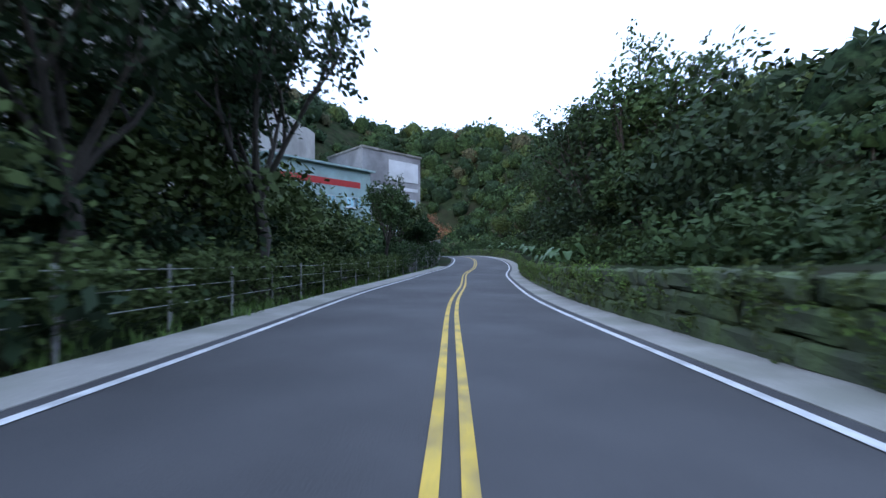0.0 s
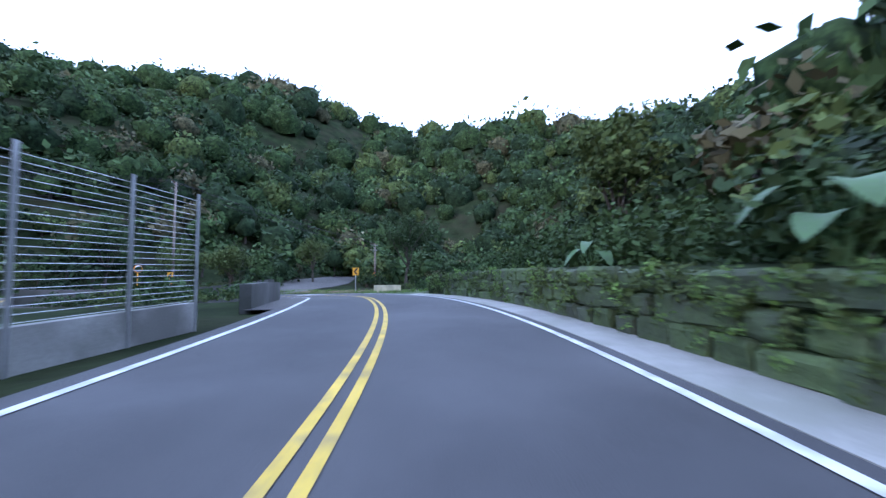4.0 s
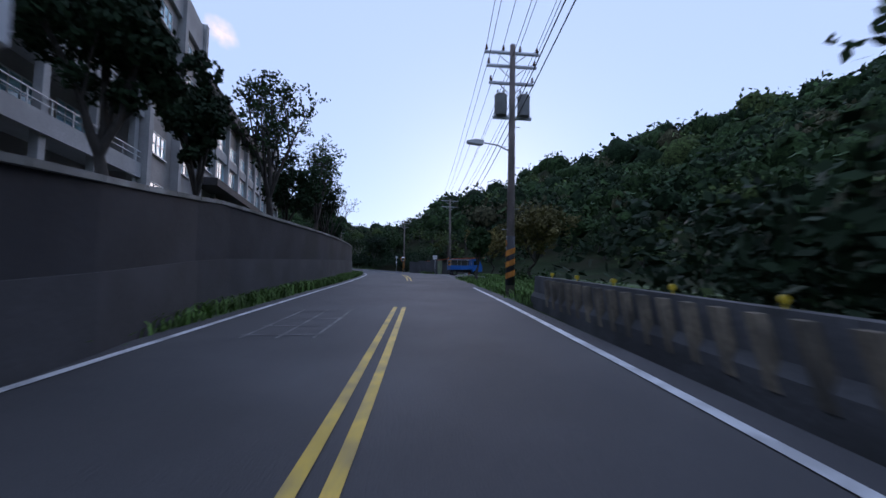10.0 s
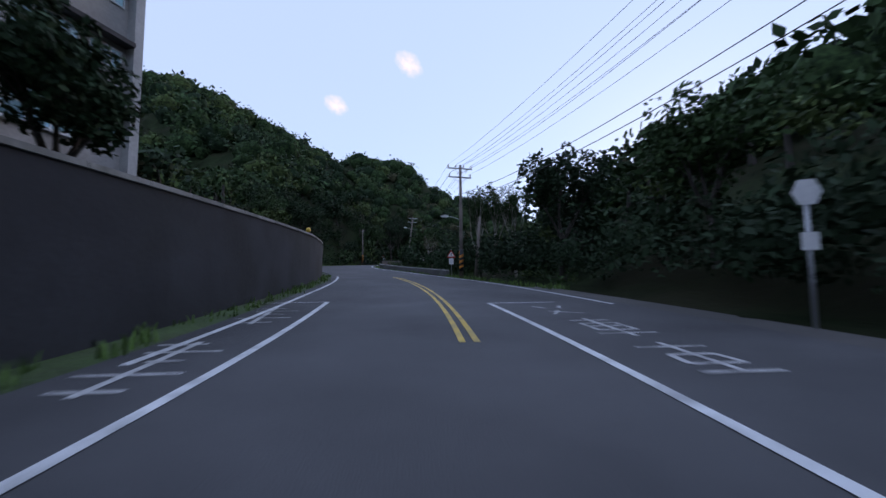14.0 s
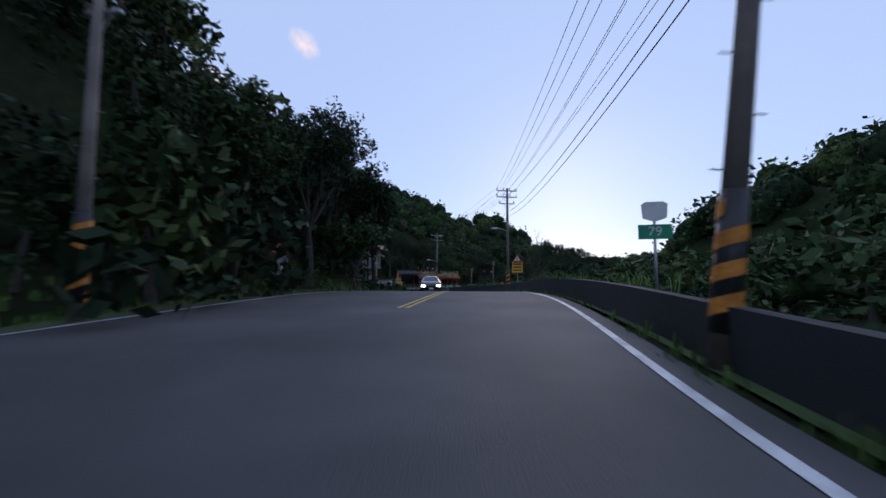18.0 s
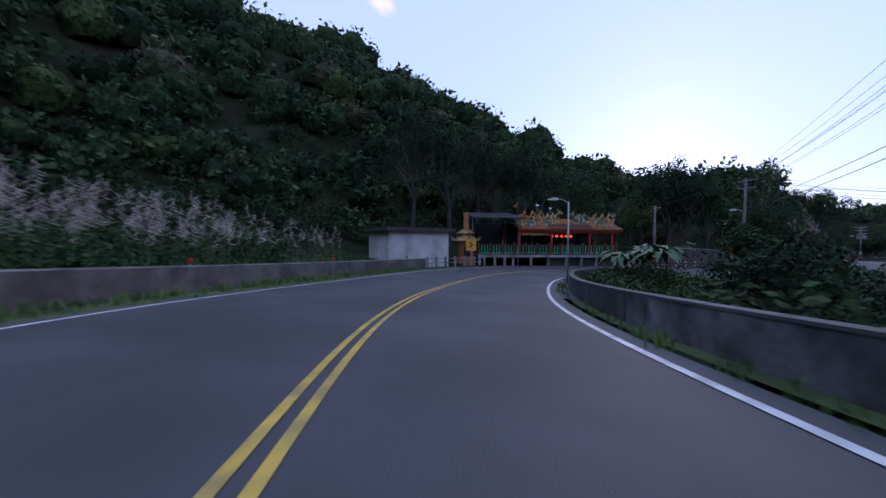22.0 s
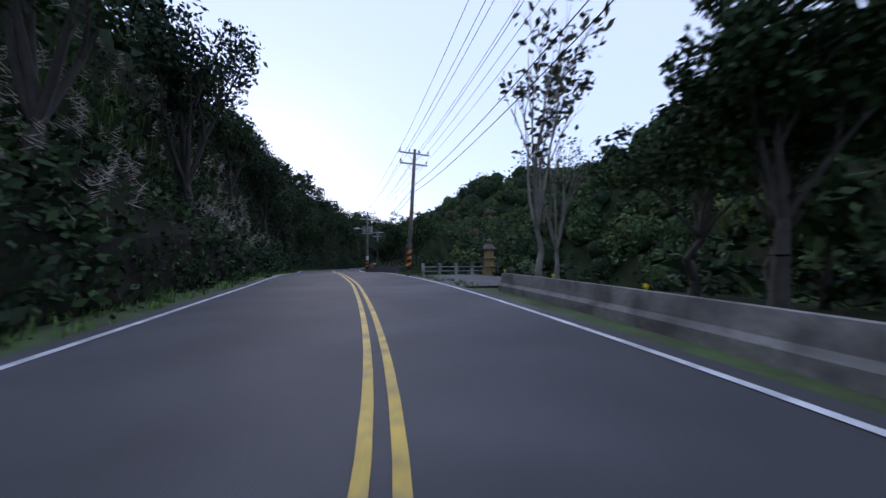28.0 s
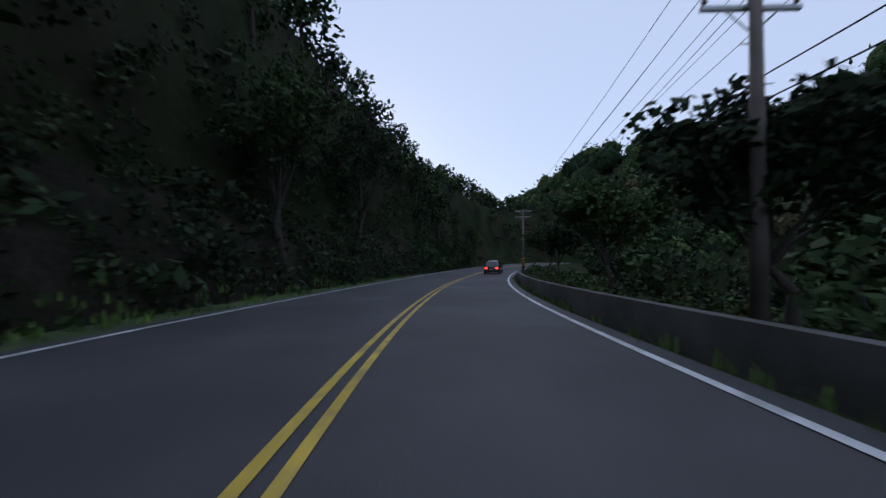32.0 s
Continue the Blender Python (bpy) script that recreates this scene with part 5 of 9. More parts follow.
def utility_pole(u, d, h, arms=((0.25, 1.1, 4), (1.0, 1.0, 3)), lamp=0, lamp_z=6.2, can=False, box_on=False, stripes=1.6, lean=(0, 0), r0=0.17, label="", turn=0.0, group="poles along the road"):
    p = at(u, d)
    root = thing("utility_pole", pose(p.x, p.y, p.z - 0.1, lean[0], lean[1], heading(u) + turn), label or "brown-grey concrete utility pole with orange and black striped base", "utility pole", group)
    bm = bmesh.new()
    cyl(bm, (0, 0, -0.4), (0, 0, h), r0, r0 * 0.6, seg=14)
    part("shaft", bm, M_POLE, root, smooth=True)
    if stripes:
        bm = bmesh.new()
        cyl(bm, (0, 0, 0.5), (0, 0, 0.5 + stripes + 0.25), r0 + 0.006, r0 - 0.008, seg=14)
        part("black_sleeve", bm, M_BLACK, root, "black painted base sleeve", smooth=True)
        bm = bmesh.new()
        helix(bm, r0 + 0.012, 0.5, 0.4 + stripes, 0.42, 0.5)
        part("orange_stripe", bm, M_ORANGE, root, "orange stripe wound round the base")
    for drop, half, n in arms:
        bm = bmesh.new()
        box(bm, -half, half, -0.05 + r0 * 0.8, 0.05 + r0 * 0.8, h - drop - 0.05, h - drop + 0.05, bevel=0.008)
        arm = part("cross_arm", bm, M_STEEL, root, "grey steel cross-arm")
        for k in range(n):
            x = -half * 0.92 + 2 * half * 0.92 * k / max(1, n - 1)
            bm = bmesh.new()
            cyl(bm, (x, r0 * 0.8, h - drop + 0.05), (x, r0 * 0.8, h - drop + 0.16), 0.02, seg=6)
            for j in range(3):
                cyl(bm, (x, r0 * 0.8, h - drop + 0.12 + j * 0.06), (x, r0 * 0.8, h - drop + 0.17 + j * 0.06), 0.065 - j * 0.01, 0.03, seg=8)
            part("insulator", bm, M_BROWN, arm, "brown ceramic insulator")
        bm = bmesh.new()
        cyl(bm, (-half * 0.6, r0 * 0.7, h - drop), (0, r0 * 0.5, h - drop - 0.55), 0.018, seg=6)
        cyl(bm, (half * 0.6, r0 * 0.7, h - drop), (0, r0 * 0.5, h - drop - 0.55), 0.018, seg=6)
        part("brace", bm, M_STEEL, arm)
    if lamp:
        lamp_arm(root, lamp_z, lamp)
    if can:
        for x in (-0.45, 0.45):
            bm = bmesh.new()
            cyl(bm, (x, 0, h - 2.9), (x, 0, h - 2.1), 0.24, seg=14)
            cyl(bm, (x, 0, h - 2.1), (x, 0, h - 2.03), 0.26, 0.2, seg=14)
            for k in (-0.12, 0.12):
                cyl(bm, (x + k, 0, h - 2.05), (x + k, 0, h - 1.85), 0.035, seg=6)
            part("transformer", bm, M_CONCRETE, root, "grey transformer can")
        bm = bmesh.new()
        box(bm, -0.75, 0.75, -0.06, 0.06, h - 3.0, h - 2.9)
        part("platform_beam", bm, M_STEEL, root)
    if box_on:
        bm = bmesh.new()
        box(bm, -0.16, 0.16, -r0 - 0.18, -r0, 1.7, 2.2, bevel=0.02)
        part("meter_box", bm, M_SIGN_W, root, "white meter box strapped to the pole")
    for k in range(6):
        z = 2.6 + k * 0.8
        if z < h - 1.5:
            sx = 1 if k % 2 else -1
            bm = bmesh.new()
            cyl(bm, (sx * r0 * 0.6, 0, z), (sx * (r0 + 0.16), 0, z), 0.012, seg=5)
            part("step_bolt", bm, M_STEEL, root)
    return root, u, d, h, arms


POLES = [
    utility_pole(7.75, -11.5, 13.5, lean=(0, 0.6)),
    utility_pole(8.58, -5.3, 12.2, can=True, lean=(0, 1.5), stripes=2.2),
    utility_pole(10.92, -3.2, 9.9, arms=((0.25, 1.1, 4), (0.8, 1.0, 3), (1.5, 0.9, 3)), lamp=-1, lamp_z=5.6, can=True, lean=(0, 1.2)),
    utility_pole(12.85, -6.2, 9.5),
    utility_pole(14.3, -8.5, 9.6),
    utility_pole(15.67, -6.6, 9.4, lamp=-1, lamp_z=4.7),
    utility_pole(18.28, -3.5, 9.5, lamp=-1, lamp_z=7.0, lean=(0, 7.0)),
    utility_pole(20.12, -4.64, 10.7, arms=((0.25, 1.1, 4), (0.9, 1.1, 4), (1.6, 0.8, 2)), lamp=-1),
    utility_pole(21.42, -3.2, 9.6, lamp=-1, lamp_z=5.05, lean=(0, 1)),
    utility_pole(25.75, -2.85, 9.7, lamp=-1, lamp_z=6.3, lean=(0, 1.0)),
    utility_pole(27.75, -5.6, 9.5),
    utility_pole(29.6, -3.3, 8.9, lean=(0, 3.0)),
    utility_pole(31.13, -3.5, 8.2, lamp=-1, lamp_z=5.6, can=True, box_on=True, label="brown-grey concrete utility pole carrying transformer cans and a white box"),
    utility_pole(32.45, -6.2, 7.6, stripes=0),
    utility_pole(35.0, -3.6, 8.2),
]
for z_, r_ in ((4.45, 0.24), (4.6, 0.2), (4.85, 0.17)):
    bm = bmesh.new()
    for k in range(14):
        a0, a1 = 2 * math.pi * k / 14, 2 * math.pi * (k + 1) / 14
        cyl(bm, (-0.12 + r_ * math.cos(a0), -0.2, z_ + r_ * math.sin(a0)), (-0.12 + r_ * math.cos(a1), -0.2, z_ + r_ * math.sin(a1)), 0.018, seg=5)
    part("cable_coil", bm, M_WIRE, POLES[8][0], "coil of black cable hung on the pole", smooth=True)
left_18 = utility_pole(18.43, 8.7, 8.0, arms=((0.4, 0.5, 2),), stripes=1.9, label="dark utility pole with striped base before the wooded slope")
left_25 = utility_pole(25.52, 5.95, 7.7, arms=((0.3, 0.8, 3),), stripes=1.7, r0=0.19, label="brown-grey pole with striped base before the stairs")
stub = utility_pole(15.62, -7.5, 5.0, arms=(), stripes=0, lean=(0, 5), label="old leaning pole stub with no wires")


def wire(parent, a, b, sag, r=0.011):
    n = 12
    pts = []
    for i in range(n + 1):
        f = i / n
        p = Vector(a).lerp(Vector(b), f)
        p.z -= 4 * sag * f * (1 - f)
        pts.append(p)
    verts, faces = [], []
    side = (Vector(b) - Vector(a)).cross(Vector((0, 0, 1))).normalized()
    for p in pts:
        verts += [p + side * r, p + Vector((0, 0, r)), p - side * r, p - Vector((0, 0, r))]
    for i in range(n):
        for j in range(4):
            faces.append((i * 4 + j, i * 4 + (j + 1) % 4, i * 4 + 4 + (j + 1) % 4, i * 4 + 4 + j))
    mesh_object("wire", verts, faces, M_WIRE, parent)


def hooks(pole):
    root, u, d, h, arms = pole
    out = []
    for drop, half, n in arms:
        for k in range(n):
            x = -half * 0.92 + 2 * half * 0.92 * k / max(1, n - 1)
            out.append(root.matrix_world @ Vector((x, 0.14, h - drop + 0.3)))
    return out


def span(a, b, label="black overhead wires slung between two poles", extra=True):
    bpy.context.view_layer.update()
    root = thing("overhead_wires", Matrix.Identity(4), label, "wires", "wires along the road")
    ha, hb = hooks(a), hooks(b)
    for k, (p, q) in enumerate(zip(ha, hb)):
        wire(root, p, q, (p - q).length * (0.016 + 0.003 * (k % 3)))
    if extra:
        for z in (2.4, 2.9):
            p, q = a[0].matrix_world @ Vector((0.2, 0, a[3] - z)), b[0].matrix_world @ Vector((0.2, 0, b[3] - z))
            wire(root, p, q, (p - q).length * 0.022, 0.018)


for a, b in zip(POLES[:-1], POLES[1:]):
    span(a, b)
span(left_25, POLES[9], "black wires crossing over the road", extra=False)
far_pole = utility_pole(6.9, -24.0, 6.6, label="distant utility pole among the trees", group="")
span(far_pole, POLES[0], extra=False)
lamp_post = thing("street_lamp", along(23.7, -2.9, -0.3), "slim grey steel street lamp with a curved arm", "street lamp")
bm = bmesh.new()
cyl(bm, (0, 0, 0), (0, 0, 5.6), 0.07, 0.045, seg=10)
part("post", bm, M_STEEL, lamp_post, smooth=True)
lamp_arm(lamp_post, 5.5, -1, 0.7)


# ---- road signs ----
def face_pose(u, d, h, cu):
    """A pose at station u whose local -y looks back to station cu."""
    p, q = at(u, d, h), at(cu, 0)
    return pose(p.x, p.y, p.z, 0, 0, math.degrees(math.atan2(q.y - p.y, q.x - p.x)) + 90)


def post(parent, h, r=0.038, mat=None, name="post"):
    bm = bmesh.new()
    cyl(bm, (0, 0, -0.4), (0, 0, h), r, seg=10)
    return part(name, bm, mat or M_STEEL, parent, smooth=True)


def plate(parent, outline, y0, y1, mat, name="plate", label=""):
    bm = bmesh.new()
    prism(bm, outline, y0, y1)
    return part(name, bm, mat, parent, label)


def rect(x0, x1, z0, z1):
    return [(x0, z0), (x1, z0), (x1, z1), (x0, z1)]


def chevron_sign(u, d, top, cu, point=-1, w=0.62, h=0.78):
    """An amber sheet with a black arrowhead that points left (-1) or right (1)."""
    root = thing("chevron_sign", face_pose(u, d, -0.1, cu), "amber bend sign with a black arrowhead on a steel post", "road sign", "bend signs")
    post(root, top)
    pl = plate(root, rect(-w / 2, w / 2, top - h + 0.1, top + 0.1), -0.055, -0.045, M_SIGN_Y)
    c, s = top + 0.1 - h / 2, point
    plate(pl, [(s * 0.22, c), (-s * 0.04, c + 0.3), (-s * 0.24, c + 0.3), (s * 0.02, c), (-s * 0.24, c - 0.3), (-s * 0.04, c - 0.3)], -0.06, -0.0555, M_BLACK, "arrowhead", "black arrowhead")
    return root


chevron_sign(6.5, -7.15, 2.5, 5.0)
chevron_sign(7.75, -10.6, 2.4, 6.2)
chevron_sign(8.68, -5.75, 2.3, 7.6)
chevron_sign(24.33, L_at(24.33) + 1.55, 3.1, 23.2, point=1, w=1.15, h=1.3)
chevron_sign(28.2, -6.5, 1.8, 27.2)


def convex_mirror(u, d, h, cu, back=False, r=0.44):
    root = thing("convex_mirror", face_pose(u, d, -0.1, cu), "round traffic mirror seen from its grey back" if back else "round traffic mirror with an orange rim on a banded post", "traffic mirror", "traffic mirrors")
    po = post(root, h - 0.45, 0.045, M_SIGN_Y)
    for k in range(4):
        bm = bmesh.new()
        cyl(bm, (0, 0, 0.25 + k * 0.5), (0, 0, 0.5 + k * 0.5), 0.047, seg=10)
        part("black_band", bm, M_BLACK, po, "black band")
    y = 1 if back else -1
    bm = bmesh.new()
    cyl(bm, (0, y * 0.05, h - 0.4), (0, y * 0.1, h - 0.4), r, r * 0.95, seg=24)
    part("rim", bm, M_STEEL if back else M_ORANGE, root, "grey mirror back" if back else "orange rim", smooth=False)
    bm = bmesh.new()
    vs = ball(bm, (0, 0, 0), r * 0.86, seg=20)
    for v in bm.verts:
        v.co = Vector((v.co.x, y * (0.1 + max(0, -v.co.y) * 0.12), v.co.z + h - 0.4))
    part("mirror_face", bm, M_MIRROR, root, "convex mirror face", smooth=True)
    return root


convex_mirror(7.9, -9.4, 3.3, 6.4)
convex_mirror(14.1, -6.5, 2.8, 13.2)
convex_mirror(9.1, -4.2, 2.8, 8.2, back=True, r=0.24)


def triangle_sign(u, d, top, cu, size=0.78, label="red-bordered white triangle warning sign", pole_h=None, bend=True):
    root = thing("warning_sign", face_pose(u, d, -0.1, cu), label, "road sign", "warning signs")
    if pole_h is not False:
        post(root, pole_h or top)
    z1, z0, a = top, top - size * 0.87, size / 2
    tri_ = plate(root, [(-a, z0), (a, z0), (0, z1)], -0.06, -0.05, M_SIGN_R, "border", "red border")
    plate(tri_, [(-a * 0.72, z0 + size * 0.13), (a * 0.72, z0 + size * 0.13), (0, z1 - size * 0.2)], -0.066, -0.0605, M_SIGN_W, "field", "white field")
    zc = z0 + size * 0.2
    plate(tri_, [(-0.05, zc), (0.02, zc), (0.02, zc + 0.13), (0.09, zc + 0.2), (0.05, zc + 0.25), (-0.05, zc + 0.15)], -0.07, -0.0665, M_BLACK, "bend_mark", "black bent arrow")
    return root


sharp = triangle_sign(15.76, -6.25, 2.3, 14.8)
plate(sharp, rect(-0.2, 0.2, 1.05, 1.55), -0.06, -0.05, M_SIGN_W, "under_plate", "small white plate")
triangle_sign(18.9, 8.8, 2.6, 18.0)
triangle_sign(21.38, -2.98, 2.5, 20.6, label="red-bordered triangle bend sign fixed to the utility pole", pole_h=False)
steep = triangle_sign(20.0, -4.85, 3.65, 18.9, size=0.8, label="triangle warning sign over an amber board on a post")
board = plate(steep, rect(-0.5, 0.5, 1.9, 2.95), -0.06, -0.05, M_SIGN_Y, "board", "amber board with dark lettering bars")
for k in range(3):
    plate(board, rect(-0.36, 0.36, 2.08 + k * 0.28, 2.2 + k * 0.28), -0.066, -0.0605, M_BLACK, "lettering_bar", "dark bar of lettering")
plate(board, rect(-0.4, 0.4, 2.84, 2.9), -0.066, -0.0605, M_BLACK, "lettering_bar")

route = thing("route_sign", face_pose(18.6, -5.2, -0.1, 17.6), "white route shield over a green number plate on a post", "road sign")
post(route, 3.0)
plate(route, [(-0.3, 2.62), (-0.33, 3.0), (-0.22, 3.08), (0.22, 3.08), (0.33, 3.0), (0.3, 2.62), (0, 2.52)], -0.06, -0.05, M_SIGN_W, "shield", "white shield")
gp = plate(route, rect(-0.42, 0.42, 2.05, 2.45), -0.06, -0.05, M_SIGN_G, "number_plate", "green plate with white digits")


def lettering(text, size, parent, m, mat, label):
    """Words in the built-in font, as a mesh."""
    cu = bpy.data.curves.new("lettering", "FONT")
    cu.body, cu.size, cu.extrude, cu.align_x, cu.align_y = text, size, 0.002, "CENTER", "CENTER"
    tmp = new("lettering", cu)
    me = bpy.data.meshes.new_from_object(tmp)
    bpy.data.objects.remove(tmp)
    me.materials.clear()
    me.materials.append(mat)
    ob = new("lettering", me)
    ob.parent = parent
    ob.matrix_basis = m
    ob["label"] = label
    return ob


lettering("79", 0.36, gp, pose(0, -0.064, 2.25, 90), M_SIGN_W, "white digits")

bus = thing("bus_stop_sign", face_pose(14.38, -7.66, -0.1, 13.4), "white bus stop post with a small board and a box", "bus stop sign")
post(bus, 2.8, 0.04)
plate(bus, [(-0.13, 2.5), (-0.24, 2.75), (-0.13, 3.0), (0.13, 3.0), (0.24, 2.75), (0.13, 2.5)], -0.06, -0.045, M_SIGN_W, "board", "white six-sided board")
plate(bus, rect(-0.13, 0.13, 1.6, 1.95), -0.08, -0.04, M_SIGN_W, "timetable_box", "pale timetable box")
bus2 = thing("bus_stop_sign", face_pose(14.2, 4.6, -0.1, 13.2), "white bus stop post with a striped foot beside the wall", "bus stop sign")
post(bus2, 3.0, 0.045)
plate(bus2, [(-0.14, 2.75), (-0.24, 2.95), (-0.14, 3.2), (0.14, 3.2), (0.24, 2.95), (0.14, 2.75)], -0.06, -0.045, M_SIGN_W, "board", "white six-sided board")
bm = bmesh.new()
helix(bm, 0.049, 0.1, 1.0, 0.3, 0.5)
part("orange_stripe", bm, M_ORANGE, bus2)

rear_sign = thing("warning_sign", face_pose(19.0, 9.5, -0.1, 20.5), "triangle sign seen from its plain grey back", "road sign")
post(rear_sign, 2.3)
plate(rear_sign, [(-0.4, 1.6), (0.4, 1.6), (0, 2.3)], -0.06, -0.05, M_STEEL, "back_plate")

pillar = thing("pillar_sign", face_pose(26.3, 6.6, 1.0, 25.2), "tall amber pillar sign with dark lettering bars and a red ball", "sign")
plate(pillar, rect(-0.22, 0.22, 0.1, 2.1), -0.1, 0.1, M_SIGN_Y, "pillar", "amber pillar")
for k in range(5):
    plate(pillar, rect(-0.12, 0.12, 0.35 + k * 0.32, 0.55 + k * 0.32), -0.106, -0.1005, M_RED, "lettering_bar")
bm = bmesh.new()
ball(bm, (0, 0, 2.28), 0.17)
part("red_ball", bm, M_RED, pillar, "red ball lamp", smooth=True)

signal = thing("traffic_signal", face_pose(8.72, 5.35, -0.1, 7.4), "red and black signal box on a steel post", "traffic signal")
post(signal, 2.4, 0.05)
plate(signal, rect(-0.12, 0.46, 2.3, 3.25), -0.14, 0.14, M_BLACK, "signal_box", "black box")
plate(signal, rect(-0.06, 0.4, 2.36, 2.84), -0.15, -0.141, M_BROWN, "lower_panel", "dark red lower panel")
bm = bmesh.new()
cyl(bm, (0.17, -0.142, 3.03), (0.17, -0.17, 3.03), 0.13, seg=16)
part("red_lamp", bm, M_RED, signal, "round red lamp")

info = thing("notice_board", face_pose(13.0, -5.0, -0.1, 12.0), "pale notice board on a post before the fence", "notice board")
post(info, 2.5, 0.035)
plate(info, rect(-0.28, 0.28, 2.0, 2.5), -0.05, -0.038, M_SIGN_W)

marker = thing("marker_post", along(22.1, 6.7, -0.1), "white marker post with a red band beside the verge", "marker post")
bm = bmesh.new()
cyl(bm, (0, 0, 0), (0, 0, 1.37), 0.05, 0.045, seg=10)
part("post", bm, M_SIGN_W, marker, smooth=True)
bm = bmesh.new()
cyl(bm, (0, 0, 1.0), (0, 0, 1.2), 0.052, seg=10)
part("red_band", bm, M_SIGN_R, marker, "red band")

# ---- windows shared by the buildings ----
M_FACADE = material("weathered_grey_facade", (0.4, 0.375, 0.35), rough=0.9, vary=0.16, scale=0.4, fine=8, stain=(0.24, 0.22, 0.2), stain_amount=0.7, stain_scale=0.3)
M_FACADE_B = material("pale_grey_facade", (0.45, 0.45, 0.44), rough=0.9, vary=0.14, scale=0.4, fine=8, stain=(0.28, 0.27, 0.26), stain_amount=0.6, stain_scale=0.3)
M_EAVE = material("dark_roof_edge", (0.06, 0.055, 0.055), rough=0.85, vary=0.3, scale=1, fine=10)
# pale teal base colour paints the sky's reflection into the panes
M_GLASS_SKY = material("teal_sky_reflection_glass", (0.3, 0.5, 0.56), rough=0.12, vary=0.3, scale=0.5, fine=2, bump=0, spec=0.8, piece=0.5)
M_FRAME = material("pale_window_frame", (0.62, 0.64, 0.64), rough=0.5, vary=0.1, bump=0.02)
M_GATE_STONE = material("grey_gate_pillar", (0.12, 0.12, 0.13), rough=0.8, vary=0.2, scale=1.5, fine=20, stain=(0.07, 0.07, 0.075), stain_amount=0.5)
M_BALL_Y = material("yellow_lamp_ball", (0.72, 0.46, 0.05), rough=0.4, vary=0.12, scale=4, fine=20, bump=0)
M_SIGNWALL = material("red_corrugated_sheet", (0.42, 0.09, 0.035), rough=0.6, vary=0.2, scale=1.5, fine=20, bump=0.05, piece=0.12)
M_GATE_STEEL = material("folding_gate_steel", (0.5, 0.51, 0.53), rough=0.35, metal=0.7, vary=0.12, bump=0.02)
M_CREAMWALL = material("cream_plaster", (0.62, 0.57, 0.46), rough=0.9, vary=0.1, scale=0.8, fine=10, stain=(0.42, 0.39, 0.32), stain_amount=0.5)
M_SLAB = material("white_roof_slab", (0.66, 0.68, 0.7), rough=0.8, vary=0.08, scale=0.8, fine=10, stain=(0.45, 0.46, 0.47), stain_amount=0.5)
M_TEAL = material("pale_teal_sheet", (0.33, 0.47, 0.46), rough=0.6, vary=0.12, scale=0.6, fine=8, stain=(0.25, 0.3, 0.28), stain_amount=0.5)
M_CARBLACK = material("black_car_paint", (0.012, 0.014, 0.02), rough=0.25, vary=0.1, bump=0, coat=0.8)
M_CARDARK = material("dark_navy_car_paint", (0.015, 0.018, 0.03), rough=0.22, vary=0.1, bump=0, coat=0.8)
M_CARWHITE = material("white_car_paint", (0.7, 0.7, 0.7), rough=0.3, vary=0.06, bump=0, coat=0.6)
M_CARBLUE = material("blue_truck_paint", (0.02, 0.13, 0.42), rough=0.4, vary=0.2, scale=2, fine=20, bump=0.02, coat=0.3)
M_CARYELLOW = material("yellow_car_paint", (0.65, 0.4, 0.03), rough=0.3, vary=0.08, bump=0, coat=0.6)
M_TYRE = material("tyre_rubber", (0.02, 0.02, 0.02), rough=0.85, vary=0.2, bump=0.1)
M_CHROME = material("chrome", (0.65, 0.66, 0.68), rough=0.15, metal=1.0, vary=0.05, bump=0)
M_CARGLASS = material("car_glass", (0.02, 0.025, 0.03), rough=0.05, vary=0.05, bump=0, spec=0.8)
M_ROOFTILE = material("orange_roof_tile", (0.36, 0.14, 0.06), rough=0.6, vary=0.25, scale=2, fine=14, piece=0.2, island=0.25)
M_GOLD = material("painted_ornament_gold", (0.42, 0.26, 0.09), rough=0.55, vary=0.45, scale=3, fine=14, stain=(0.08, 0.18, 0.2), stain_amount=0.6, stain_scale=2.5, island=0.5)
M_DECK = material("weathered_deck_timber", (0.24, 0.22, 0.19), rough=0.9, vary=0.25, scale=1.5, fine=18, piece=0.2)
# awning sheet's black, also used as painted shade inside the temple
M_TARP_SHADE = material("black_awning_and_shade", (0.025, 0.027, 0.03), rough=0.7, vary=0.2, scale=1, fine=10)
M_LANTERN = material("red_lantern", (0.6, 0.05, 0.02), rough=0.5, vary=0.1, bump=0, emit=(1.0, 0.12, 0.04), emit_strength=0.5)
MESHES = {}


def cached(key, name, build, mat):
    """One mesh for all pieces that look alike."""
    if key not in MESHES:
        bm = bmesh.new()
        build(bm)
        bm.normal_update()
        me = bpy.data.meshes.new(name)
        bm.to_mesh(me)
        bm.free()
        me.materials.append(mat)
        MESHES[key] = me
    return MESHES[key]


def piece(key, name, build, mat, parent, m, label=""):
    ob = new(name, cached(key, name, build, mat))
    ob.parent = parent
    ob.matrix_basis = m
    if label:
        ob["label"] = label
    return ob


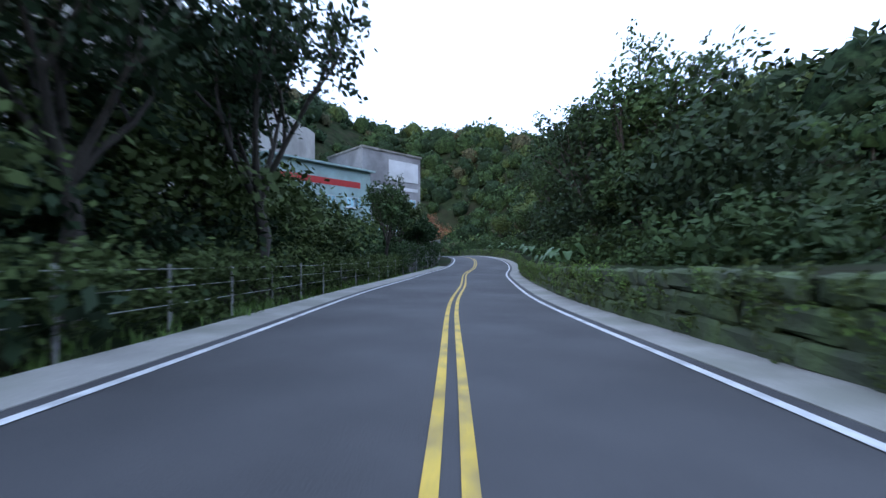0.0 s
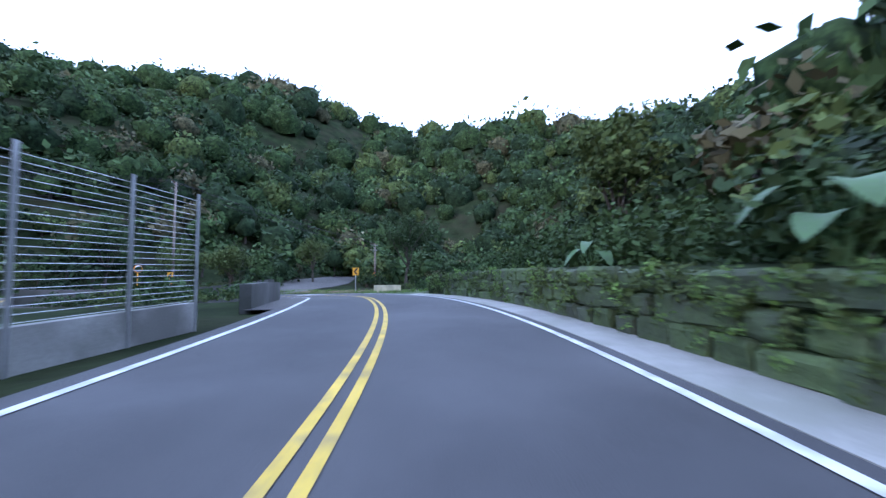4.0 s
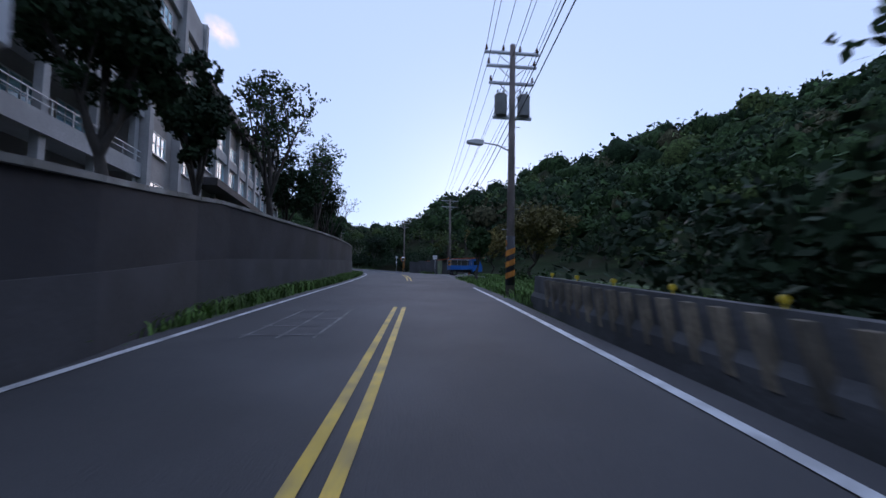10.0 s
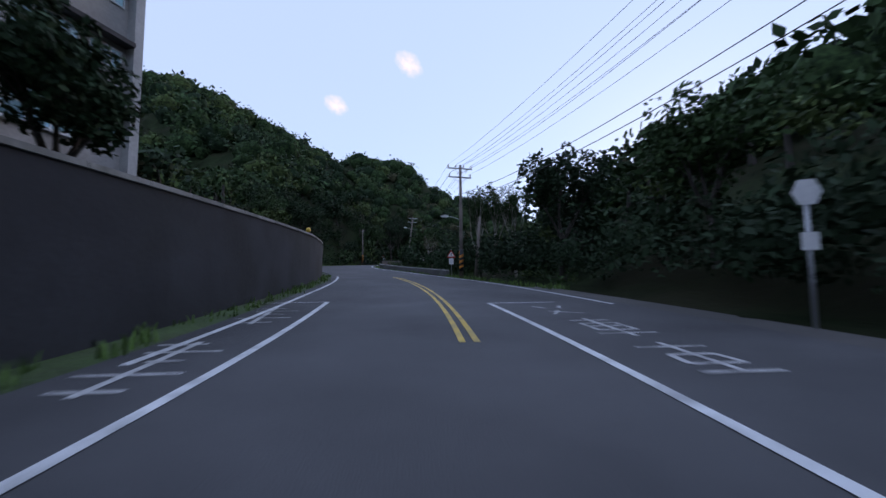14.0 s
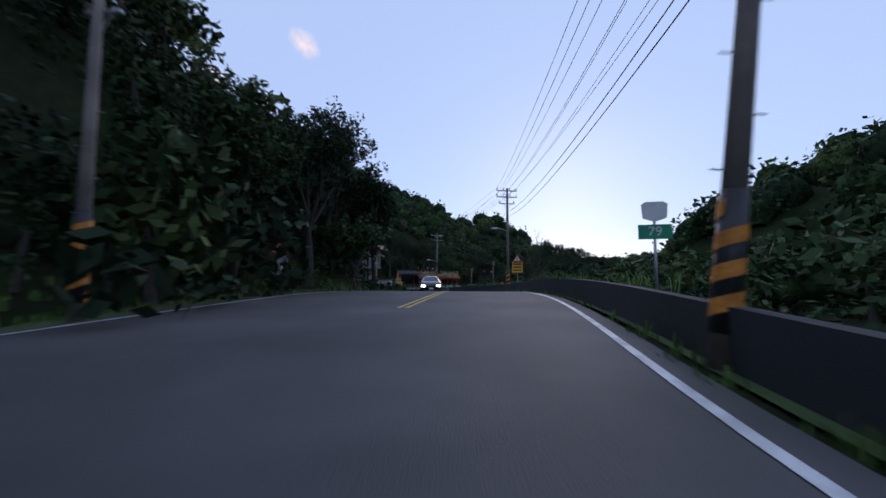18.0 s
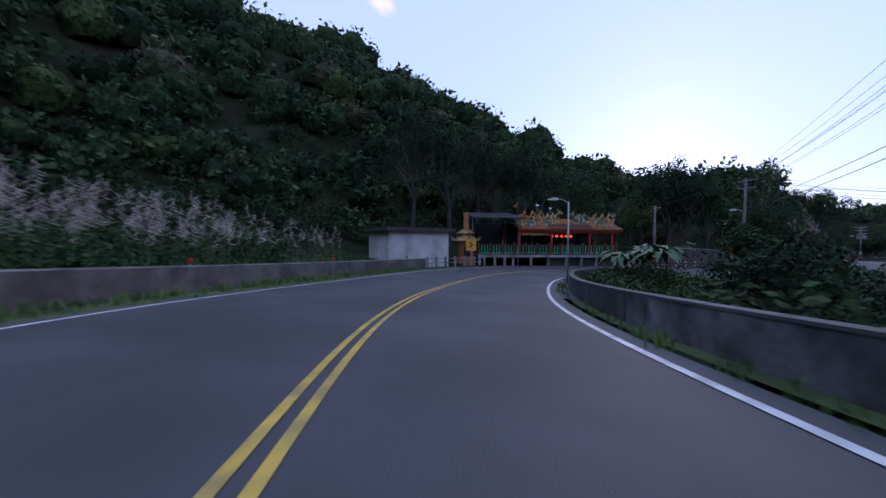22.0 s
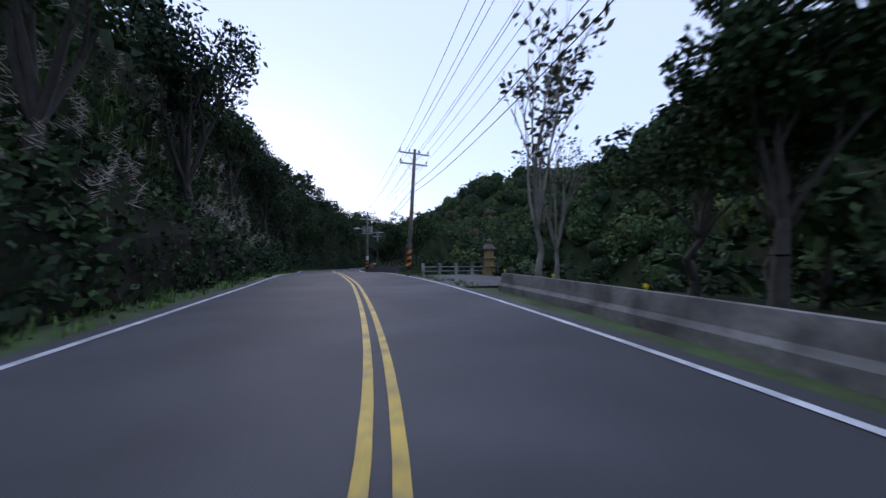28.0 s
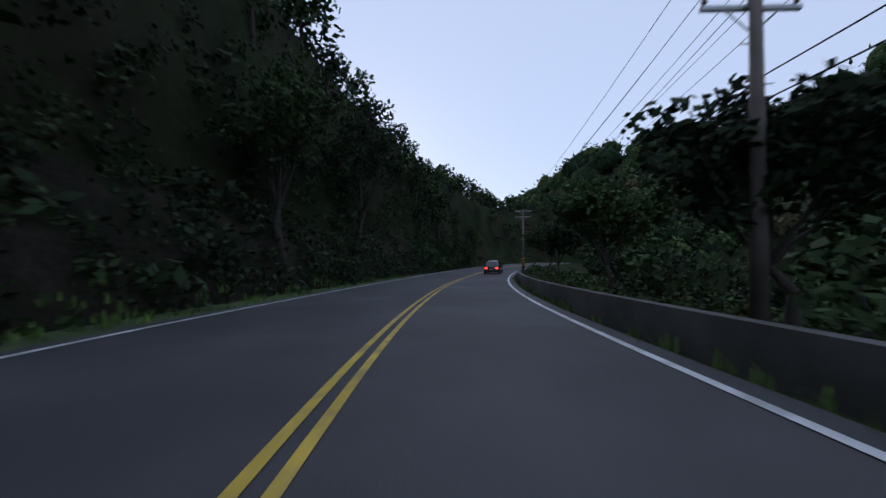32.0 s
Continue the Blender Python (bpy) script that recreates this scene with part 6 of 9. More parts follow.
def ring(bm, w, h, t, y0, y1):
    """A rectangular frame in one piece, standing on z = 0."""
    out = [(-w / 2, 0), (w / 2, 0), (w / 2, h), (-w / 2, h)]
    inn = [(-w / 2 + t, t), (w / 2 - t, t), (w / 2 - t, h - t), (-w / 2 + t, h - t)]
    v = [[bm.verts.new((x, y, z)) for x, z in pts] for y in (y0, y1) for pts in (out, inn)]
    for k in range(4):
        n = (k + 1) % 4
        bm.faces.new((v[0][k], v[0][n], v[1][n], v[1][k]))
        bm.faces.new((v[2][n], v[2][k], v[3][k], v[3][n]))
        bm.faces.new((v[0][n], v[0][k], v[2][k], v[2][n]))
        bm.faces.new((v[1][k], v[1][n], v[3][n], v[3][k]))


def window(parent, x, y, z, w, h, cols=2, rows=1, glass=None, rz=0, sill=True):
    """A window in a wall whose outside is local -y: frame, bars, sill, and panes set back."""
    fr = piece(("wf", w, h), "window", lambda bm: ring(bm, w, h, 0.06, -0.05, 0.08), M_FRAME, parent, pose(x, y, z, 0, 0, rz))
    for k in range(1, cols):
        piece(("wb", h), "mullion", lambda bm: box(bm, -0.03, 0.03, -0.04, 0.06, 0.061, h - 0.061), M_FRAME, fr, Matrix.Translation((-w / 2 + w * k / cols, 0, 0)))
    for k in range(1, rows):
        piece(("wr", w), "cross_bar", lambda bm: box(bm, -w / 2 + 0.061, w / 2 - 0.061, -0.035, 0.05, -0.02, 0.02), M_FRAME, fr, Matrix.Translation((0, 0, h * k / rows)))
    if sill:
        piece(("ws", w), "sill", lambda bm: box(bm, -w / 2 - 0.1, w / 2 + 0.1, -0.16, 0.02, -0.1, -0.004), M_FRAME, fr, Matrix.Identity(4))
    gl = glass or M_GLASS_SKY
    pw_ = (w - 0.12) / cols
    for k in range(cols):
        piece(("wp", round(pw_, 3), h, gl.name), "pane", lambda bm: box(bm, -pw_ / 2, pw_ / 2, 0.0, 0.012, 0.06, h - 0.06), gl, fr, Matrix.Translation((-w / 2 + 0.06 + pw_ * (k + 0.5), 0.004 * (k % 2), 0)))
    return fr


def solid(name, parent, mat, *boxes, bevel=0.0, label=""):
    bm = bmesh.new()
    for b in boxes:
        box(bm, *b, bevel=bevel)
    return part(name, bm, mat, parent, label)


# ---- the school ----
school = thing("school_building", pose(-33.0, 38.5, -1.2, 0, 0, -96.5), "grey weathered concrete school block with open balconies on each floor", "school building")
X0, X1 = -21.5, 0.0
solid("wall", school, M_FACADE, (X0, X1, 2.3, 12, 0, 19.6))
FLOORS = [4.0, 7.75, 11.55, 15.3]
for k, z in enumerate(FLOORS + [19.0]):
    solid("balcony_slab", school, M_FACADE_B, (X0, X1, 0.0, 2.297, z - 0.2, z), (X0, X1, -0.06, 0.12, z - 0.55, z + (0.35 if k < 4 else 1.5)))
for k in range(7):
    x = X0 + 0.3 + (X1 - X0 - 0.6) * k / 6
    for a, b in zip([0.0] + FLOORS, [z - 0.2 for z in FLOORS + [19.0]]):
        piece(("col", round(b - a, 2)), "column", lambda bm: box(bm, -0.2, 0.2, 0.14, 0.5, 0.003, b - a - 0.003, bevel=0.02), M_FACADE_B, school, Matrix.Translation((x, 0, a)))
for z in FLOORS:
    rail = solid("railing", school, M_FRAME, (X0, X1, 0.0, 0.05, z + 1.05, z + 1.1), (X0, X1, 0.005, 0.045, z + 0.72, z + 0.75), label="pale pipe railing along the balcony")
    for k in range(17):
        piece("rail_post", "rail_post", lambda bm: box(bm, -0.02, 0.02, 0.006, 0.044, 0.35, 1.05), M_FRAME, rail, Matrix.Translation((X0 + 0.1 + k * 1.304, 0, z)))
for z in [0.0] + FLOORS:
    for k in range(6):
        window(school, X0 + 0.3 + 3.48 * (k + 0.5), 2.29, z + 1.0, 2.7, 1.7, 4, 2, sill=False)

tower = thing("school_tower", pose(-33.0, 38.5, -1.2, 0, 0, -92.35), "grey weathered concrete stair tower of the school", "school building")
solid("wall", tower, M_FACADE, (0.05, 10.9, 0.2, 11, 0, 23.6))
for x in (0.3, 5.5, 10.6):
    solid("pilaster", tower, M_FACADE_B, (x - 0.3, x + 0.28, -0.35, 0.197, 0, 23.9))
solid("parapet", tower, M_FACADE_B, (0.05, 10.9, -0.1, 0.19, 21.0, 23.5))
for z in (6, 9.4, 12.8, 16.2, 18.8):
    for x in (2.9, 8.05):
        window(tower, x, 0.19, z, 2.2, 1.5, 3, 2)

wing = thing("school_wing", pose(-33.4, 27.5, 0.0, 0, 0, math.degrees(math.atan2(-39.3, -3.8))), "long grey school wing with teal sky reflection painted into its windows and dark eaves", "school building")
solid("wall", wing, M_FACADE, (0.1, 34.4, 0.35, 11, 0, 17.2))
solid("covered_walk", wing, M_EAVE, (0.1, 34.4, -1.6, 0.34, 8.2, 8.9), label="dark roof of the covered walk")
solid("eave", wing, M_EAVE, (0.1, 34.4, -0.7, 11, 17.2, 18.3), label="dark deep eave")
for k in range(9):
    solid("pilaster", wing, M_FACADE_B, (0.2 + k * 4.2, 0.75 + k * 4.2, -0.05, 0.347, 0, 17.19))
for k in range(8):
    for z in (4.4, 10.25, 13.5):
        window(wing, 2.57 + k * 4.2, 0.34, z, 3.3, 1.85 if z < 13 else 1.5, 4, 2)
    solid("spandrel", wing, M_FACADE_B, (0.76 + k * 4.2, 4.38 + k * 4.2, 0.1, 0.346, 12.35, 13.3))

end_block = thing("school_end_block", pose(-33.4, 27.5, 0.0, 0, 0, math.degrees(math.atan2(-39.3, -3.8))), "tall grey end block of the school with window bands", "school building")
solid("wall", end_block, M_FACADE, (34.45, 39.5, 0.2, 11, 0, 24.0))
for x in (34.5, 39.1):
    solid("pilaster", end_block, M_FACADE_B, (x, x + 0.4, -0.25, 0.197, 0, 24.2))
for k, z in enumerate((4.7, 7.6, 10.7, 13.6, 16.5, 19.4)):
    solid("ledge", end_block, M_EAVE, (34.91, 39.09, -0.35, 0.197, z + 1.55, z + 1.75), label="dark sun ledge over the windows")
    window(end_block, 36.2, 0.19, z, 2.2, 1.4, 3, 2)
    window(end_block, 38.25, 0.19, z + 0.4, 1.3, 0.9, 3, 1, sill=False)
solid("parapet", end_block, M_FACADE_B, (34.91, 39.09, -0.05, 0.196, 22.4, 24.1))

# ---- the gate ----
def ball_pillar(p, turn, h, w, label, ball_r=0.25):
    root = thing("gate_pillar", pose(p[0], p[1], p[2] - 0.15, 0, 0, turn), label, "gate pillar", "gate pillars")
    solid("base", root, M_GATE_STONE, (-w / 2 - 0.06, w / 2 + 0.06, -w / 2 - 0.06, w / 2 + 0.06, -0.2, 0.35), bevel=0.02)
    solid("shaft", root, M_GATE_STONE, (-w / 2, w / 2, -w / 2, w / 2, 0.353, h - 0.35), bevel=0.015)
    solid("cap", root, M_GATE_STONE, (-w / 2 - 0.05, w / 2 + 0.05, -w / 2 - 0.05, w / 2 + 0.05, h - 0.347, h - 0.22), (-w / 2 - 0.14, w / 2 + 0.14, -w / 2 - 0.14, w / 2 + 0.14, h - 0.217, h - 0.08),
          (-w / 2 + 0.05, w / 2 - 0.05, -w / 2 + 0.05, w / 2 - 0.05, h - 0.077, h + 0.02), bevel=0.015, label="moulded cap")
    bm = bmesh.new()
    ball(bm, (0, 0, h + ball_r + 0.0), ball_r, 18)
    part("lamp_ball", bm, M_BALL_Y, root, "yellow ball on top", smooth=True)
    return root


ball_pillar(at(8.76, 6.75), heading(8.76), 2.4, 1.7, "dark grey block pillar with a yellow ball beside the gate")
ball_pillar((-35.4, 72.7, -1.65), 140, 3.15, 0.62, "tall dark grey gate pillar with moulded cap and yellow ball", 0.27)
ball_pillar((-37.1, 69.1, -1.45), 150, 2.6, 0.5, "dark grey pillar with a yellow ball at the sign wall", 0.2)
ball_pillar(at(15.78, 5.5), heading(15.78), 3.6, 0.35, "slim reddish post with an orange ball at the wall's end", 0.2)
a, b = Vector((-35.35, 72.5, -1.4)), Vector((-37.05, 69.2, -1.4))
sg_len = (b - a).length
signwall = thing("sign_wall", pose(a.x, a.y, a.z - 0.15, 0, 0, math.degrees(math.atan2(b.y - a.y, b.x - a.x))), "red corrugated school name wall with a grey band and white lettering bars", "sign wall")
solid("backing", signwall, M_GATE_STONE, (0.3, sg_len - 0.2, 0.02, 0.3, 0, 2.0))
solid("foot", signwall, M_GATE_STONE, (0.3, sg_len - 0.25, -0.12, 0.35, -0.2, 0.35), bevel=0.02)
for face, y0 in (("front", -0.06), ):
    for k in range(15):
        z = 0.38 + k * 0.107
        if not 0.75 < z < 1.08:
            piece(("rib", round(sg_len, 2)), "rib", lambda bm: cyl(bm, (0.36, -0.0, 0.05), (sg_len - 0.31, -0.0, 0.05), 0.052, seg=8), M_SIGNWALL, signwall, Matrix.Translation((0, 0.0, z)))
solid("band", signwall, M_CONCRETE, (0.36, sg_len - 0.31, -0.055, 0.018, 0.78, 1.07), label="grey band with faint small lettering")
for k in range(7):
    x = 0.9 + k * (sg_len - 1.8) / 6
    for dx0, dx1, dz0, dz1 in ((-0.17, 0.17, 0.0, 0.06), (-0.17, 0.17, 0.16, 0.21), (-0.15, 0.15, 0.3, 0.35), (-0.16, -0.1, 0.0, 0.35), (0.08, 0.14, 0.05, 0.35)):
        solid("lettering_bar", signwall, M_SIGN_W, (x + dx0, x + dx1, -0.085, -0.058, 1.36 + dz0, 1.36 + dz1))
solid("coping", signwall, M_GATE_STONE, (0.33, sg_len - 0.28, -0.12, 0.35, 2.003, 2.1), bevel=0.015)


def folding_gate(p, q, h, n, label, mat, crowned=True):
    """A gate of hinged lattice frames on rollers, half drawn out, from p to q."""
    ln = (q - p).length
    root = thing("folding_gate", pose(p.x, p.y, p.z - 0.05, 0, 0, math.degrees(math.atan2(q.y - p.y, q.x - p.x))), label, "gate", "gates")
    pitch = ln / n

    def hoop(bm):
        for y in (-0.28, 0.28):
            cyl(bm, (0, y, 0.08), (0, y, h * 0.8), 0.028, seg=6)
        pts = [(-0.28 if s < 0 else 0.28, h * 0.8) for s in (-1,)] + [(math.cos(math.pi - math.pi * k / 6) * 0.28, h * 0.8 + math.sin(math.pi * k / 6) * h * 0.2) for k in range(7)]
        for (y0, z0), (y1, z1) in zip(pts[:-1], pts[1:]):
            if abs(y0 - y1) + abs(z0 - z1) > 1e-4:
                cyl(bm, (0, y0, z0), (0, y1, z1), 0.028, seg=6)
        cyl(bm, (0, -0.28, 0.3), (0, 0.28, 0.3), 0.02, seg=6)
        cyl(bm, (0, -0.28, h * 0.7), (0, 0.28, h * 0.7), 0.02, seg=6)

    def cross(bm):
        for z0, z1 in ((0.2, 0.55), (0.55, 0.9), (0.9, 1.25)):
            s = h / 1.6
            cyl(bm, (0, 0, z0 * s), (pitch, 0, z1 * s), 0.016, seg=5)
            cyl(bm, (0, 0, z1 * s), (pitch, 0, z0 * s), 0.016, seg=5)
    for k in range(n + 1):
        piece(("hoop", round(h, 2)), "hoop", hoop, mat, root, Matrix.Translation((k * pitch, 0, 0)))
    for k in range(n):
        for y in (-0.24, 0.24):
            piece(("cross", round(pitch, 3), round(h, 2)), "lattice", cross, mat, root, Matrix.Translation((k * pitch, y, 0)))
    return root


folding_gate(Vector((-32.6, 76.4, -1.85)), Vector((-35.1, 73.2, -1.7)), 1.6, 16, "grey steel folding lattice gate drawn across the school entrance", M_GATE_STEEL)
folding_gate(Vector((-31.9, 70.6, -1.6)), Vector((-28.6, 71.4, -1.6)), 2.1, 14, "white steel folding lattice gate further inside the yard", M_FRAME)
# lodge behind the gate
lodge = thing("gate_lodge", pose(-37.64, 66.8, -1.1, 0, 0, -109.1) @ Matrix.Scale(0.885, 4), "cream gate lodge with a thick white flat roof", "gate lodge")
solid("wall", lodge, M_CREAMWALL, (0, 6.3, 0.0, 4.0, -0.6, 3.9))
solid("roof", lodge, M_SLAB, (-0.95, 6.6, -0.35, 4.4, 3.903, 4.5), bevel=0.03, label="thick white flat roof with overhang")
window(lodge, 1.27, -0.02, 2.45, 1.4, 0.95, 2, 1, M_GLASS_DARK)
window(lodge, 4.55, -0.02, 3.0, 0.7, 0.45, 2, 1, M_GLASS_DARK, sill=False)
window(lodge, -0.02, 0.72, 2.2, 1.1, 1.0, 1, 1, M_GLASS_DARK, rz=-90)
window(lodge, -0.02, 2.6, 2.2, 1.2, 1.0, 2, 1, M_GLASS_DARK, rz=-90)
# glowing bar outside the pane imitates a strip light seen in the glass
solid("strip_lamp", lodge, M_GLOW_BAR, (-0.11, -0.08, 0.35, 0.95, 2.98, 3.02), label="glowing bar set before the pane for a fluorescent strip seen in the glass")
terrace = thing("terrace_balustrade", pose(-37.64, 66.8, -1.1, 0, 0, -109.1) @ Matrix.Scale(0.885, 4), "white balustrade of turned posts before the gate lodge", "balustrade")
solid("base", terrace, M_GATE_STONE, (-1.3, -1.0, 0.5, 3.6, -0.4, 1.35))
solid("foot_rail", terrace, M_SLAB, (-1.28, -1.02, 0.5, 3.6, 1.353, 1.45), bevel=0.01)
solid("handrail", terrace, M_SLAB, (-1.3, -1.0, 0.48, 3.62, 1.95, 2.08), bevel=0.015)
for k in range(14):
    piece("terrace_post", "baluster", lambda bm: (cyl(bm, (0, 0, 0), (0, 0, 0.25), 0.045, 0.075, seg=8), cyl(bm, (0, 0, 0.25), (0, 0, 0.5), 0.075, 0.045, seg=8)), M_SLAB, terrace, Matrix.Translation((-1.15, 0.62 + k * 0.22, 1.45)))
boom = thing("barrier_arm", pose(-34.6, 69.0, -1.6, 0, 0, 150), "yellow barrier box with a red and white arm raised upright", "barrier arm")
solid("box", boom, M_BALL_Y, (-0.2, 0.2, -0.2, 0.2, 0, 1.15), bevel=0.03, label="yellow box")
for k in range(8):
    solid("arm_band", boom, M_SIGN_W if k % 2 else M_SIGN_Y, (-0.04, 0.04, -0.24, -0.203, 0.9 + k * 0.45, 1.34 + k * 0.45))
kiosk = thing("banner", pose(-36.6, 52.0, 1.6, 0, 0, -72), "orange notice banner behind the retaining wall", "banner")
solid("cloth", kiosk, M_ORANGE, (0, 2.2, 0, 0.04, 0.6, 2.2))
solid("post", kiosk, M_STEEL, (-0.06, -0.003, -0.01, 0.05, -0.6, 2.3))
solid("post", kiosk, M_STEEL, (2.203, 2.26, -0.01, 0.05, -0.6, 2.3))

# ---- buildings on the first leg ----
M_OLD_CONCRETE = material("old_stained_concrete", (0.3, 0.3, 0.31), rough=0.95, vary=0.2, scale=0.4, fine=9, stain=(0.15, 0.15, 0.155), stain_amount=0.8, stain_scale=0.3)
b2 = thing("concrete_building", pose(-2.3, 54.0, -1.0, 0, 0, -137), "weathered pale concrete industrial building with white panel bands", "building")
solid("wall", b2, M_OLD_CONCRETE, (0, 9.5, -9, 0, 0, 14.5))
solid("panel_band", b2, M_SLAB, (0.5, 9.0, 0.003, 0.1, 9.6, 10.1), label="white panel band")
solid("panel_band", b2, M_SLAB, (0.5, 5.5, 0.003, 0.1, 10.9, 13.6), label="white panel band")
solid("coping", b2, M_COPING, (-0.15, 9.65, -9.1, 0.15, 14.503, 14.75))
for k in range(3):
    window(b2, 1.8 + k * 2.9, 0.004, 4.2, 1.8, 1.3, 3, 1, rz=180)
for k in range(3):
    window(b2, 1.6 + k * 2.7, 0.004, 7.4, 1.6, 1.2, 3, 1, rz=180)
    window(b2, -0.004, -1.6 - k * 2.6, 6.6, 1.3, 1.2, 2, 1, rz=-90)
factory = thing("factory", pose(-8.0, 46.0, -1.0, 0, 0, math.degrees(math.atan2(-9.3, -8.2))), "long pale-teal sheet-clad factory with a red stripe", "factory")
solid("wall", factory, M_TEAL, (0, 12.4, -10, 0, 0, 11.0))
solid("red_stripe", factory, M_SIGN_R, (1.5, 12.1, 0.003, 0.03, 8.9, 9.6), label="red stripe")
bm = bmesh.new()
prism(bm, [(-10.6, 11.003), (0.5, 11.003), (0.5, 11.2), (-5.0, 11.6), (-10.6, 11.2)], -0.4, 12.8, m=Matrix(((0, 1, 0, 0), (1, 0, 0, 0), (0, 0, 1, 0), (0, 0, 0, 1))))
part("roof", bm, M_TEAL, factory, "pale sheet roof")
for k in range(3):
    window(factory, 2.4 + k * 3.6, 0.006, 6.6, 2.2, 1.2, 4, 1, rz=180)
stone_w = wall("wall_left_stone", 2.2, 3.35, lambda u: L_at(u) + 1.9, pw((2.2, 2.4), (2.7, 2.4), (3.35, 1.7)), 0.4, M_DARK_CONCRETE, "stained concrete wall overgrown with creepers beside the road")
yard_fence = thing("yard_fence", along(3.75, 0, 0), "tall grey wire mesh fence on a low base beside the yard", "fence")
yi = yard_fence.matrix_world.inverted()
YD = pw((3.45, 7.2), (4.0, 5.9), (4.62, 4.7))
for k in range(10):
    u = 3.45 + k * 0.13
    q = at(u, YD(u))
    piece("yard_post", "post", lambda bm: cyl(bm, (0, 0, -0.3), (0, 0, 2.9), 0.035, seg=6), M_STEEL, yard_fence, yi @ Matrix.Translation(q))
for z in list(np.arange(0.55, 2.86, 0.11)):
    bm = bmesh.new()
    for k in range(9):
        u, v = 3.45 + k * 0.13, 3.45 + (k + 1) * 0.13
        cyl(bm, yi @ at(u, YD(u), z), yi @ at(v, YD(v), z), 0.005, seg=3)
    part("mesh_wire", bm, M_STEEL, yard_fence)
wall("wall_fence_base", 3.45, 4.62, YD, lambda u: 0.5, 0.2, M_CONCRETE, "low stained concrete base under the mesh fence")
fence = thing("mesh_fence", along(0, 0, 0), "thin grey fence of posts and wires at the roadside", "fence")
for k in range(20):
    u = 0.2 + k * 0.15
    p = at(u, L_at(u) + 1.75)
    piece("fence_post", "post", lambda bm: cyl(bm, (0, 0, -0.3), (0, 0, 1.3), 0.03, seg=6), M_CONCRETE, fence, fence.matrix_world.inverted() @ Matrix.Translation(p))
inv = fence.matrix_world.inverted()
for z in (0.5, 0.85, 1.2):
    verts, faces = [], []
    for k in range(20):
        q = inv @ at(0.2 + k * 0.15, L_at(0.2 + k * 0.15) + 1.75, z)
        verts += [q + Vector((0.008, 0, 0)), q + Vector((0, 0, 0.008)), q - Vector((0.008, 0, 0)), q - Vector((0, 0, 0.008))]
        if k:
            faces += [(4 * k - 4 + j, 4 * k - 4 + (j + 1) % 4, 4 * k + (j + 1) % 4, 4 * k + j) for j in range(4)]
    mesh_object("strand", verts, faces, M_STEEL, fence)

# ---- the temple ----
TZ = 0.75
temple = thing("temple", pose(-40.5, -181.9, TZ, 0, 0, 189.4), "roadside temple with red columns, orange tiled roof and green balustrade", "temple")
DZ = 1.3
for k in range(19):
    x = -1.6 + k * 0.95
    piece("deck_board", "deck_board", lambda bm: box(bm, 0, 0.94, 0.0, 7.5, -0.12, 0), M_DECK, temple, Matrix.Translation((x, 0.02, DZ)))
solid("deck_edge", temple, M_CONCRETE, (-1.65, 16.5, -0.12, 0.017, DZ - 0.3, DZ + 0.02), label="grey deck edge")
solid("under_wall", temple, M_DARK_CONCRETE, (7.5, 16.4, 0.9, 1.2, -0.4, DZ - 0.303))
solid("under_wall", temple, M_SHADED_SOIL, (-1.6, 7.4, 3.0, 3.3, -0.6, DZ - 0.303))
for k, (x, lean) in enumerate(((-1.4, 0), (0.5, 0), (1.7, 3), (2.8, 0), (5.1, 0), (7.3, 2), (9.7, 0), (11.6, 6), (13.6, 8), (16.1, 7))):
    piece(("support", k % 2), "support_post", lambda bm: box(bm, -0.13, 0.13, -0.13, 0.13, -0.6, DZ - 0.31), M_CONCRETE, temple, pose(x, 0.15, 0, 0, lean, 0))
# black colour stands in for the shade at the back of the hall
solid("rear_wall", temple, M_TARP_SHADE, (-1.6, 16.4, 7.3, 7.55, DZ, DZ + 4.2), label="black rear wall painted as the hall's inner shade")
solid("side_wall", temple, M_RED, (-1.6, -1.4, 3.5, 7.29, DZ + 0.003, DZ + 3.3))
# balustrade
for k in range(13):
    x = -1.5 + k * 1.49
    solid("rail_post", temple, M_BROWN, (x - 0.11, x + 0.11, 0.1, 0.32, DZ + 0.02, DZ + 1.5), bevel=0.02, label="brown balustrade post")
rail = solid("handrail", temple, M_BROWN, (-1.38, 16.3, 0.14, 0.28, DZ + 1.16, DZ + 1.27), label="brown handrail")
solid("foot_rail", temple, M_GREEN, (-1.38, 16.3, 0.14, 0.28, DZ + 0.2, DZ + 0.28), label="green foot rail")


def baluster(bm):
    for z0, z1, r0, r1 in ((0.28, 0.42, 0.06, 0.09), (0.42, 0.62, 0.09, 0.045), (0.62, 0.7, 0.045, 0.07), (0.7, 0.98, 0.085, 0.05), (0.98, 1.16, 0.05, 0.07)):
        cyl(bm, (0, 0.21, z0), (0, 0.21, z1), r0, r1, seg=8)


for k in range(12):
    for j in range(3):
        piece("baluster", "baluster", baluster, M_GREEN, temple, Matrix.Translation((-1.5 + 1.49 * (k + 0.25 + 0.25 * j), 0, DZ + 0.0)))
for x, y in ((3.6, -0.02), (7.7, -0.02), (12.7, -0.02), (15.7, -0.02), (2.2, 2.6), (6.2, 3.0), (10.5, 3.0), (15.0, 3.0)):
    bm = bmesh.new()
    cyl(bm, (x, y + 0.06, DZ - 0.2), (x, y + 0.06, DZ + 3.1), 0.1, seg=12)
    part("column", bm, M_RED, temple, "red round column", smooth=True)
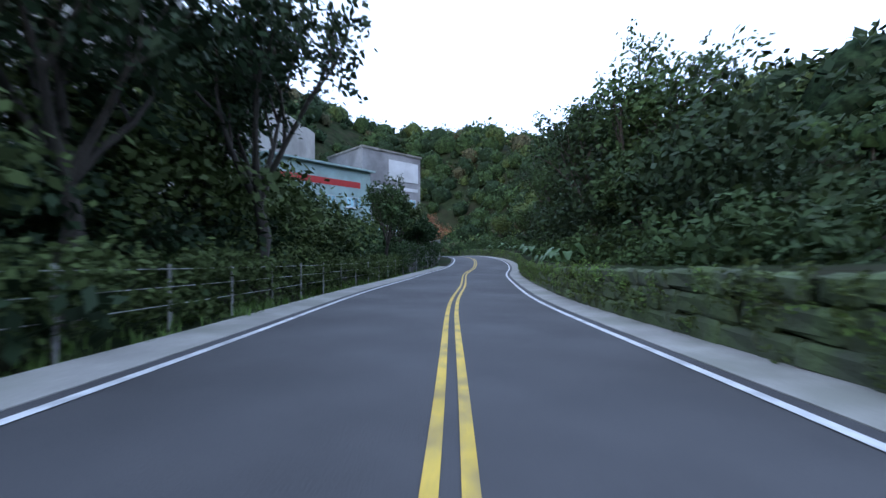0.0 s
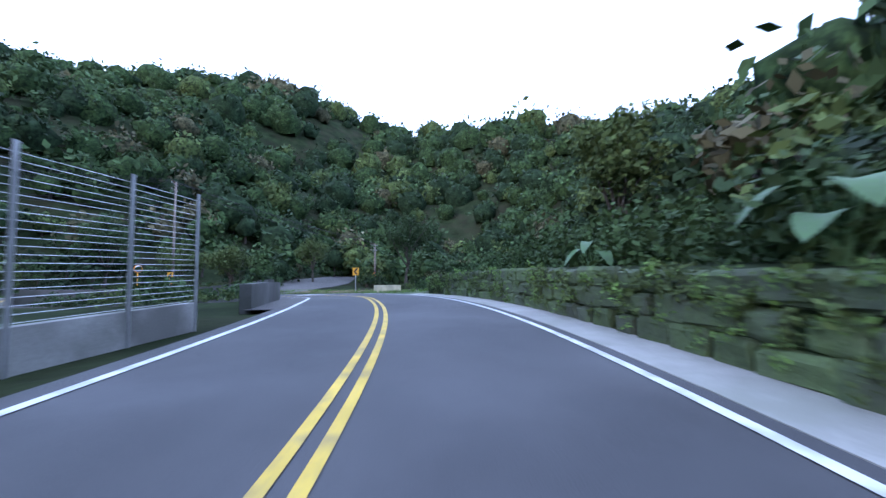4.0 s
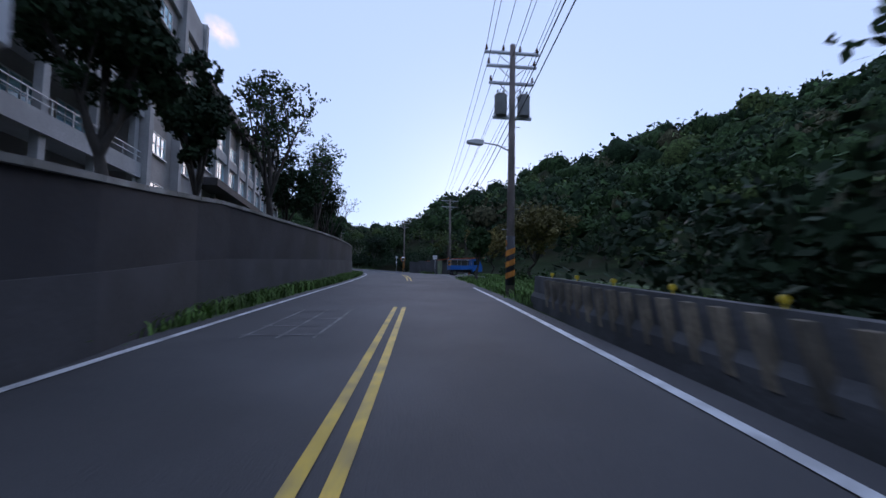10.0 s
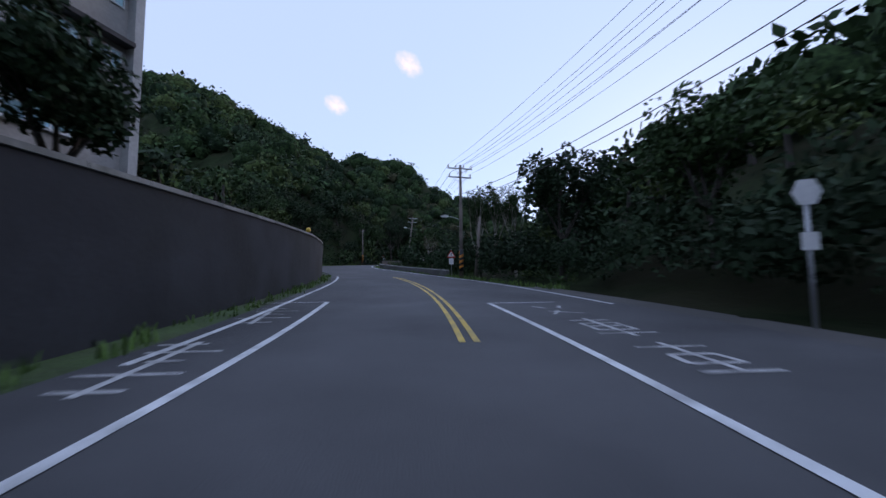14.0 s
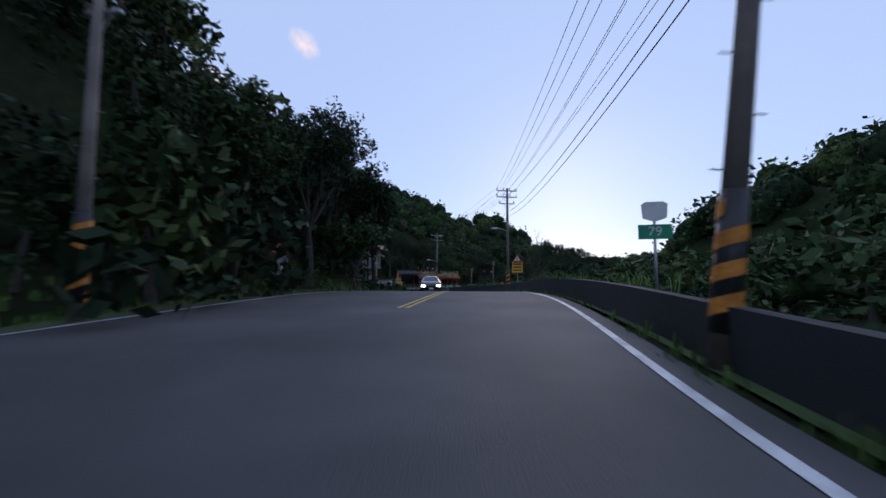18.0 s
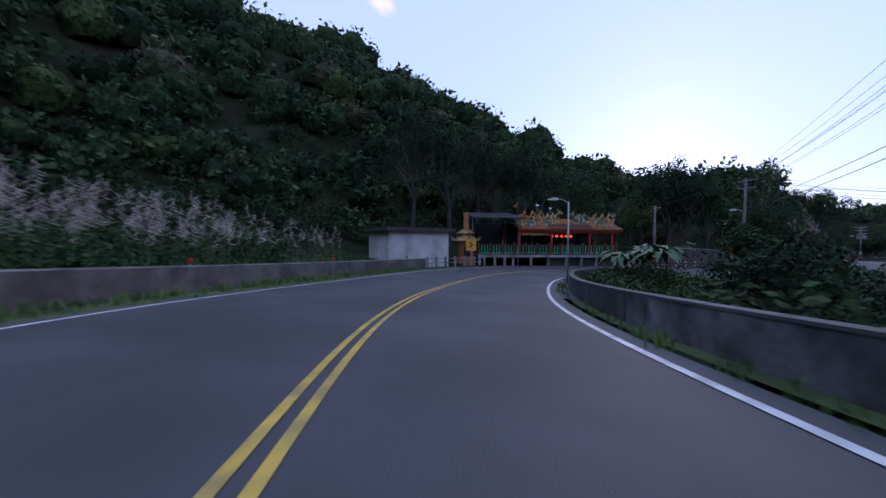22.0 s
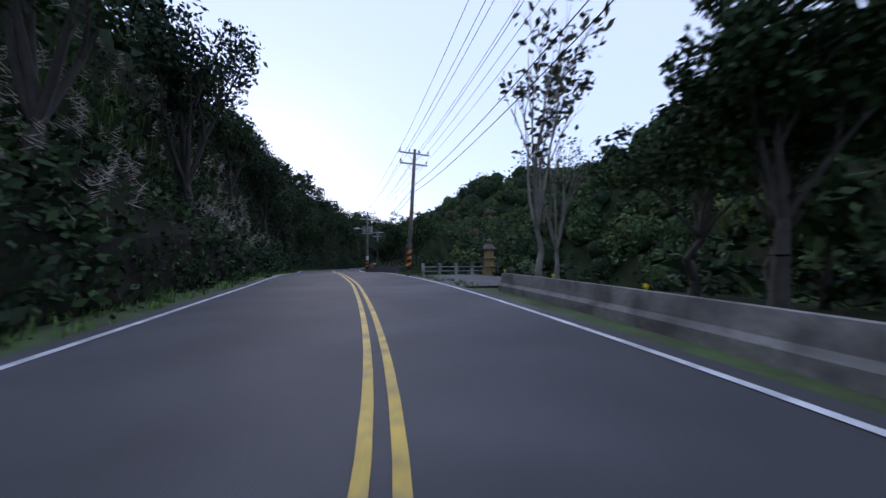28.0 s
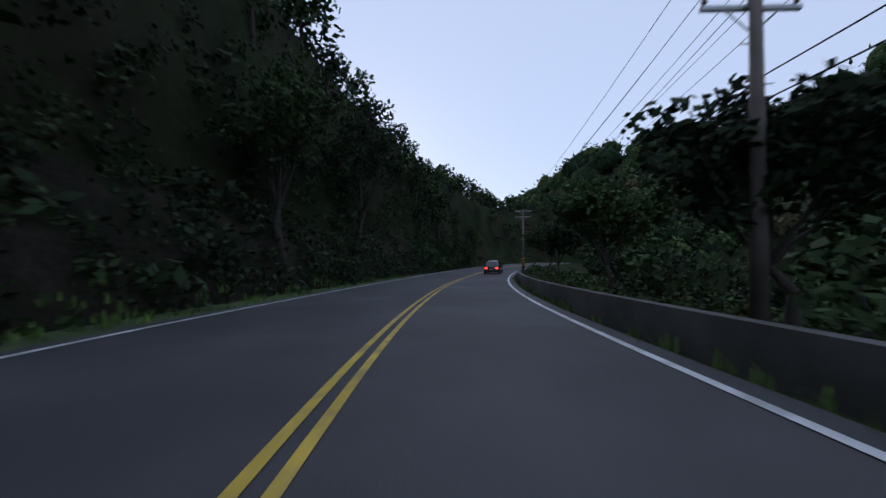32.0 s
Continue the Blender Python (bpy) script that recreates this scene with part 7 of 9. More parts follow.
solid("eave_beam", temple, M_RED, (3.3, 16.9, -0.35, -0.22, DZ + 2.95, DZ + 3.2), label="red eave beam")
solid("eave_beam", temple, M_RED, (3.3, 16.6, -0.05, 0.15, DZ + 2.75, DZ + 2.95), label="red beam under the eave")
solid("gold_panel", temple, M_GOLD, (3.9, 7.4, 0.16, 0.22, DZ + 2.45, DZ + 2.74), label="gilded carved panel under the eave")
# roof: a short front slope of tiles, a painted ridge wall and its crowd of ornaments
YX = Matrix(((0, 1, 0, 0), (1, 0, 0, 0), (0, 0, 1, 0), (0, 0, 0, 1)))
M_MAROON = material("maroon_roof_tile", (0.17, 0.055, 0.045), rough=0.55, vary=0.25, scale=2, fine=14, piece=0.2)
PAINTS = [material("ornament_" + nm, c_, rough=0.5, vary=0.3, scale=4, fine=18, bump=0.1, island=0.4) for nm, c_ in (
    ("ochre", (0.5, 0.3, 0.08)), ("blue", (0.06, 0.17, 0.27)), ("green", (0.1, 0.24, 0.15)), ("orange", (0.55, 0.18, 0.05)), ("cream", (0.6, 0.52, 0.38)))]
bm = bmesh.new()
prism(bm, [(-0.5, DZ + 3.22), (1.6, DZ + 3.95), (1.6, DZ + 3.8), (-0.5, DZ + 3.05)], 3.3, 16.9, m=YX)
slope = part("roof", bm, M_ROOFTILE, temple, "orange tiled roof slope")
for k in range(46):
    x = 3.45 + k * 0.295
    mid = 7.2 < x < 12.9
    piece(("roof_course", mid), "roof_course", lambda bm: cyl(bm, (0, -0.55, DZ + 3.24), (0, 1.55, DZ + 3.97), 0.075, seg=6), M_MAROON if mid else M_ROOFTILE, slope, Matrix.Translation((x, 0, 0)))
    piece(("tile_end", mid), "tile_end", lambda bm: cyl(bm, (0, -0.62, DZ + 3.21), (0, -0.55, DZ + 3.235), 0.1, seg=8), M_MAROON if mid else M_ROOFTILE, slope, Matrix.Translation((x, 0, 0)))
bm = bmesh.new()
prism(bm, [(1.603, DZ + 3.9), (7.7, DZ + 4.25), (7.7, DZ + 4.1), (1.603, DZ + 3.75)], 3.3, 16.9, m=YX)
part("rear_roof", bm, M_TARP_SHADE, temple, "dark sheet roof behind the ridge")
ridge = solid("ridge", temple, PAINTS[4], (3.5, 16.6, 1.3, 1.6, DZ + 3.85, DZ + 4.35), bevel=0.04, label="painted roof ridge wall")
for k in range(11):
    x = 3.7 + k * 1.17
    solid("ridge_panel", ridge, PAINTS[(k * 2) % 4], (x, x + 1.0, 1.25, 1.297, DZ + 3.97, DZ + 4.27), bevel=0.01, label="painted ridge panel")
solid("name_board", temple, PAINTS[3], (9.3, 10.7, 1.05, 1.2, DZ + 3.95, DZ + 4.55), bevel=0.03, label="orange board in the middle of the ridge")


def dragon(x0, x1, z, h, seed, way):
    """A coiling body with a mane of spikes, head raised."""
    r = random.Random(seed)
    n = 22
    pts = [Vector((x0 + (x1 - x0) * i / n, 1.3 + 0.18 * math.sin(i * 1.1), z + 0.25 + h * (0.28 * math.sin(i * 0.9 + seed) + 0.28) + (h * 0.4 * max(0, (i - n + 5) / 5)))) for i in range(n + 1)]
    if way < 0:
        pts = [Vector((x0 + x1 - q.x, q.y, q.z)) for q in pts]
    rad = [0.09 + 0.1 * math.sin(math.pi * min(1, (i + 2) / (n + 1))) for i in range(n + 1)]
    body, mane = bmesh.new(), bmesh.new()
    rings = [[body.verts.new(q + Vector((0, math.cos(math.pi * j / 4) * w, math.sin(math.pi * j / 4) * w))) for j in range(8)] for q, w in zip(pts, rad)]
    for ra, rb in zip(rings[:-1], rings[1:]):
        for j in range(8):
            body.faces.new((ra[j], ra[(j + 1) % 8], rb[(j + 1) % 8], rb[j]))
    body.faces.new(rings[0])
    body.faces.new(rings[-1][::-1])
    for i in range(n):
        cyl(mane, pts[i] + Vector((0, 0, rad[i] * 0.6)), pts[i] + Vector((r.uniform(-0.16, 0.16), r.uniform(-0.08, 0.08), rad[i] + r.uniform(0.15, 0.32))), 0.05, 0.008, seg=5)
    head = pts[-1]
    ball(body, head + Vector((0.12 * way, 0, 0.1)), 0.22, 10, 0.8)
    for sg in (-1, 1):
        cyl(mane, head + Vector((0, 0.08 * sg, 0.2)), head + Vector((-0.28 * way, 0.2 * sg, 0.62)), 0.045, 0.01, seg=5)
    part("ornament", body, PAINTS[(0, 3, 0, 2)[seed % 4]], temple, "coiling carved figure on the ridge", smooth=True)
    part("ornament_crest", mane, PAINTS[(seed + 2) % 5], temple, "spiky painted crest")


ORNAMENTS = [bmesh.new() for _ in PAINTS]


def ornament(x0, x1, y, z, h, seed, n):
    """A crowd of small curled painted figures."""
    r = random.Random(seed)
    for c, bm in enumerate(ORNAMENTS):
        for _ in range(max(3, n // (3, 8, 7, 4, 6)[c])):
            x = r.uniform(x0, x1)
            hh = h * r.uniform(0.35, 1.0)
            s_ = r.uniform(0.05, 0.12)
            a = Vector((x, y + r.uniform(-0.2, 0.2), z + hh * 0.3))
            b = a + Vector((r.uniform(-0.25, 0.25), r.uniform(-0.1, 0.1), hh * 0.4))
            e = b + Vector((r.uniform(-0.25, 0.25), r.uniform(-0.1, 0.1), hh * 0.3))
            cyl(bm, a - Vector((0, 0, hh * 0.35)), a, s_ * 1.1, s_, seg=6)
            cyl(bm, a, b, s_, s_ * 0.75, seg=6)
            cyl(bm, b, e, s_ * 0.75, s_ * 0.2, seg=6)


for k, (x0, x1, h, way) in enumerate(((3.4, 6.9, 1.5, -1), (7.0, 9.2, 0.9, 1), (10.8, 13.2, 0.9, -1), (13.4, 16.5, 1.1, 1))):
    dragon(x0, x1, DZ + 4.3, h, k + 1, way)
for k, (x0, x1, h) in enumerate(((3.4, 5.0, 1.0), (5.0, 7.4, 0.8), (7.4, 9.2, 0.6), (10.8, 12.6, 0.8), (12.6, 14.4, 0.6), (14.4, 16.6, 0.7))):
    ornament(x0, x1, 1.4, DZ + 4.3, h, 50 + k, int(16 * (x1 - x0)))
ornament(3.6, 7.2, 0.5, DZ + 3.6, 0.5, 61, 50)
ornament(13.0, 16.4, 0.4, DZ + 3.55, 0.35, 62, 36)
for bm, mt in zip(ORNAMENTS, PAINTS):
    tagged(part("ornaments", bm, mt, temple), "crowd of small carved and painted ridge ornaments", kind="stuff")
for k in range(5):
    bm = bmesh.new()
    ball(bm, (7.9 + k * 0.62, 0.4, DZ + 2.35), 0.2, 12, 0.8)
    cyl(bm, (7.9 + k * 0.62, 0.4, DZ + 2.5), (7.9 + k * 0.62, 0.4, DZ + 2.75), 0.012, seg=5)
    part("lantern", bm, M_LANTERN, temple, "glowing red paper lantern", smooth=True)
solid("plaque", temple, M_BLACK, (8.6, 10.4, 0.0, 0.06, DZ + 2.98, DZ + 3.3), label="dark plaque with gilt lettering bars")
# black awning over the open end
awning = thing("awning", pose(-40.5, -181.9, TZ, 0, 0, 189.4), "large black sheet awning on thin posts beside the temple", "awning")
bm = bmesh.new()
prism(bm, [(-1.5, DZ + 4.5), (6.0, DZ + 5.6), (6.0, DZ + 5.5), (-1.5, DZ + 4.38)], -2.6, 3.9, m=Matrix(((0, 1, 0, 0), (1, 0, 0, 0), (0, 0, 1, 0), (0, 0, 0, 1))))
part("sheet", bm, M_TARP_SHADE, awning, "black sheet")
for x, y in ((-2.4, -0.3), (3.55, 0.5), (-2.4, 5.8), (3.4, 5.8)):
    bm = bmesh.new()
    cyl(bm, (x, y, -0.4), (x, y, DZ + 4.5), 0.05, seg=8)
    part("post", bm, M_STEEL, awning)
bm = bmesh.new()
cyl(bm, (2.4, -1.45, DZ + 4.4), (3.6, -0.2, DZ + 3.2), 0.03, seg=6)
part("strut", bm, M_FRAME, awning, "white strut")
for k, (x, y, h) in enumerate(((7.0, 3.4, 2.4), (8.9, 3.6, 2.0))):
    p = pose(-40.5, -181.9, TZ, 0, 0, 189.4) @ Vector((x, y, DZ + 3.9 + 0.0574 * (y - 1.6)))
    tank = thing("water_tank", pose(p.x, p.y, p.z, 0, 0, 189.4), "shiny steel water tank on the temple roof", "water tank", "water tanks")
    bm = bmesh.new()
    cyl(bm, (0, 0, h - 1.3), (0, 0, h), 0.4, seg=18)
    cyl(bm, (0, 0, h), (0, 0, h + 0.2), 0.4, 0.12, seg=18)
    for j in range(4):
        cyl(bm, (0, 0, h - 1.15 + j * 0.3), (0, 0, h - 1.11 + j * 0.3), 0.415, seg=18)
    part("drum", bm, M_CHROME, tank, smooth=False)
    for sx in (-0.28, 0.28):
        for sy in (-0.28, 0.28):
            bm = bmesh.new()
            cyl(bm, (sx, sy, 0.0574 * sy - 0.01), (sx, sy, h - 1.297), 0.03, seg=6)
            part("leg", bm, M_STEEL, tank)
burner = thing("paper_burner", pose(-37.4, -181.6, TZ, 0, 0, 189.4), "ornate orange temple burner with a brick chimney", "paper burner")
bm = bmesh.new()
cyl(bm, (0, 0, -0.4), (0, 0, 0.9), 1.25, 1.15, seg=8)
cyl(bm, (0, 0, 0.9), (0, 0, 3.0), 1.0, 0.95, seg=8)
part("body", bm, M_ROOFTILE, burner, "orange tiled body")
bm = bmesh.new()
cyl(bm, (0, 0, 3.0), (0, 0, 3.5), 1.55, 0.9, seg=8)
cyl(bm, (0, 0, 3.9), (0, 0, 4.4), 1.2, 0.4, seg=8)
cyl(bm, (0, 0, 3.5), (0, 0, 3.9), 0.75, 0.75, seg=8)
part("roof", bm, M_GOLD, burner, "painted tiled roof")
bm = bmesh.new()
for k in range(8):
    a = k * math.pi / 4
    cyl(bm, (math.cos(a) * 1.5, math.sin(a) * 1.5, 3.05), (math.cos(a) * 1.9, math.sin(a) * 1.9, 3.55), 0.12, 0.03, seg=6)
part("roof_curl", bm, M_GOLD, burner)
solid("chimney", burner, M_ROOFTILE, (-0.28, 0.28, -0.28, 0.28, 4.3, 6.4), label="brick chimney")
solid("opening", burner, M_BLACK, (-0.4, 0.4, -1.06, -0.9, 1.2, 2.2))

hut = thing("hut", pose(-28.4, -172.2, 0.7, 0, 0, math.degrees(math.atan2(-5.8, -7.0))), "low white plastered hut with a dark overhanging flat roof", "hut")
solid("wall", hut, M_WHITEWASH, (1.5, 9.1, 0, 4.5, 0, 4.0))
bm = bmesh.new()
prism(bm, [(-0.6, 4.4), (5.0, 4.2), (5.0, 4.003), (-0.6, 4.003)], 0.9, 9.6, m=Matrix(((0, 1, 0, 0), (1, 0, 0, 0), (0, 0, 1, 0), (0, 0, 0, 1))))
part("roof", bm, M_EAVE, hut, "dark roof")
solid("door", hut, M_BROWN, (9.103, 9.15, 1.2, 2.2, 0.1, 2.2), label="dark door")
# concrete rail at the end of the low wall
rail_t = thing("concrete_railing", along(24.0, 0, 0), "railing of concrete posts and pipe rails", "railing")
for k in range(7):
    u = 24.02 + k * 0.072
    q = at(u, L_at(u) + 2.1)
    piece("crail_post", "post", lambda bm: box(bm, -0.1, 0.1, -0.1, 0.1, -0.4, 1.15, bevel=0.02), M_CONCRETE, rail_t, rail_t.matrix_world.inverted() @ pose(q.x, q.y, q.z, 0, 0, heading(u)))
for z in (0.5, 0.95):
    for k in range(6):
        u, v = 24.02 + k * 0.072, 24.02 + (k + 1) * 0.072
        bm = bmesh.new()
        iv = rail_t.matrix_world.inverted()
        cyl(bm, iv @ at(u, L_at(u) + 2.1, z), iv @ at(v, L_at(v) + 2.1, z), 0.04, seg=8)
        part("rail", bm, M_CONCRETE, rail_t)
for u in (22.75, 23.3, 23.85):
    q = at(u, L_at(u) + 1.97, 0.98)
    rt = thing("reflector", pose(q.x, q.y, q.z, 0, 0, heading(u)), "round red reflector on top of the low wall", "reflector", "wall reflectors")
    bm = bmesh.new()
    cyl(bm, (0, 0, 0), (0, 0, 0.1), 0.02, seg=6)
    part("stem", bm, M_STEEL, rt)
    bm = bmesh.new()
    cyl(bm, (0, -0.03, 0.2), (0, 0.03, 0.2), 0.11, seg=14)
    part("disc", bm, M_REFLECT_R, rt, "red disc")

# ---- stairs, bollards and the leaning pole past the temple ----
q = at(25.42, 7.9)
stairs = thing("stairs", pose(q.x, q.y, q.z - 0.05, 0, 0, heading(25.5) + 90), "pale concrete stairs climbing from the road", "stairs")
for k in range(9):
    solid("step", stairs, M_COPING, (-0.9, 0.9, 0.3 * k, 0.3 * (k + 1) + 0.02 if k < 8 else 3.6, 0, 0.17 * (k + 1)), bevel=0.01)
bm = bmesh.new()
cyl(bm, (-1.0, 0.0, 0.0), (-1.0, 0.0, 1.0), 0.025, seg=6)
cyl(bm, (-1.0, 2.7, 1.5), (-1.0, 2.7, 2.5), 0.025, seg=6)
cyl(bm, (-1.0, 0.0, 1.0), (-1.0, 2.7, 2.5), 0.025, seg=6)
part("handrail", bm, M_FRAME, stairs, "white handrail")
solid("side_wall", stairs, M_CONCRETE, (-1.3, -0.95, 0, 3.6, -0.3, 0.5), label="grey side wall")
lean_pole = thing("leaning_pole", along(25.5, 7.9, 0), "yellow pole leaning against the stone wall", "pole")
bm = bmesh.new()
cyl(bm, (0, 0, 0), (0.9, 0.5, 2.5), 0.03, seg=8)
part("bar", bm, M_SIGN_Y, lean_pole)
for k in range(4):
    bo = thing("bollard", along(25.6 + k * 0.09, 5.5, -0.05), "small black and white banded bollard at the road's edge", "bollard", "bollards")
    for j in range(4):
        bm = bmesh.new()
        cyl(bm, (0, 0, j * 0.22), (0, 0, j * 0.22 + 0.22), 0.06, seg=10)
        part("band", bm, M_SIGN_W if j % 2 else M_BLACK, bo)
ends = thing("end_marker", face_pose(28.0, -4.0, -0.05, 27.2), "yellow and black striped marker at the barrier's end", "marker")
for k in range(5):
    plate(ends, rect(-0.17, 0.17, 0.1 + k * 0.16, 0.26 + k * 0.16), -0.03, 0.03, M_SIGN_Y if k % 2 else M_BLACK, "band")

# ---- balustrade and stone lantern by the driveway ----
bal = thing("balustrade", along(29.65, -4.6, 0), "pale concrete balustrade of short posts and rails", "balustrade")
for k in range(5):
    piece("bal_post", "post", lambda bm: box(bm, -0.1, 0.1, -0.1, 0.1, -0.3, 0.85, bevel=0.03), M_COPING, bal, Matrix.Translation((k * 1.27, 0, 0)))
for z in (0.25, 0.55):
    solid("rail", bal, M_STEEL, (0.1, 4.98, -0.03, 0.03, z, z + 0.06))
M_OCHRE = material("ochre_stone", (0.3, 0.22, 0.09), rough=0.9, vary=0.3, scale=2, fine=16, bump=0.3, stain=(0.12, 0.1, 0.06), stain_amount=0.7, stain_scale=2.0)
lantern = thing("stone_lantern", along(29.56, -9.1, -0.3), "carved ochre stone lantern with a pale cap on a pedestal", "stone lantern")
for nm, segs, mt in (("pedestal", ((0, 0.9, 0.48, 0.42),), M_OCHRE), ("shaft", ((0.9, 1.0, 0.5, 0.5), (1.0, 1.5, 0.36, 0.36)), M_OCHRE), ("body", ((1.5, 1.6, 0.48, 0.45), (1.6, 2.15, 0.36, 0.34)), M_OCHRE),
                     ("cap", ((2.15, 2.25, 0.52, 0.48), (2.25, 2.55, 0.44, 0.22)), M_STONE), ("finial", ((2.6, 2.75, 0.12, 0.12), (2.75, 2.95, 0.2, 0.04)), M_STONE)):
    bm = bmesh.new()
    for z0, z1, r0, r1 in segs:
        cyl(bm, (0, 0, z0), (0, 0, z1), r0, r1, seg=6)
    part(nm, bm, mt, lantern)

# ---- the grey house ----
HOUSE = pose(-27.94, -105.15, 3.0, 0, 0, -113.4)
M_HOUSE = material("grey_house_plaster", (0.2, 0.2, 0.2), rough=0.95, vary=0.22, scale=0.5, fine=9, stain=(0.11, 0.11, 0.11), stain_amount=0.75, stain_scale=0.45)
house = thing("house", HOUSE, "two-storey grey plastered house with a reddish tiled roof edge", "house")
solid("lower_wall", house, M_HOUSE, (-3.0, 10.5, 0.05, 8, -0.6, 3.7), label="stained grey lower wall")
solid("upper_wall", house, M_HOUSE, (-3.0, 11.4, 0, 8, 3.92, 6.15), label="grey plastered upper wall")
solid("floor_slab", house, M_HOUSE, (-3.0, 11.45, -0.05, 8, 3.703, 3.917))
solid("canopy", house, M_BROWN, (-3.0, 9.9, -0.75, -0.053, 3.62, 3.72), label="reddish sheet canopy between the storeys")
solid("roof", house, M_EAVE, (-3.4, 12.0, -0.65, 8.5, 6.153, 6.36), bevel=0.02, label="dark flat roof with overhang")
bm = bmesh.new()
prism(bm, [(-0.75, 6.1), (-0.653, 6.1), (-0.4, 6.62), (-0.5, 6.62)], -3.4, 12.0, m=Matrix(((0, 1, 0, 0), (1, 0, 0, 0), (0, 0, 1, 0), (0, 0, 0, 1))))
part("roof_edge", bm, M_BROWN, house, "reddish tiled roof edge")
bm = bmesh.new()
cyl(bm, (7.5, -0.09, -0.3), (7.5, -0.09, 6.1), 0.09, seg=8)
part("drain_pipe", bm, M_BLACK, house, "dark drain pipe")
for x, w, z in ((9.5, 1.0, 4.4), (5.6, 1.3, 4.4)):
    window(house, x, -0.02, z, w, 0.85, 2, 1, M_GLASS_DARK)
    bm = bmesh.new()
    prism(bm, [(-0.95, z + 0.78), (-0.9, z + 0.84), (-0.003, z + 1.28), (-0.003, z + 1.2)], x - 1.0, x + 1.25, m=Matrix(((0, 1, 0, 0), (1, 0, 0, 0), (0, 0, 1, 0), (0, 0, 0, 1))))
    part("awning", bm, M_EAVE, house, "dark sloping awning over the window")
solid("window_opening", house, M_GLASS_DARK, (9.1, 9.6, 0.0, 0.047, 1.0, 2.1), label="small dark window")
solid("window_opening", house, M_BLACK, (4.9, 6.1, 0.0, 0.047, 0.2, 1.5), label="dark ground floor window")
for x, y, w, h in ((5.9, 1.0, 0.9, 0.75), (10.2, 1.2, 0.7, 0.5)):
    q = HOUSE @ Vector((x, y, 6.362))
    tk = thing("roof_tank", pose(q.x, q.y, q.z), "pale water tank on the flat roof", "water tank", "roof tanks")
    bm = bmesh.new()
    cyl(bm, (0, 0, 0), (0, 0, h), w / 2, seg=14)
    cyl(bm, (0, 0, h), (0, 0, h + 0.12), w / 2, w / 6, seg=14)
    part("drum", bm, M_COPING, tk)
    if h < 0.6:
        bm = bmesh.new()
        cyl(bm, (0, 0, h + 0.1), (0, 0, h + 0.75), 0.02, seg=6)
        part("vent_pipe", bm, M_STEEL, tk)
for u, d, h in ((21.0, 8.4, 2.3), (21.25, 9.7, 2.8)):
    bp_ = thing("brick_pillar", along(u, d, -0.3), "weathered brick gate pillar among the weeds", "pillar", "brick pillars")
    for k in range(int(h / 0.14)):
        piece("pil_course", "brick_course", lambda bm: box(bm, -0.28, 0.28, -0.28, 0.28, 0.006, 0.134, bevel=0.012), M_STONE, bp_, Matrix.Translation((0, 0, k * 0.14)))

# ---- fence, sheds and odds and ends by the lay-by ----
M_FADED = material("faded_green_paint", (0.15, 0.19, 0.1), rough=0.8, vary=0.3, scale=1.5, fine=12)
pf = thing("panel_fence", along(13.0, 0, 0), "grey sheet panel fence with a green door", "fence")
ivp = pf.matrix_world.inverted()
for k in range(8):
    u, v = 13.0 + k * 0.12, 13.0 + (k + 1) * 0.12
    d0, d1 = float(np.interp(u, [13, 13.95], [-4.7, -5.5])) - 1.2, float(np.interp(v, [13, 13.95], [-4.7, -5.5])) - 1.2
    a, b = ivp @ at(u, d0), ivp @ at(v, d1)
    n_ = (b - a).normalized().cross(Vector((0, 0, 1))) * 0.04
    h = 1.75 + 0.1 * (k % 3)
    bm = bmesh.new()
    prof = [a - n_, b - n_, b + n_, a + n_]
    lo = [bm.verts.new(p + Vector((0, 0, -0.3))) for p in prof]
    hi = [bm.verts.new(p + Vector((0, 0, h))) for p in prof]
    bm.faces.new(lo[::-1])
    bm.faces.new(hi)
    for i in range(4):
        bm.faces.new((lo[i], lo[(i + 1) % 4], hi[(i + 1) % 4], hi[i]))
    bmesh.ops.recalc_face_normals(bm, faces=bm.faces[:])
    part("panel" if k else "door", bm, M_BAND if k else M_FADED, pf, "" if k else "faded green door")
shed = thing("shed", along(13.55, -10.5, -0.2), "low shed with a rusty red sheet roof", "shed")
solid("wall", shed, M_DARK_CONCRETE, (-2.5, 2.5, -6, 6, 0, 2.1))
bm = bmesh.new()
prism(bm, [(-2.9, 2.1), (2.9, 2.4), (2.9, 2.5), (-2.9, 2.2)], -6.4, 6.4)
part("roof", bm, M_SIGNWALL, shed, "rusty red sheet roof")
cone = thing("traffic_cone", along(12.42, -6.4, -0.08), "orange traffic cone on the grass", "traffic cone")
bm = bmesh.new()
cyl(bm, (0, 0, 0.04), (0, 0, 0.72), 0.14, 0.03, seg=14)
part("cone", bm, M_SIGNWALL, cone, "orange cone", smooth=True)
solid("foot", cone, M_BLACK, (-0.19, 0.19, -0.19, 0.19, 0, 0.04))
for k, (u, d) in enumerate(((12.34, -6.2), (12.5, -7.2), (12.58, -6.9), (12.7, -7.4))):
    rub = thing("rubble_bag", along(u, d, -0.08, k * 40), "pale crumpled sack lying on the ground", "sack", "sacks")
    bm = bmesh.new()
    ball(bm, (0, 0, 0.12), 0.3, 10, 0.45)
    rr = random.Random(k)
    for v in bm.verts:
        v.co += Vector((rr.uniform(-0.06, 0.06), rr.uniform(-0.06, 0.06), rr.uniform(-0.03, 0.03)))
    part("sack_body", bm, M_COPING, rub)


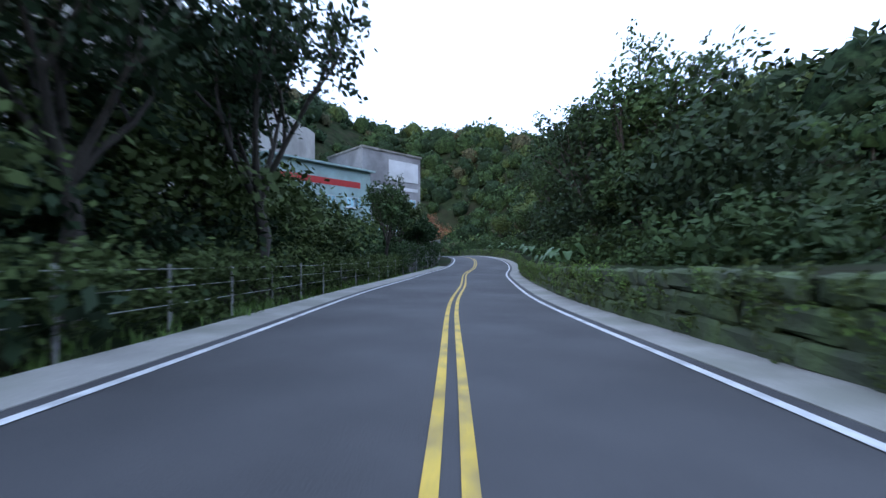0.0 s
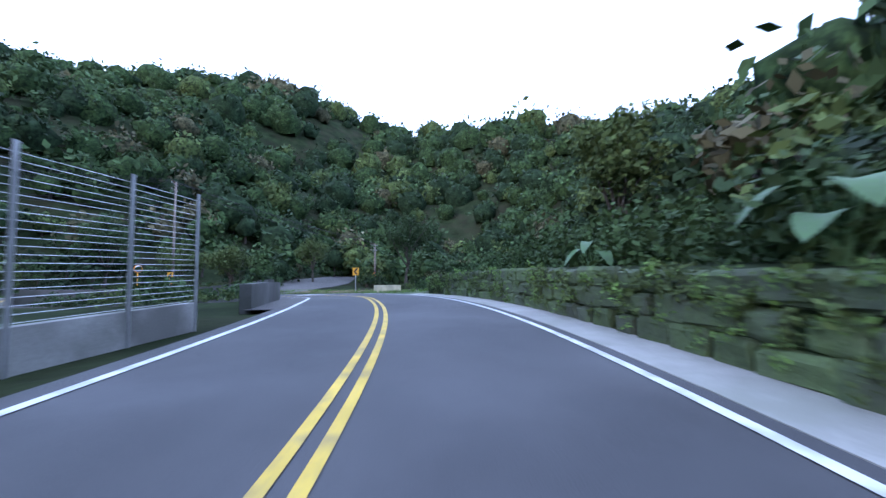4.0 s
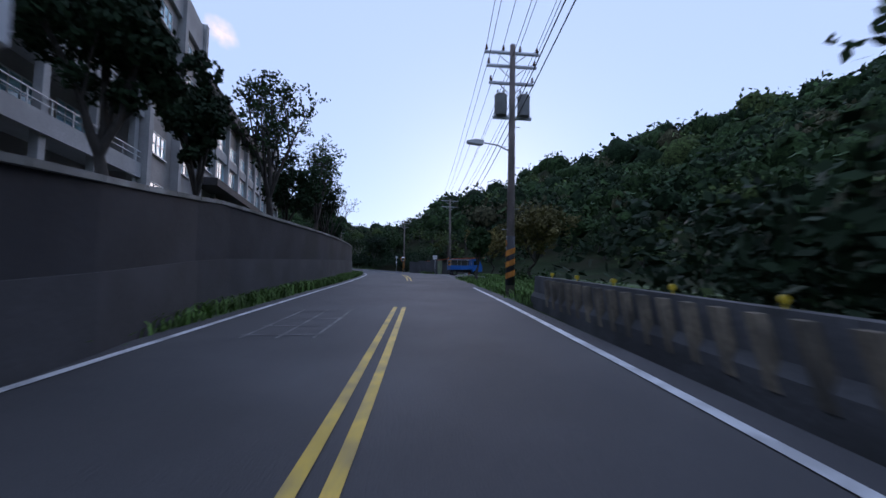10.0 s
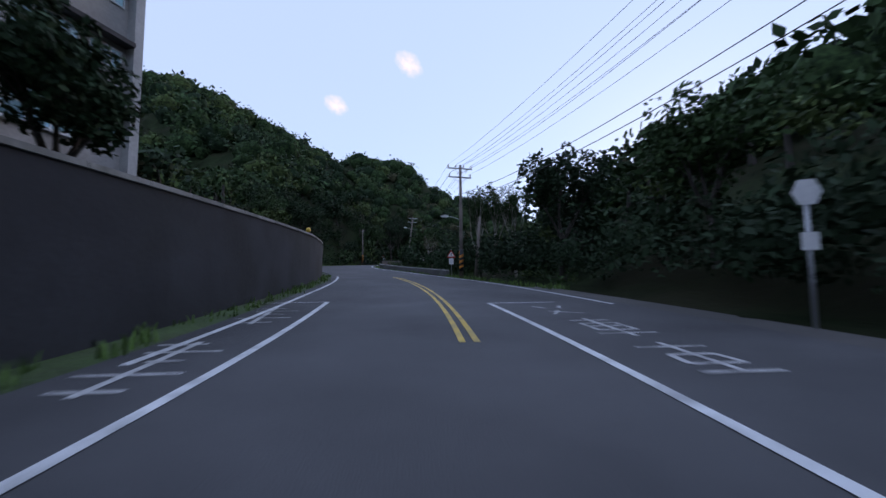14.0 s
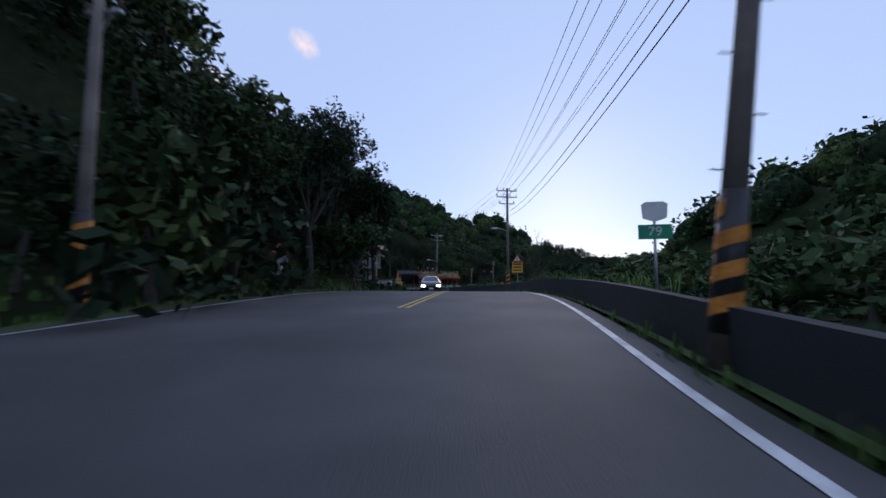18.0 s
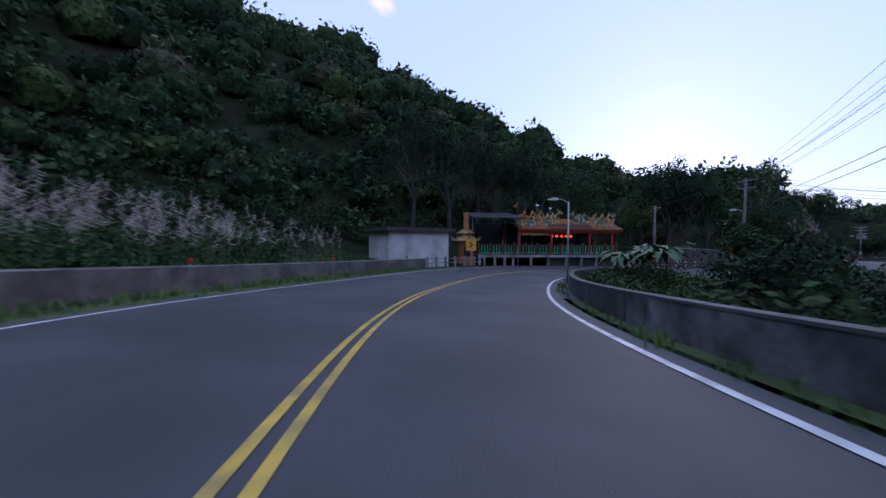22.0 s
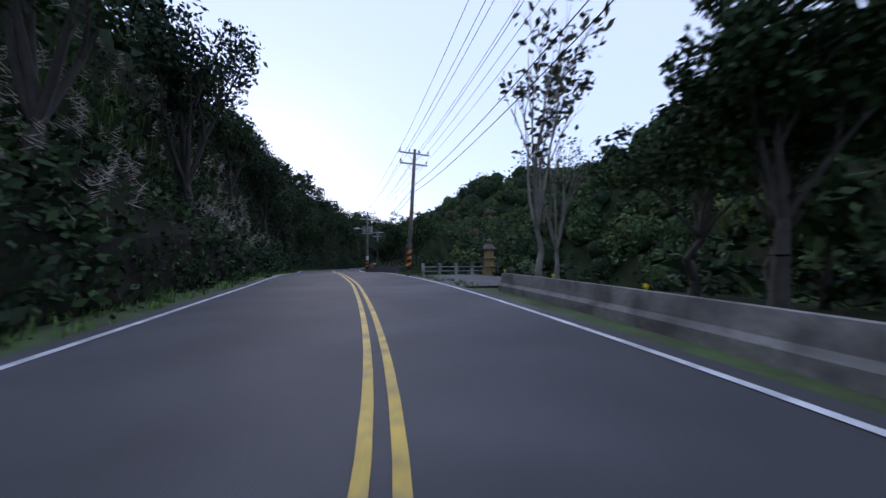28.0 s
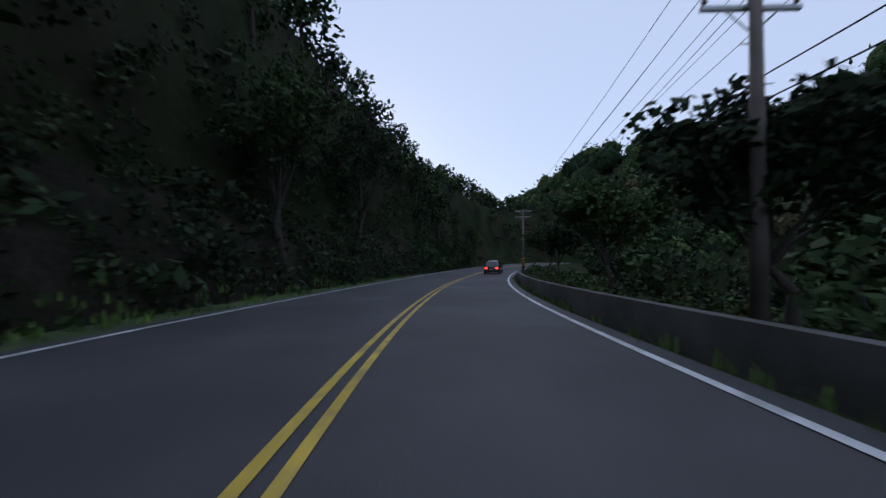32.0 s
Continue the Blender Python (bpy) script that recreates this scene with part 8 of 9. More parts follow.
# ---- vehicles ----
def wheel(parent, x, y, r, w=0.2):
    def tyre(bm):
        cyl(bm, (-w / 2, 0, 0), (w / 2, 0, 0), r, seg=20)
    ty = piece(("tyre", r, w), "wheel", tyre, M_TYRE, parent, Matrix.Translation((x, y, r)))

    def rim(bm):
        cyl(bm, (-w / 2 - 0.012, 0, 0), (w / 2 + 0.012, 0, 0), r * 0.62, seg=16)
    piece(("rim", r, w), "rim", rim, M_CHROME, ty, Matrix.Identity(4), "bright alloy rim")
    return ty


def car(m, rows, width, paint, label, category="car", tails=False, heads=False, axles=(-1.3, 1.35), r=0.32, group=""):
    """A car from rows of (y, belt height, roof height, roof half-width, sill) from tail to nose; +y is forward."""
    root = thing("car", m, label, category, group)
    hw = width / 2
    verts, faces = [], []
    for y, belt, roof, rw, sill, nar in rows:
        w = hw * nar
        half = [(w * 0.94, sill), (w, (sill + belt) * 0.5), (w * 0.97, belt), (rw, roof - 0.04 if roof > belt + 0.1 else roof), (rw * 0.6, roof)]
        verts += [(-x, y, z) for x, z in half] + [(x, y, z) for x, z in half[::-1]]
    k = 10
    for i in range(len(rows) - 1):
        for j in range(k):
            a, b = i * k + j, i * k + (j + 1) % k
            faces.append((a, b, b + k, a + k))
    faces += [tuple(range(k)), tuple(range((len(rows) - 1) * k, len(rows) * k))[::-1]]
    body = mesh_object("body", verts, faces, paint, root, "", smooth=False)
    bm = bmesh.new()
    bm.from_mesh(body.data)
    bmesh.ops.recalc_face_normals(bm, faces=bm.faces[:])
    bmesh.ops.bevel(bm, geom=[e for e in bm.edges if e.calc_face_angle(0) > 0.25], offset=0.03, segments=2, affect="EDGES", clamp_overlap=True)
    bm.to_mesh(body.data)
    bm.free()
    body.data.polygons.foreach_set("use_smooth", [True] * len(body.data.polygons))
    # glass: quads a little proud of the cabin between belt and roof
    cab = [q for q in rows if q[2] > q[1] + 0.15]

    def panel(name, quad, mat, label_, out):
        c = sum((Vector(v) for v in quad), Vector()) / 4
        inner = [c + (Vector(v) - c) * 0.86 + Vector(out) for v in quad]
        outer = [v - Vector(out) * 1.6 for v in inner]
        bm = bmesh.new()
        lo, hi = [bm.verts.new(v) for v in inner], [bm.verts.new(v) for v in outer]
        bm.faces.new(lo)
        bm.faces.new(hi[::-1])
        for i in range(4):
            bm.faces.new((lo[i], hi[i], hi[(i + 1) % 4], lo[(i + 1) % 4]))
        bmesh.ops.recalc_face_normals(bm, faces=bm.faces[:])
        part(name, bm, mat, root, label_)
    for sx in (-1, 1):
        for p, q in zip(cab[:-1], cab[1:]):
            panel("side_window", [(sx * hw * p[5] * 0.97, p[0], p[1]), (sx * hw * q[5] * 0.97, q[0], q[1]), (sx * q[3], q[0], q[2] - 0.04), (sx * p[3], p[0], p[2] - 0.04)], M_CARGLASS, "dark side window", (sx * 0.012, 0, 0.004))
    i0, i1 = rows.index(cab[0]), rows.index(cab[-1])
    for p, q, nm, out in ((rows[i0 - 1], cab[0], "rear_window", (0, -0.012, 0.008)), (rows[i1 + 1], cab[-1], "windscreen", (0, 0.012, 0.012))):
        wa, wb = min(hw * p[5] * 0.9, p[3] if p[2] > p[1] + 0.15 else 9), q[3]
        za = max(p[1], p[2])
        panel(nm, [(-wa, p[0], za), (wa, p[0], za), (wb, q[0], q[2] - 0.02), (-wb, q[0], q[2] - 0.02)], M_CARGLASS, "dark glass", out)
    for sx in (-1, 1):
        for y in axles:
            wheel(root, sx * (hw - 0.1), y, r)
        yb, yf = rows[0][0], rows[-1][0]
        zb, zf = (rows[0][1] + rows[0][4]) * 0.5 + 0.12, (rows[-1][1] + rows[-1][4]) * 0.5 + 0.1
        solid("tail_lamp", root, M_TAIL if tails else M_SIGN_R, (sx * hw * 0.66 - 0.15, sx * hw * 0.66 + 0.15, yb - 0.03, yb + 0.08, zb - 0.06, zb + 0.1), bevel=0.02, label="red tail lamp")
        solid("head_lamp", root, M_HEAD if heads else M_FRAME, (sx * hw * 0.66 - 0.17, sx * hw * 0.66 + 0.17, yf - 0.08, yf + 0.03, zf - 0.05, zf + 0.09), bevel=0.02, label="head lamp")
        solid("door_mirror", root, paint, (sx * (hw + 0.09) - 0.08, sx * (hw + 0.09) + 0.08, rows[i1][0] + 0.1, rows[i1][0] + 0.22, rows[i1][1] - 0.01, rows[i1][1] + 0.12), bevel=0.03)
    solid("rear_plate", root, M_SIGN_W, (-0.2, 0.2, yb - 0.035, yb + 0.02, zb - 0.22, zb - 0.08), label="pale plate with no readable marks")
    solid("front_plate", root, M_SIGN_W, (-0.2, 0.2, yf - 0.02, yf + 0.035, zf - 0.26, zf - 0.13), label="pale plate with no readable marks")
    solid("rear_bumper", root, M_BLACK, (-hw * 0.85, hw * 0.85, yb - 0.05, yb + 0.15, rows[0][4], rows[0][4] + 0.2), bevel=0.03)
    solid("grille", root, M_BLACK, (-hw * 0.45, hw * 0.45, yf - 0.1, yf + 0.02, zf - 0.12, zf + 0.08), bevel=0.02)
    return root


HATCH = [(-2.05, 0.75, 0.78, 0.6, 0.3, 0.86), (-1.95, 0.95, 1.0, 0.62, 0.25, 0.94), (-1.55, 0.97, 1.42, 0.55, 0.22, 0.98), (-0.6, 0.96, 1.5, 0.58, 0.2, 1.0), (0.35, 0.95, 1.46, 0.57, 0.2, 1.0), (1.1, 0.95, 0.99, 0.62, 0.2, 0.99), (1.75, 0.85, 0.88, 0.6, 0.22, 0.95), (2.05, 0.66, 0.68, 0.5, 0.28, 0.84)]
SEDAN = [(-2.45, 0.8, 0.83, 0.6, 0.32, 0.86), (-2.3, 0.97, 1.0, 0.66, 0.26, 0.95), (-1.7, 1.0, 1.03, 0.66, 0.22, 0.99), (-1.05, 0.99, 1.38, 0.56, 0.2, 1.0), (-0.2, 0.98, 1.45, 0.6, 0.2, 1.0), (0.55, 0.97, 1.38, 0.58, 0.2, 1.0), (1.3, 0.96, 0.99, 0.66, 0.2, 0.99), (2.1, 0.85, 0.88, 0.64, 0.22, 0.95), (2.45, 0.65, 0.67, 0.5, 0.3, 0.84)]
VAN = [(-2.2, 1.1, 1.75, 0.65, 0.35, 0.92), (-2.1, 1.1, 1.88, 0.7, 0.3, 0.97), (-0.6, 1.1, 1.92, 0.72, 0.26, 1.0), (0.9, 1.08, 1.88, 0.7, 0.26, 1.0), (1.6, 1.05, 1.1, 0.72, 0.26, 0.98), (2.2, 0.8, 0.83, 0.6, 0.32, 0.88)]
car(along(34.6, Y_at(34.6) - 1.7), HATCH, 1.78, M_CARBLACK, "black hatchback with red tail lamps lit on the road", tails=True)
car(along(19.95, 3.5, 0, 180), SEDAN, 1.86, M_CARDARK, "dark navy saloon with bright head lamps lit", heads=True, axles=(-1.45, 1.5))
car(along(3.7, 11.5, 0.2, 60), VAN, 1.7, M_CARWHITE, "white van parked in the yard", "van", axles=(-1.4, 1.45), group="parked vans")
car(along(4.05, 11.0, 0.2, 75), VAN, 1.7, M_CARWHITE, "white van parked beside the yard wall", "van", axles=(-1.4, 1.45), group="parked vans")
car(along(23.6, -26.0, -0.6, 60), HATCH, 1.7, M_CARYELLOW, "small yellow car parked below the road", axles=(-1.3, 1.35))
# blue flatbed truck with an open frame over the bed
ta = at(12.4, -6.2)
truck = thing("truck", pose(-55.9, 30.57, ta.z + 0.02, 0, 0, 83) @ Matrix.Scale(0.74, 4), "blue flatbed truck with an open steel frame over its bed", "truck")
bm = bmesh.new()
prism(bm, [(3.6, 0.5), (4.95, 0.5), (5.05, 1.0), (4.98, 1.35), (4.65, 2.15), (4.5, 2.25), (3.6, 2.25)], -0.85, 0.85, m=Matrix(((0, 1, 0, 0), (1, 0, 0, 0), (0, 0, 1, 0), (0, 0, 0, 1))))
bmesh.ops.bevel(bm, geom=bm.edges[:], offset=0.05, segments=2, affect="EDGES", clamp_overlap=True)
part("cab", bm, M_CARBLUE, truck, "blue cab")
solid("chassis", truck, M_BLACK, (-0.4, 0.4, 0.65, 4.6, 0.45, 0.75))
solid("bed_floor", truck, M_CARBLUE, (-0.95, 0.95, 0.5, 3.5, 0.8, 0.92))
for x in (-0.95, 0.91):
    solid("bed_side", truck, M_CARBLUE, (x, x + 0.04, 0.5, 3.5, 0.923, 1.35), bevel=0.008)
    solid("cab_window", truck, M_CARGLASS, (x * 0.9 - 0.01 if x < 0 else 0.853, -0.853 if x < 0 else 0.865, 3.8, 4.5, 1.4, 2.0))
solid("tailboard", truck, M_CARBLUE, (-0.9, 0.9, 0.5, 0.54, 0.923, 1.35))
solid("windscreen", truck, M_CARGLASS, (-0.7, 0.7, 4.78, 4.87, 1.42, 2.0))
for x in (-0.93, 0.93):
    for y in (0.55, 2.0, 3.45):
        bm = bmesh.new()
        cyl(bm, (x, y, 1.35), (x, y, 2.15), 0.025, seg=6)
        part("frame_post", bm, M_STEEL, truck)
    bm = bmesh.new()
    cyl(bm, (x, 0.55, 2.15), (x, 3.45, 2.15), 0.025, seg=6)
    part("frame_rail", bm, M_STEEL, truck)
for y in (0.55, 2.0, 3.45):
    bm = bmesh.new()
    cyl(bm, (-0.93, y, 2.15), (0.93, y, 2.15), 0.025, seg=6)
    part("frame_bow", bm, M_STEEL, truck)
for x in (-0.75, 0.75):
    for y in (1.15, 4.1):
        wheel(truck, x, y, 0.36, 0.22)
solid("head_lamp", truck, M_FRAME, (0.5, 0.75, 5.0, 5.06, 0.7, 0.9))
solid("head_lamp", truck, M_FRAME, (-0.75, -0.5, 5.0, 5.06, 0.7, 0.9))
for k in range(3):
    mb = thing("motorbike", along(3.95 + k * 0.06, 7.9, 0.1, 80 + 6 * k), "dark scooter parked beside the yard wall", "motorbike", "parked scooters")
    for y in (-0.6, 0.6):
        wheel(mb, 0, y, 0.25, 0.1)
    bm = bmesh.new()
    prism(bm, [(-0.85, 0.6), (-0.5, 0.45), (0.1, 0.3), (0.45, 0.35), (0.5, 0.95), (0.4, 1.0), (0.2, 0.45), (-0.1, 0.5), (-0.2, 0.78), (-0.85, 0.8)], -0.14, 0.14, m=Matrix(((0, 1, 0, 0), (1, 0, 0, 0), (0, 0, 1, 0), (0, 0, 0, 1))))
    part("body", bm, M_CARBLACK, mb)
    bm = bmesh.new()
    cyl(bm, (-0.3, 0.42, 1.05), (0.3, 0.42, 1.05), 0.02, seg=6)
    part("handlebar", bm, M_STEEL, mb)

# ---- single trees ----
def tubes(segs, k=6):
    """Tapered limbs: arrays of corners and quads from (start, end, radius, radius)."""
    verts, quads = [], []
    for i, (a, b, r0, r1) in enumerate(segs):
        d = (b - a).normalized()
        s = d.orthogonal().normalized()
        t = d.cross(s)
        for p, r in ((a, r0), (b, r1)):
            for j in range(k):
                w = 2 * math.pi * j / k
                verts.append(p + s * (math.cos(w) * r) + t * (math.sin(w) * r))
        o = i * 2 * k
        quads += [(o + j, o + (j + 1) % k, o + k + (j + 1) % k, o + k + j) for j in range(k)]
    return np.array([tuple(v) for v in verts]), np.array(quads)


def limbs(r, a, d, length, rad, depth, out, tips, spread_=0.6, droop=0.0):
    n = 3
    p = a
    for i in range(n):
        d = (d + Vector((r.uniform(-0.16, 0.16), r.uniform(-0.16, 0.16), r.uniform(-0.06, 0.1) - droop))).normalized()
        q = p + d * (length / n)
        out.append((p, q, rad * (1 - 0.2 * i), rad * (1 - 0.2 * (i + 1))))
        p = q
        if depth > 0 and i > 0:
            for _ in range(1 if i == 1 else 2):
                e = (d + Vector((r.uniform(-1, 1), r.uniform(-1, 1), r.uniform(-0.25, 0.75))) * spread_).normalized()
                limbs(r, p, e, length * r.uniform(0.5, 0.75), rad * 0.5, depth - 1, out, tips, spread_, droop)
    tips.append(p)


def tree(u, d, h, rad, mat, seed, label, leaves=68, leaf=0.112, bark=None, bare=0, base=0.0, name="tree", dense=True):
    """A tapered trunk with forking limbs, and leaf clumps on the twigs."""
    r = random.Random(seed)
    nr = np.random.default_rng(seed)
    p = at(u, d)
    z = float(ground_z(p.x, p.y)) - 0.05 if not base else p.z + base
    root = thing(name, pose(p.x, p.y, z), label, "tree", "trees by the road")
    out, tips = [], []
    th = h * (0.36 if not bare else 0.3)
    base_r = (0.011 if bare else 0.02) * h + 0.03
    a = Vector((0, 0, -0.5))
    for i in range(3):
        q = Vector((r.uniform(-0.12, 0.12) * (i + 1), r.uniform(-0.12, 0.12) * (i + 1), th * (i + 1) / 3))
        out.append((a, q, base_r * (1.25 - 0.2 * i), base_r * (1.05 - 0.2 * i)))
        a = q
    for k in range(5 if not bare else 4):
        an = 2 * math.pi * (k + r.uniform(-0.3, 0.3)) / (5 if not bare else 4)
        lean = r.uniform(0.35, 0.8)
        limbs(r, a, Vector((math.cos(an) * lean, math.sin(an) * lean, 1)).normalized(), (h - th) * r.uniform(0.5, 0.62), base_r * 0.55, 2 if not bare else 3, out, tips, 0.75 if not bare else 0.6)
    limbs(r, a, Vector((0, 0, 1)), (h - th) * 0.62, base_r * 0.6, 2, out, tips)
    hi = max(t.z for t in tips)
    wide = max(math.hypot(t.x, t.y) for t in tips)
    sx, sz = (rad * 0.85) / wide, (h * 0.95) / hi
    f = lambda v: Vector((v.x * sx, v.y * sx, v.z * (sz if v.z > 0 else 1)))
    v, q = tubes([(f(a_), f(b_), r0, r1) for a_, b_, r0, r1 in out], 5)
    part_ob = new("trunk", quads_mesh("trunk", v, q, bark or M_BARK, smooth=True))
    part_ob.parent = root
    if leaves:
        c = np.array([tuple(f(t)) for t in tips])
        if bare:
            c = c[:: max(1, int(bare))]
        s = nr.uniform(0.55, 1.0, len(c)) * rad * (0.36 if dense else 0.22)
        v, q = leaf_cards(c, s, leaves, (leaf / 0.36 / rad, leaf * 1.9 / 0.36 / rad) if dense else (leaf, leaf * 2), nr, clumps=4, low=-1)
        crown = new("crown", quads_mesh("crown", v, q, mat))
        crown.parent = root
    return root


M_OCHRE_LEAF = leaf_material("ochre_leaves", (0.15, 0.125, 0.045), (0.1, 0.095, 0.036))
G = "dark green broadleaf tree leaning over the road"
for k, (u, d, h, rad, mat, lb) in enumerate((
        (0.5, 7.6, 9.5, 4.4, M_LEAF_C, G), (0.95, 9.6, 9.0, 3.4, M_LEAF_A, G), (2.3, 8.6, 8.5, 3.2, M_LEAF_A, "green broadleaf tree above the roadside fence"), (2.7, 9.2, 7.5, 3.0, M_LEAF_B, "lighter green tree beside the concrete wall"),
        (3.05, 7.8, 6.2, 3.0, M_LEAF_A, "green tree before the concrete building"), (3.5, 8.4, 5.6, 2.6, M_LEAF_A, "green tree before the parked vans"),
        (1.3, -8.2, 7.0, 2.8, M_LEAF_A, G), (0.86, 6.6, 11.5, 4.2, M_LEAF_C, G), (2.0, -8.0, 12.5, 4.4, M_LEAF_C, G), (1.72, -7.6, 11.5, 4.4, M_LEAF_C, G), (1.45, -9.0, 13.0, 4.8, M_LEAF_A, G), (28.45, -8.4, 8.2, 3.0, M_LEAF_A, "dark tree hanging over the barrier"), (2.7, -7.6, 12, 4.3, M_LEAF_A, G), (3.3, -7.4, 14.5, 4.8, M_LEAF_C, G), (4.1, -8.2, 7.5, 3.2, M_LEAF_A, G), (4.9, -9.0, 7.0, 3.0, M_LEAF_B, "green tree on the mossy bank"),
        (9.55, -8.4, 13, 5.0, M_LEAF_C, "large dark broadleaf tree arching over the barrier"), (9.5, -7.4, 12.5, 4.8, M_LEAF_C, "large dark broadleaf tree arching over the barrier"), (10.3, -9.5, 8.0, 3.6, M_LEAF_A, "green tree below the barrier"), (8.98, -10.0, 12, 4.4, M_LEAF_C, "tall dark tree behind the barrier"), (9.25, -9.2, 13, 4.6, M_LEAF_C, "tall dark tree behind the barrier"), (8.75, -12.5, 13, 4.6, M_LEAF_A, "tall dark tree behind the pole"), (8.1, -14, 9.5, 4.0, M_LEAF_A, "green tree behind the bend sign"),
        (6.6, -18.5, 9.6, 4.8, M_LEAF_A, "tall spreading green tree beside the side road"), (7.45, -12.0, 5.5, 3.4, M_LEAF_B, "low light green tree behind the bend mirror"), (7.75, -14.0, 6.5, 3.6, M_LEAF_B, "low light green tree behind the bend sign"), (7.2, -25.0, 7.0, 3.8, M_LEAF_B, "light green tree beside the side road"), (11.75, -8.4, 5.8, 3.5, M_OCHRE_LEAF, "ochre-green rounded tree in the roadside field"), (11.6, -3.9, 3.6, 1.1, M_LEAF_A, "dark narrow bushy tree at the road's edge"), (12.75, -11.0, 5.2, 3.2, M_OCHRE_LEAF, "ochre-green rounded tree behind the parked truck"),
        (14.7, -11.5, 7.0, 3.8, M_LEAF_A, "dark tree behind the bus stop"), (15.15, -9.8, 7.5, 3.2, M_LEAF_C, "dark tree beside the road"), (16.6, -9.5, 6.5, 3.2, M_LEAF_A, "green tree beyond the low wall"),
        (25.85, 9.8, 14, 5.4, M_LEAF_C, "tall dark tree above the stone retaining wall"), (26.2, 8.8, 11, 4.2, M_LEAF_A, "green tree above the stone wall"), (25.98, 8.2, 11.5, 3.4, M_LEAF_C, "tall dark tree above the stone retaining wall"), (26.7, 7.8, 8.0, 3.4, M_LEAF_A, "green tree above the stone wall"), (25.98, 12.0, 13.5, 5.0, M_LEAF_A, "green tree above the stone wall"),
        (25.2, 13.0, 12, 5.0, M_LEAF_A, "green tree behind the temple stairs"), (25.68, 12.5, 8.5, 3.4, M_LEAF_B, "light green tree above the concrete stairs"), (24.45, 27.0, 20, 7.0, M_LEAF_C, "tall dark tree behind the temple roof"), (24.62, 24.0, 18, 6.0, M_LEAF_C, "tall dark tree behind the temple roof"), (24.9, 23.0, 15, 5.5, M_LEAF_C, "tall dark tree behind the temple roof"), (25.02, 20.0, 17, 6.0, M_LEAF_C, "tall dark tree behind the temple roof"), (25.15, 22.0, 16, 5.5, M_LEAF_A, "tall dark tree behind the temple roof"), (24.84, 25.0, 19, 6.5, M_LEAF_C, "tall dark tree behind the temple roof"), (28.75, -11.5, 7.5, 3.8, M_LEAF_A, "tall dark tree behind the barrier"), (25.3, -9.5, 5.0, 2.6, M_LEAF_A, "green tree beyond the low wall"), (26.9, -9.5, 7.0, 3.4, M_LEAF_B, "light green tree beyond the grass"),
        (28.5, -9.5, 6.5, 3.2, M_LEAF_A, "dark tree beside the barrier"), (27.6, -9.0, 9.5, 4.2, M_LEAF_A, "green tree reaching over the grass"), (31.1, -8.0, 8.6, 3.6, M_LEAF_A, "green tree behind the low wall"), (30.75, -8.8, 7.6, 3.0, M_LEAF_A, "green tree behind the low wall"), (31.8, -8.2, 7.0, 3.2, M_LEAF_A, "green tree behind the low wall"), (32.5, -7.4, 5.8, 2.8, M_LEAF_C, "dark tree behind the low wall"),
        (33.1, -7.2, 5.8, 2.8, M_LEAF_A, "green tree behind the low wall"), (33.8, -6.8, 5.2, 2.6, M_LEAF_C, "dark tree behind the low wall"), (34.6, -6.8, 5.8, 2.8, M_LEAF_A, "green tree at the bend"),
        *[(28.7 + 0.72 * j, 8.4 + 0.5 * (j % 3), (11.4 if j < 3 else 10.6) + 1.2 * (j % 2), 3.9 if j < 3 else 4.0, M_LEAF_C if j % 2 else M_LEAF_A, "dark tree rooted on top of the road cut") for j in range(8)], (17.6, 11.5, 9.0, 4.0, M_LEAF_C, "dark tree on the steep slope"), (17.0, 11.0, 8.0, 3.6, M_LEAF_A, "dark tree on the steep slope"), (18.9, 11.5, 8.5, 4.0, M_LEAF_A, "dark tree on the steep slope"), (19.3, 10.6, 12, 4.2, M_LEAF_C, "tall dark tree beside the grey house"), (19.65, 11.6, 12.5, 4.2, M_LEAF_C, "tall dark tree beside the grey house"), (19.5, 8.6, 5.0, 2.6, M_LEAF_A, "dark tree beside the grey house"), (19.82, 8.3, 10.5, 3.2, M_LEAF_C, "tall dark tree beside the grey house"), (19.95, 11.0, 11.5, 3.6, M_LEAF_C, "tall dark tree beside the grey house"))):
    tree(u, d, h, rad, mat, 100 + k, lb)
tree(3.95, 7.6, 6.6, 3.6, material("rust_red_leaves", (0.3, 0.11, 0.05), rough=0.6, vary=0.3, scale=0.3, fine=2, bump=0, island=0.4), 150, "small tree with rust-red autumn leaves", leaves=50, leaf=0.07)
